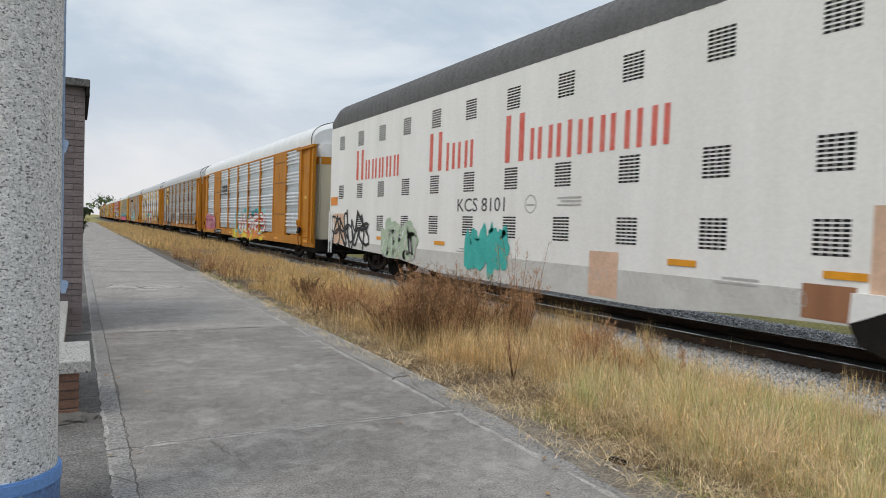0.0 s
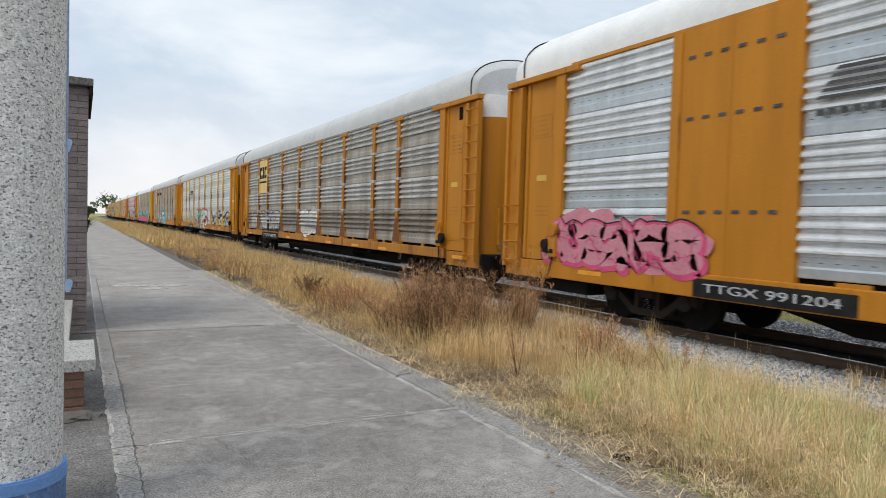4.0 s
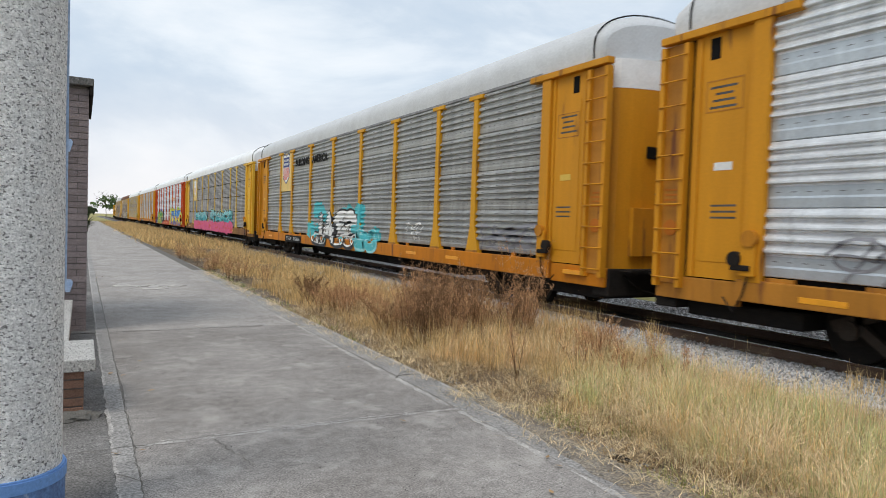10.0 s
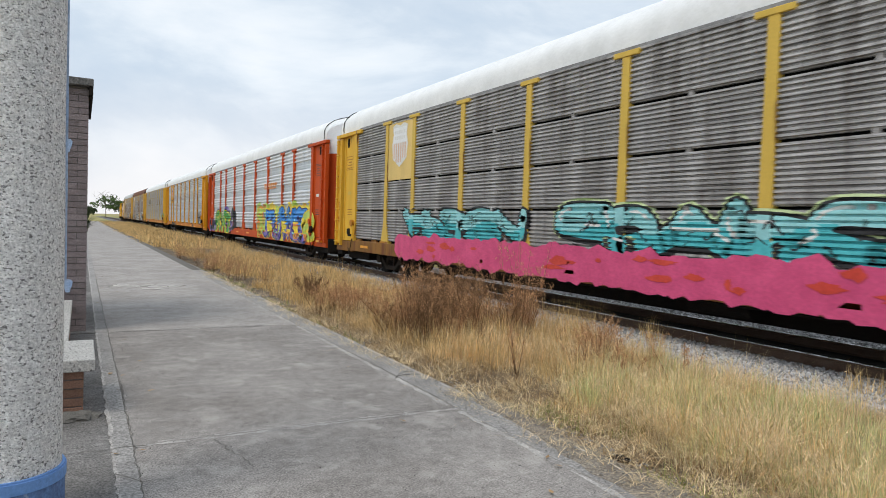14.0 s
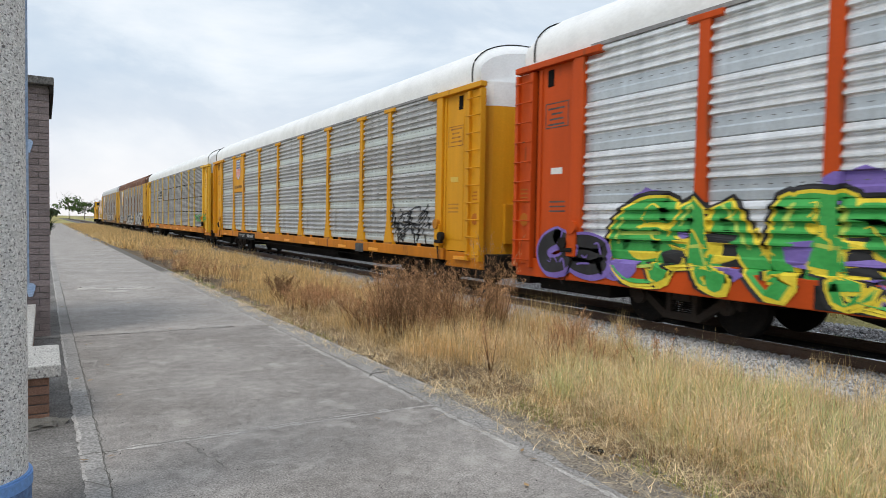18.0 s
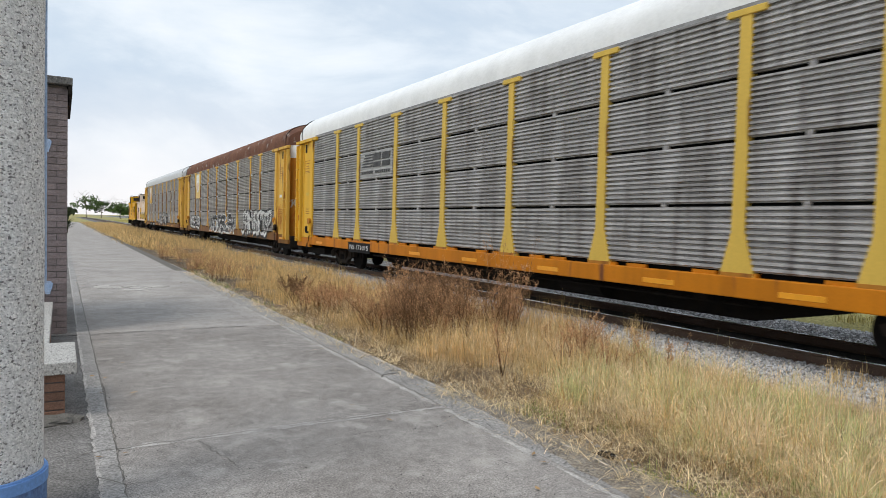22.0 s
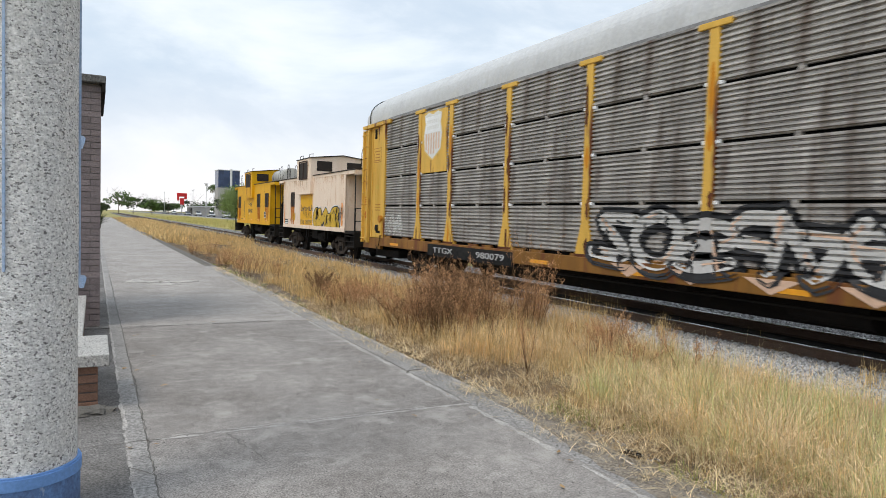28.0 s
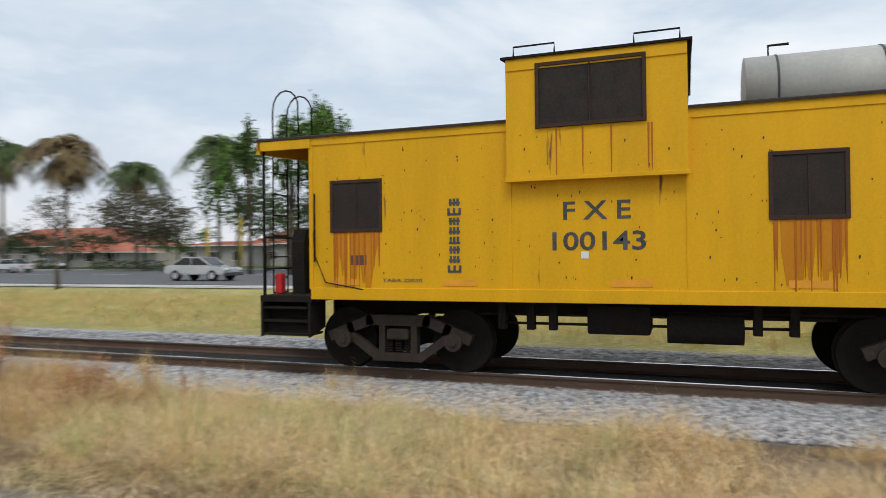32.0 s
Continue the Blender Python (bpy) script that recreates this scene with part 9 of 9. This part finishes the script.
# road vehicles
def vehicle(x, y, col, label, kind="sedan", facing=-1, category="car"):
    """A car; facing -1: its nose towards -y."""
    t = thing("car", label, category, pose(x, y, ROAD + 0.012, 0, 0, 0 if facing < 0 else 180), group="cars on the avenue")
    L, W = 4.4, 1.75
    if kind == "sedan":
        low = [(-2.2, 0.35), (-2.22, 0.62), (-2.0, 0.80), (-1.0, 0.93), (1.5, 0.95), (2.15, 0.90), (2.2, 0.4)]
        top = [(-1.1, 0.92), (-0.35, 1.40), (0.85, 1.42), (1.65, 0.94)]
    elif kind == "beetle":
        low = [(-2.0, 0.35), (-2.05, 0.6), (-1.85, 0.82), (-1.3, 0.95), (1.1, 0.97), (1.8, 0.85), (2.0, 0.6), (1.98, 0.38)]
        top = [(-1.0, 0.94), (-0.55, 1.35), (0.05, 1.50), (0.7, 1.42), (1.5, 0.93)]
    else:
        low = [(-2.25, 0.4), (-2.28, 0.75), (-2.1, 0.98), (-1.1, 1.08), (2.15, 1.1), (2.25, 0.45)]
        top = [(-1.15, 1.07), (-0.5, 1.62), (1.5, 1.66), (2.1, 1.09)]
    bm = bmesh.new()
    extrude(bm, low, 0, -W / 2, W / 2)
    bmesh.ops.bevel(bm, geom=bm.edges[:], offset=0.06, segments=2, affect="EDGES")
    body = part("body", bm, col, t)
    bm = bmesh.new()
    extrude(bm, top, 0, -W * 0.40, W * 0.40)
    part("cabin_glass", bm, "car_glass", t, "dark windows")
    bm = bmesh.new()
    mid = [(p[0], p[1]) for p in top[1:-1]]
    extrude(bm, [(p[0], p[1] + 0.015) for p in mid] + [(p[0], p[1] - 0.05) for p in mid[::-1]], 0, -W * 0.405, W * 0.405)
    part("roof_panel", bm, col, t)
    cx = (top[1][0] + top[-2][0]) / 2
    for a, b in ((top[0], top[1]), (top[-1], top[-2]), ((cx, low[3][1]), (cx, top[1][1]))):
        for sx in (-1, 1):
            bm = bmesh.new()
            tube(bm, [(sx * W * 0.405, *a), (sx * W * 0.405, *b)], 0.035, sides=5)
            part("pillar", bm, col, t)
    for yy in (-1.35, 1.3):
        for sx in (-1, 1):
            bm = bmesh.new()
            disc(bm, (yy, 0.32), 0.32, 0, *sorted((sx * W * 0.38, sx * (W / 2 + 0.02))), sides=18)
            w = part("wheel", bm, "tyre", t)
            bm = bmesh.new()
            disc(bm, (yy, 0.32), 0.19, 0, *sorted((sx * (W / 2 + 0.015), sx * (W / 2 + 0.035))), sides=14)
            part("rim", bm, "pole", w)
    for sx in (-1, 1):
        part("headlight", cube(*sorted((sx * 0.5, sx * 0.8)), -2.25, -2.14, 0.62, 0.76, bev=0.03), "white", t)
        part("tail_light", cube(*sorted((sx * 0.5, sx * 0.8)), 2.14, 2.24, 0.62, 0.8, bev=0.03), "sign_red", t)
    part("bumper", cube(-W / 2, W / 2, -2.28, -2.16, 0.3, 0.5, bev=0.04), "charcoal", t)
    return t


for cname, cval in (("car_silver", (0.55, 0.56, 0.57)), ("car_cream", (0.72, 0.70, 0.58)), ("car_black", (0.03, 0.035, 0.045)), ("car_white", (0.75, 0.75, 0.75)), ("car_grey", (0.25, 0.26, 0.27)), ("car_red", (0.20, 0.03, 0.04))):
    M[cname] = material(cname, cval, 0.25, metal=0.2, grain=20, grain_amount=0.04, coat=0.6)
# (thing, lane, place along the road at 31.5 s, metres a second towards -y)
TRAFFIC = []
for x, a, ta, v, col, lb, kind, face in (
        (33, 47.2, 31.8, 16.0, "car_silver", "silver saloon car driving on the avenue", "sedan", -1),
        (37, 30.5, 31.5, 16.0, "car_cream", "cream rounded small car driving on the avenue", "beetle", -1),
        (32, 23.9, 31.5, 18.0, "car_black", "black sport utility car on the avenue", "suv", -1),
        (33, 18.6, 31.2, 15.0, "car_grey", "grey sport utility car on the avenue", "suv", -1),
        (37, 15.8, 31.2, 14.0, "car_black", "black pick-up car on the avenue", "suv", -1),
        (36, 12.95, 31.2, 14.0, "car_white", "white saloon car on the avenue", "sedan", -1),
        (50, 38.5, 31.8, -14.0, "car_white", "white saloon car on the far lane", "sedan", 1)):
    y = x / math.tan(radians(a))
    TRAFFIC.append((vehicle(x, y, col, lb, kind, face), x, y, ta, v, face))
for x, a, col, kind in ((47, 65.7, "car_red", "sedan"), (30, 9.6, "car_white", "sedan"), (30, 8.4, "car_silver", "sedan"), (31, 7.4, "car_white", "suv"), (30, 6.6, "car_grey", "sedan"), (30, 5.6, "car_white", "sedan"), (32, 4.9, "car_silver", "sedan"), (62.5, 39.5, "car_white", "sedan"), (62.5, 33.4, "car_black", "suv"), (62.5, 23.2, "car_grey", "suv"), (62.5, 20.8, "car_white", "sedan")):
    vehicle(x, x / math.tan(radians(a)), col, {"car_red": "dark red hatchback parked by the lawn", "car_white": "white car parked along the avenue", "car_silver": "silver car parked along the avenue", "car_grey": "grey car parked along the avenue", "car_black": "black car parked along the avenue"}[col], kind)


# ---- grass and weeds ----
def blades(name, pts, h, w, mats, seed, label, lean=0.5, segs=3, flat=0.0, short=False, per=26):
    """Thin curved blades rooted at pts (n, 3)."""
    rg = np.random.RandomState(seed)
    n = len(pts)
    a = rg.uniform(0, 2 * np.pi, n)
    hh = h * rg.uniform(0.5, 1.2, n) * np.repeat(rg.uniform(0.4, 1.45, n // per + 1), per)[:n]
    if short:
        hh = hh * np.clip((7.55 + np.where(pts[:, 1] > 11, 0.9, 0.0) - pts[:, 0]) / 1.3, 0.3, 1.0) * np.clip((pts[:, 0] - 3.4) / 1.1, 0.22, 1.0)
        wave = np.sin(pts[:, 0] * 3.1 + 1.7 * np.sin(pts[:, 1] * 1.9)) * np.sin(pts[:, 1] * 2.7 + 1.3 * np.sin(pts[:, 0] * 2.3))
        hh = hh * np.clip(0.88 + 0.95 * wave, 0.25, 1.7)
    ln = np.abs(rg.normal(0, lean, n)) + flat * rg.uniform(0.3, 1, n)
    ww = w * rg.uniform(0.6, 1.4, n)
    d = np.stack([np.cos(a), np.sin(a), np.zeros(n)], 1)
    b = a + rg.uniform(0.8, 2.3, n)
    side = np.stack([np.cos(b), np.sin(b), np.zeros(n)], 1)
    v = np.zeros((n, 2 * segs + 1, 3), np.float32)
    for k in range(segs + 1):
        s = k / segs
        c = pts + d * (hh * ln * s ** 1.7)[:, None] + np.stack([np.zeros(n), np.zeros(n), hh * (s - 0.35 * np.minimum(ln, 1.6) * s * s)], 1)
        if k < segs:
            wd = (ww * (1 - 0.75 * s))[:, None] * side * 0.5
            v[:, 2 * k], v[:, 2 * k + 1] = c - wd, c + wd
        else:
            v[:, 2 * k] = c
    base = (np.arange(n) * (2 * segs + 1))[:, None]
    tri = []
    for k in range(segs - 1):
        tri += [(2 * k, 2 * k + 1, 2 * k + 3), (2 * k, 2 * k + 3, 2 * k + 2)]
    tri.append((2 * segs - 2, 2 * segs - 1, 2 * segs))
    f = (base[:, :, None] + np.array(tri)[None]).reshape(-1, 3)
    return tagged(new(name, quick_mesh(name, v.reshape(-1, 3), f, mats)), label, "grass", kind="stuff")


def tufts(n, per, x0, x1, y0, y1, spread, z, seed, power=1.0, keep=None):
    rg = np.random.RandomState(seed)
    c = np.stack([rg.uniform(x0, x1, n), y0 + (y1 - y0) * rg.uniform(0, 1, n) ** power], 1)
    if keep:
        c = np.array([p for p in c if keep(p[0], p[1], rg)])
    p = np.repeat(c, per, 0) + rg.normal(0, spread, (len(c) * per, 2))
    return np.concatenate([p, np.full((len(p), 1), z)], 1)


def edge_ok(x, y, rg):
    """Bare by the kerb and towards the ballast; patchy between."""
    lim = 6.72 + 0.5 * noise.noise((x * 0.3, y * 0.45, 1)) + (1.25 if y > 11 else 0.0)
    d = noise.noise((x * 0.6, y * 0.6, 7))
    return 3.62 + 0.42 * (1 + noise.noise((0, y * 1.1, 3))) < x < lim and d > -0.4 + 0.3 * rg.rand()


Z = GROUND + 0.04
def plumes(name, pts, h, mats, seed, label):
    """Fine stems with feathery seed heads."""
    rg = np.random.RandomState(seed)
    n = len(pts)
    hh = h * rg.uniform(0.55, 1.2, n)
    d = rg.normal(0, 0.3, (n, 2))
    tip = pts + np.stack([d[:, 0] * hh, d[:, 1] * hh, hh], 1)
    vs, m = [], 7
    a = rg.uniform(0, 6.28, n)
    w = np.stack([np.cos(a), np.sin(a), 0 * a], 1) * 0.0014
    vs.append(np.stack([pts - w, pts + w, tip], 1))
    for k in range(m):
        c = pts + (tip - pts) * (0.68 + 0.33 * k / m)
        u = np.stack([rg.normal(0, 0.012, n) + d[:, 0] * 0.06, rg.normal(0, 0.012, n) + d[:, 1] * 0.06, rg.uniform(0.015, 0.05, n)], 1)
        e = rg.normal(0, 0.0013, (n, 3))
        vs.append(np.stack([c - e, c + e, c + u], 1))
    v = np.concatenate(vs, 0).reshape(-1, 3)
    return tagged(new(name, quick_mesh(name, v, np.arange(len(v)).reshape(-1, 3), mats)), label, "grass", kind="stuff")


blades("dry_grass", tufts(3600, 28, 3.3, 7.9, -2, 13, 0.075, Z, 1, keep=edge_ok), 0.27, 0.0048, ["straw"], 11, "golden dry grass between platform and track", lean=1.0, short=True)
blades("dry_grass", tufts(1900, 26, 3.7, 7.9, -2, 10, 0.07, Z, 2, keep=edge_ok), 0.31, 0.0042, ["pale_straw"], 12, "pale dry grass between platform and track", lean=1.2, short=True)
plumes("feathery_grass", tufts(1300, 11, 3.7, 7.4, -1, 12, 0.10, Z, 31, keep=edge_ok), 0.36, ["pale_straw"], 32, "feathery pale seed heads above the grass")
blades("green_grass", tufts(2100, 26, 4.1, 6.7, 0.5, 6.4, 0.10, Z, 3, keep=lambda x, y, rg: edge_ok(x, y, rg) and noise.noise((x * 0.9, y * 0.9, 2)) > -0.12), 0.24, 0.005, ["green_grass"], 13, "yellow green grass tufts in the dry grass", lean=0.7, short=True)
blades("fallen_straw", tufts(560, 16, 3.6, 4.9, -0.5, 13, 0.09, Z + 0.01, 4), 0.19, 0.004, ["pale_straw"], 14, "flattened pale straw on the ground", lean=0.6, flat=1.7)
blades("fallen_straw", tufts(900, 16, 3.3, 7.4, -0.5, 13, 0.12, Z + 0.01, 41, keep=edge_ok), 0.34, 0.0045, ["straw"], 15, "tangled golden straw lying flat", lean=0.9, flat=1.2)
blades("fallen_straw", tufts(260, 9, 3.0, 3.3, -0.5, 20, 0.06, 0.012, 42), 0.16, 0.004, ["pale_straw"], 16, "loose straw scattered over the kerb", lean=0.5, flat=3.0)
blades("fallen_straw", tufts(170, 8, 3.05, 3.6, 0.5, 5.6, 0.07, 0.012, 44), 0.10, 0.0035, ["pale_straw"], 18, "pale straw litter over the drifted soil", lean=0.5, flat=2.6)
blades("fallen_straw", tufts(620, 13, 3.45, 4.6, -0.5, 13, 0.10, Z + 0.01, 43), 0.2, 0.005, ["brown_straw"], 17, "brown broken straw matted beside the kerb", lean=0.5, flat=2.4)
blades("fresh_grass", tufts(170, 26, 3.5, 4.9, 1.2, 5.2, 0.06, Z, 61, keep=lambda x, y, rg: noise.noise((x * 1.1, y * 0.9, 22)) > 0.0), 0.14, 0.005, ["fresh_grass"], 62, "fresh green grass tufts near the kerb", lean=0.8)
blades("fresh_grass", tufts(60, 22, 3.3, 3.7, 9, 24, 0.06, Z, 63), 0.12, 0.006, ["fresh_grass"], 64, "fresh green grass along the kerb", lean=0.8)
blades("dead_grass", tufts(1000, 26, 3.5, 7.0, 0, 12, 0.08, Z, 51, keep=lambda x, y, rg: edge_ok(x, y, rg) and noise.noise((x * 0.8, y * 0.8, 12)) > 0.08), 0.26, 0.005, ["brown_straw"], 52, "brown dead grass patches in the verge", lean=0.8, short=True)
blades("tall_straw", tufts(260, 34, 3.9, 6.6, 9.6, 18, 0.09, Z, 57), 0.36, 0.006, ["straw"], 58, "golden straw between the weeds", lean=0.7, per=34)
blades("tall_straw", tufts(46, 60, 5.9, 7.0, 6.9, 8.8, 0.07, Z, 53), 0.52, 0.004, ["straw"], 54, "taller golden straw clump before the track", lean=0.35, per=60)
blades("tall_straw", tufts(30, 50, 4.6, 6.5, 2.4, 6.0, 0.06, Z, 55), 0.36, 0.004, ["pale_straw"], 56, "taller pale grass clumps in the verge", lean=0.4, per=50)
blades("tall_straw", tufts(150, 36, 4.1, 6.3, 7.0, 10.0, 0.09, Z, 75), 0.52, 0.0045, ["straw"], 76, "golden straw standing among the weeds", lean=0.45, per=36)
blades("tall_straw", tufts(50, 70, 6.0, 6.75, 2.4, 7.6, 0.12, Z, 65), 0.32, 0.0042, ["pale_straw"], 66, "feathery golden clumps beside the ballast", lean=0.45, per=70)
blades("tall_straw", tufts(34, 70, 4.6, 6.2, 3.0, 7.2, 0.11, Z, 67), 0.36, 0.0042, ["straw"], 68, "soft golden clumps in the verge", lean=0.55, per=70)
blades("pale_grass", tufts(60, 70, 4.7, 6.6, 1.6, 5.2, 0.12, Z, 69), 0.40, 0.0042, ["green_grass"], 70, "soft yellow green clumps in the verge", lean=0.6, per=70)
blades("dry_grass", tufts(2400, 22, 3.3, 8.3, 13, 40, 0.12, Z, 5, 1.2, keep=edge_ok), 0.30, 0.009, ["straw"], 15, "golden dry grass along the platform", lean=0.8, short=True)
blades("dry_grass", tufts(1800, 16, 2.9, 8.6, 40, 150, 0.16, Z, 6, 1.3), 0.36, 0.03, ["straw"], 16, "golden dry grass far along the platform", segs=2)
blades("rail_grass", tufts(190, 16, 7.9, 8.9, -1, 30, 0.06, RAIL - 0.19, 7, 1.2, keep=lambda x, y, rg: noise.noise((x * 0.5, y * 0.4, 9)) > 0.12), 0.34, 0.006, ["straw"], 17, "thin dry grass in the ballast")
blades("verge_grass", tufts(3000, 20, 13.5, 25.5, -4, 45, 0.16, GROUND + 0.04, 8, 1.1), 0.26, 0.014, ["verge_green"], 18, "yellow green grass beyond the track", segs=2)
blades("verge_grass", tufts(1300, 18, 13.7, 25.5, -4, 60, 0.16, GROUND + 0.04, 9, 1.1), 0.34, 0.015, ["straw"], 19, "dry grass beyond the track", segs=2)
blades("verge_grass", tufts(2600, 12, 13.2, 26, 45, 220, 0.35, GROUND + 0.04, 10, 1.3), 0.40, 0.05, ["verge_green", "straw"], 20, "yellow green grass far beyond the track", segs=2)


def weed_bush(x, y, h, n, seed, label, spread=0.35, mats=("weed", "weed_dark")):
    """A dry branching weed: stems, side twigs and seed heads."""
    rnd = random.Random(seed)
    t = thing("dry_weed", label, "weed", pose(x, y, Z))
    stems, twigs = bmesh.new(), []
    for k in range(n):
        a = rnd.uniform(0, 6.28)
        r = rnd.uniform(0, spread)
        hh = h * rnd.uniform(0.6, 1.05)
        b = Vector((math.cos(a) * r * 0.35, math.sin(a) * r * 0.35, 0))
        e = Vector((math.cos(a) * r * 1.5 + rnd.gauss(0, 0.08), math.sin(a) * r * 1.5 + rnd.gauss(0, 0.08), hh))
        m = b.lerp(e, 0.5) + Vector((rnd.uniform(-0.05, 0.05), rnd.uniform(-0.05, 0.05), 0.05))
        tube(stems, [b, m, e], 0.0045, 0.0015, sides=3)
        for q in range(16):
            s = rnd.uniform(0.2, 1.0)
            p = b.lerp(m, s * 2) if s < 0.5 else m.lerp(e, s * 2 - 1)
            a2 = rnd.uniform(0, 6.28)
            ln = rnd.uniform(0.10, 0.28) * (1.25 - s)  * h
            tip = p + Vector((math.cos(a2) * ln * 0.7, math.sin(a2) * ln * 0.7, ln * rnd.uniform(0.5, 1.0)))
            twigs.append((p, tip))
    tagged(part("stem", stems, mats[1], t, "thin branching stems"), kind="stuff")
    vs, fs = [], []
    for p, tip in twigs:
        s_ = Vector((rnd.uniform(-1, 1), rnd.uniform(-1, 1), 0)).normalized() * 0.0022
        b = len(vs)
        vs += [tuple(p - s_), tuple(p + s_), tuple(tip)]
        fs.append((b, b + 1, b + 2))
        for q in range(8):
            c = p.lerp(tip, rnd.uniform(0.25, 1.05)) + Vector((rnd.gauss(0, 0.012), rnd.gauss(0, 0.012), rnd.gauss(0, 0.012)))
            u = Vector((rnd.uniform(-1, 1), rnd.uniform(-1, 1), rnd.uniform(-0.3, 1))).normalized() * rnd.uniform(0.008, 0.024)
            w = u.cross(Vector((rnd.uniform(-1, 1), rnd.uniform(-1, 1), rnd.uniform(-1, 1)))).normalized() * 0.005
            b = len(vs)
            vs += [tuple(c - w), tuple(c + w), tuple(c + u)]
            fs.append((b, b + 1, b + 2))
    tagged(part("foliage", None, mats[0], t, "rusty seed heads", data=quick_mesh("foliage", vs, fs, [mats[0]])), kind="stuff")
    return t


rw = random.Random(21)
for k in range(44):
    y = rw.uniform(8.0, 9.9)
    x = rw.uniform(4.3, 6.15) - (y - 8.0) * 0.08
    weed_bush(x, y, rw.uniform(0.6, 1.22), 14, 600 + k, "tall rust-brown dry weed in the grass", mats=(("weed", "weed_dark") if k % 3 else ("weed_dark", "weed_dark")))
for k in range(16):
    weed_bush(rw.gauss(4.5, 0.2), rw.uniform(11.3, 12.8), rw.uniform(0.4, 0.7), 10, 660 + k, "rust-brown dry weed near the kerb")
for k in range(8):
    weed_bush(rw.uniform(4.2, 6.4), rw.uniform(9.8, 11.5), rw.uniform(0.5, 0.8), 5, 740 + k, "sparse brown weed in golden grass", spread=0.2)
for k in range(12):
    weed_bush(rw.uniform(4.8, 6.6), rw.uniform(5.2, 7.5), rw.uniform(0.45, 0.7), 6, 680 + k, "sparse brown weed in pale grass", spread=0.25)
for k in range(16):
    weed_bush(rw.uniform(3.3, 4.6), rw.uniform(17, 30), rw.uniform(0.5, 0.8), 8, 700 + k, "brown dry weed along the platform edge")
for k in range(5):
    weed_bush(4.3 + 0.1 * k, 13.7 + 0.45 * k, 0.5, 12, 725 + k, "dark brown weed clump against the kerb", mats=("weed_dark", "weed_dark"))
weed_bush(5.75, 8.15, 1.6, 14, 720, "tallest rust-brown weed standing before the track", spread=0.42)
weed_bush(4.42, 6.25, 0.75, 5, 721, "dark thin weed stalk near the kerb", spread=0.12)
for k in range(9):
    weed_bush(rw.uniform(-0.35, 0.02), rw.uniform(5.6, 5.95) if k < 3 else rw.uniform(12, 30), 0.14 if k < 3 else 0.3, 6, 730 + k, "small green weed at the foot of the wall", spread=0.1, mats=("leaf_dark", "leaf_dark"))


def rock(x, y, sx, sy, sz, seed, label, mat="light_concrete"):
    bm = bmesh.new()
    bmesh.ops.create_icosphere(bm, subdivisions=2, radius=1)
    for v in bm.verts:
        k = 1 + 0.28 * noise.noise(v.co * 1.3 + Vector((seed, 0, 0)))
        v.co = Vector((v.co.x * sx * k, v.co.y * sy * k, v.co.z * sz * k))
    return single("rock", bm, mat, label, "stone", pose(x, y, GROUND + 0.05, 0, 0, seed * 40))


rock(6.1, 7.1, 0.22, 0.15, 0.16, 1, "pale broken concrete lump in the grass")
rock(7.15, 5.6, 0.30, 0.16, 0.12, 2, "pale flat concrete lump by the ballast")
rock(6.6, 8.0, 0.2, 0.14, 0.1, 3, "pale concrete lump by the ballast")
rock(3.62, 3.75, 0.12, 0.09, 0.06, 4, "dark stone by the kerb", "under")
for k in range(22):
    rock(3.3 + rw.uniform(0, 0.25), rw.uniform(13.5, 16.5), 0.06, 0.05, 0.04, 5 + k, "loose rubble at the broken platform edge", "kerb")


# ---- what moves ----
# (time, metres held back) so that the cars fit the camera's view
VIEW_FIT = ((0, -0.06), (1, -0.08), (2, 0.0), (3, 0.0), (5, -0.18), (6, -0.25), (7, -0.05), (8, 0.17), (9, -0.06), (10, 0.1), (11, 0.2), (12, 0.25), (13, 0.06), (15, 0.2), (16, 0.2), (17, 0.0),
       (18, 0.03), (19, 0.16), (20, 0.12), (21, 0.0), (22, -0.02), (23, 0.06), (24, 0.08), (26, 0.12), (27, 0.22), (28, 0.38), (29, 0.28), (30, 0.2), (31, 0.0), (32, 0.0))


def run(t):
    """Metres the train has gone at t, offset to fit the camera's view."""
    return 10.182 * t + 0.00152 * t * t - float(np.interp(t, [q[0] for q in VIEW_FIT], [q[1] for q in VIEW_FIT]))


def motions():
    for car, y in CARS:
        walk(car, [(t, pose(TRACK_X, y - run(t), RAIL)) for t, _ in VIEW_FIT])
    for wheel, y in WHEELS:
        walk(wheel, [(k / 15, pose(0, y, 0.45, math.degrees(run(k / 15) / 0.45))) for k in range(481)])
    for car, x, y, ta, v, face in TRAFFIC:
        walk(car, [(t, pose(x, y - v * (t - ta), ROAD + 0.012, 0, 0, 0 if face < 0 else 180)) for t in (0, 8, 16, 24, 32)])


motions()
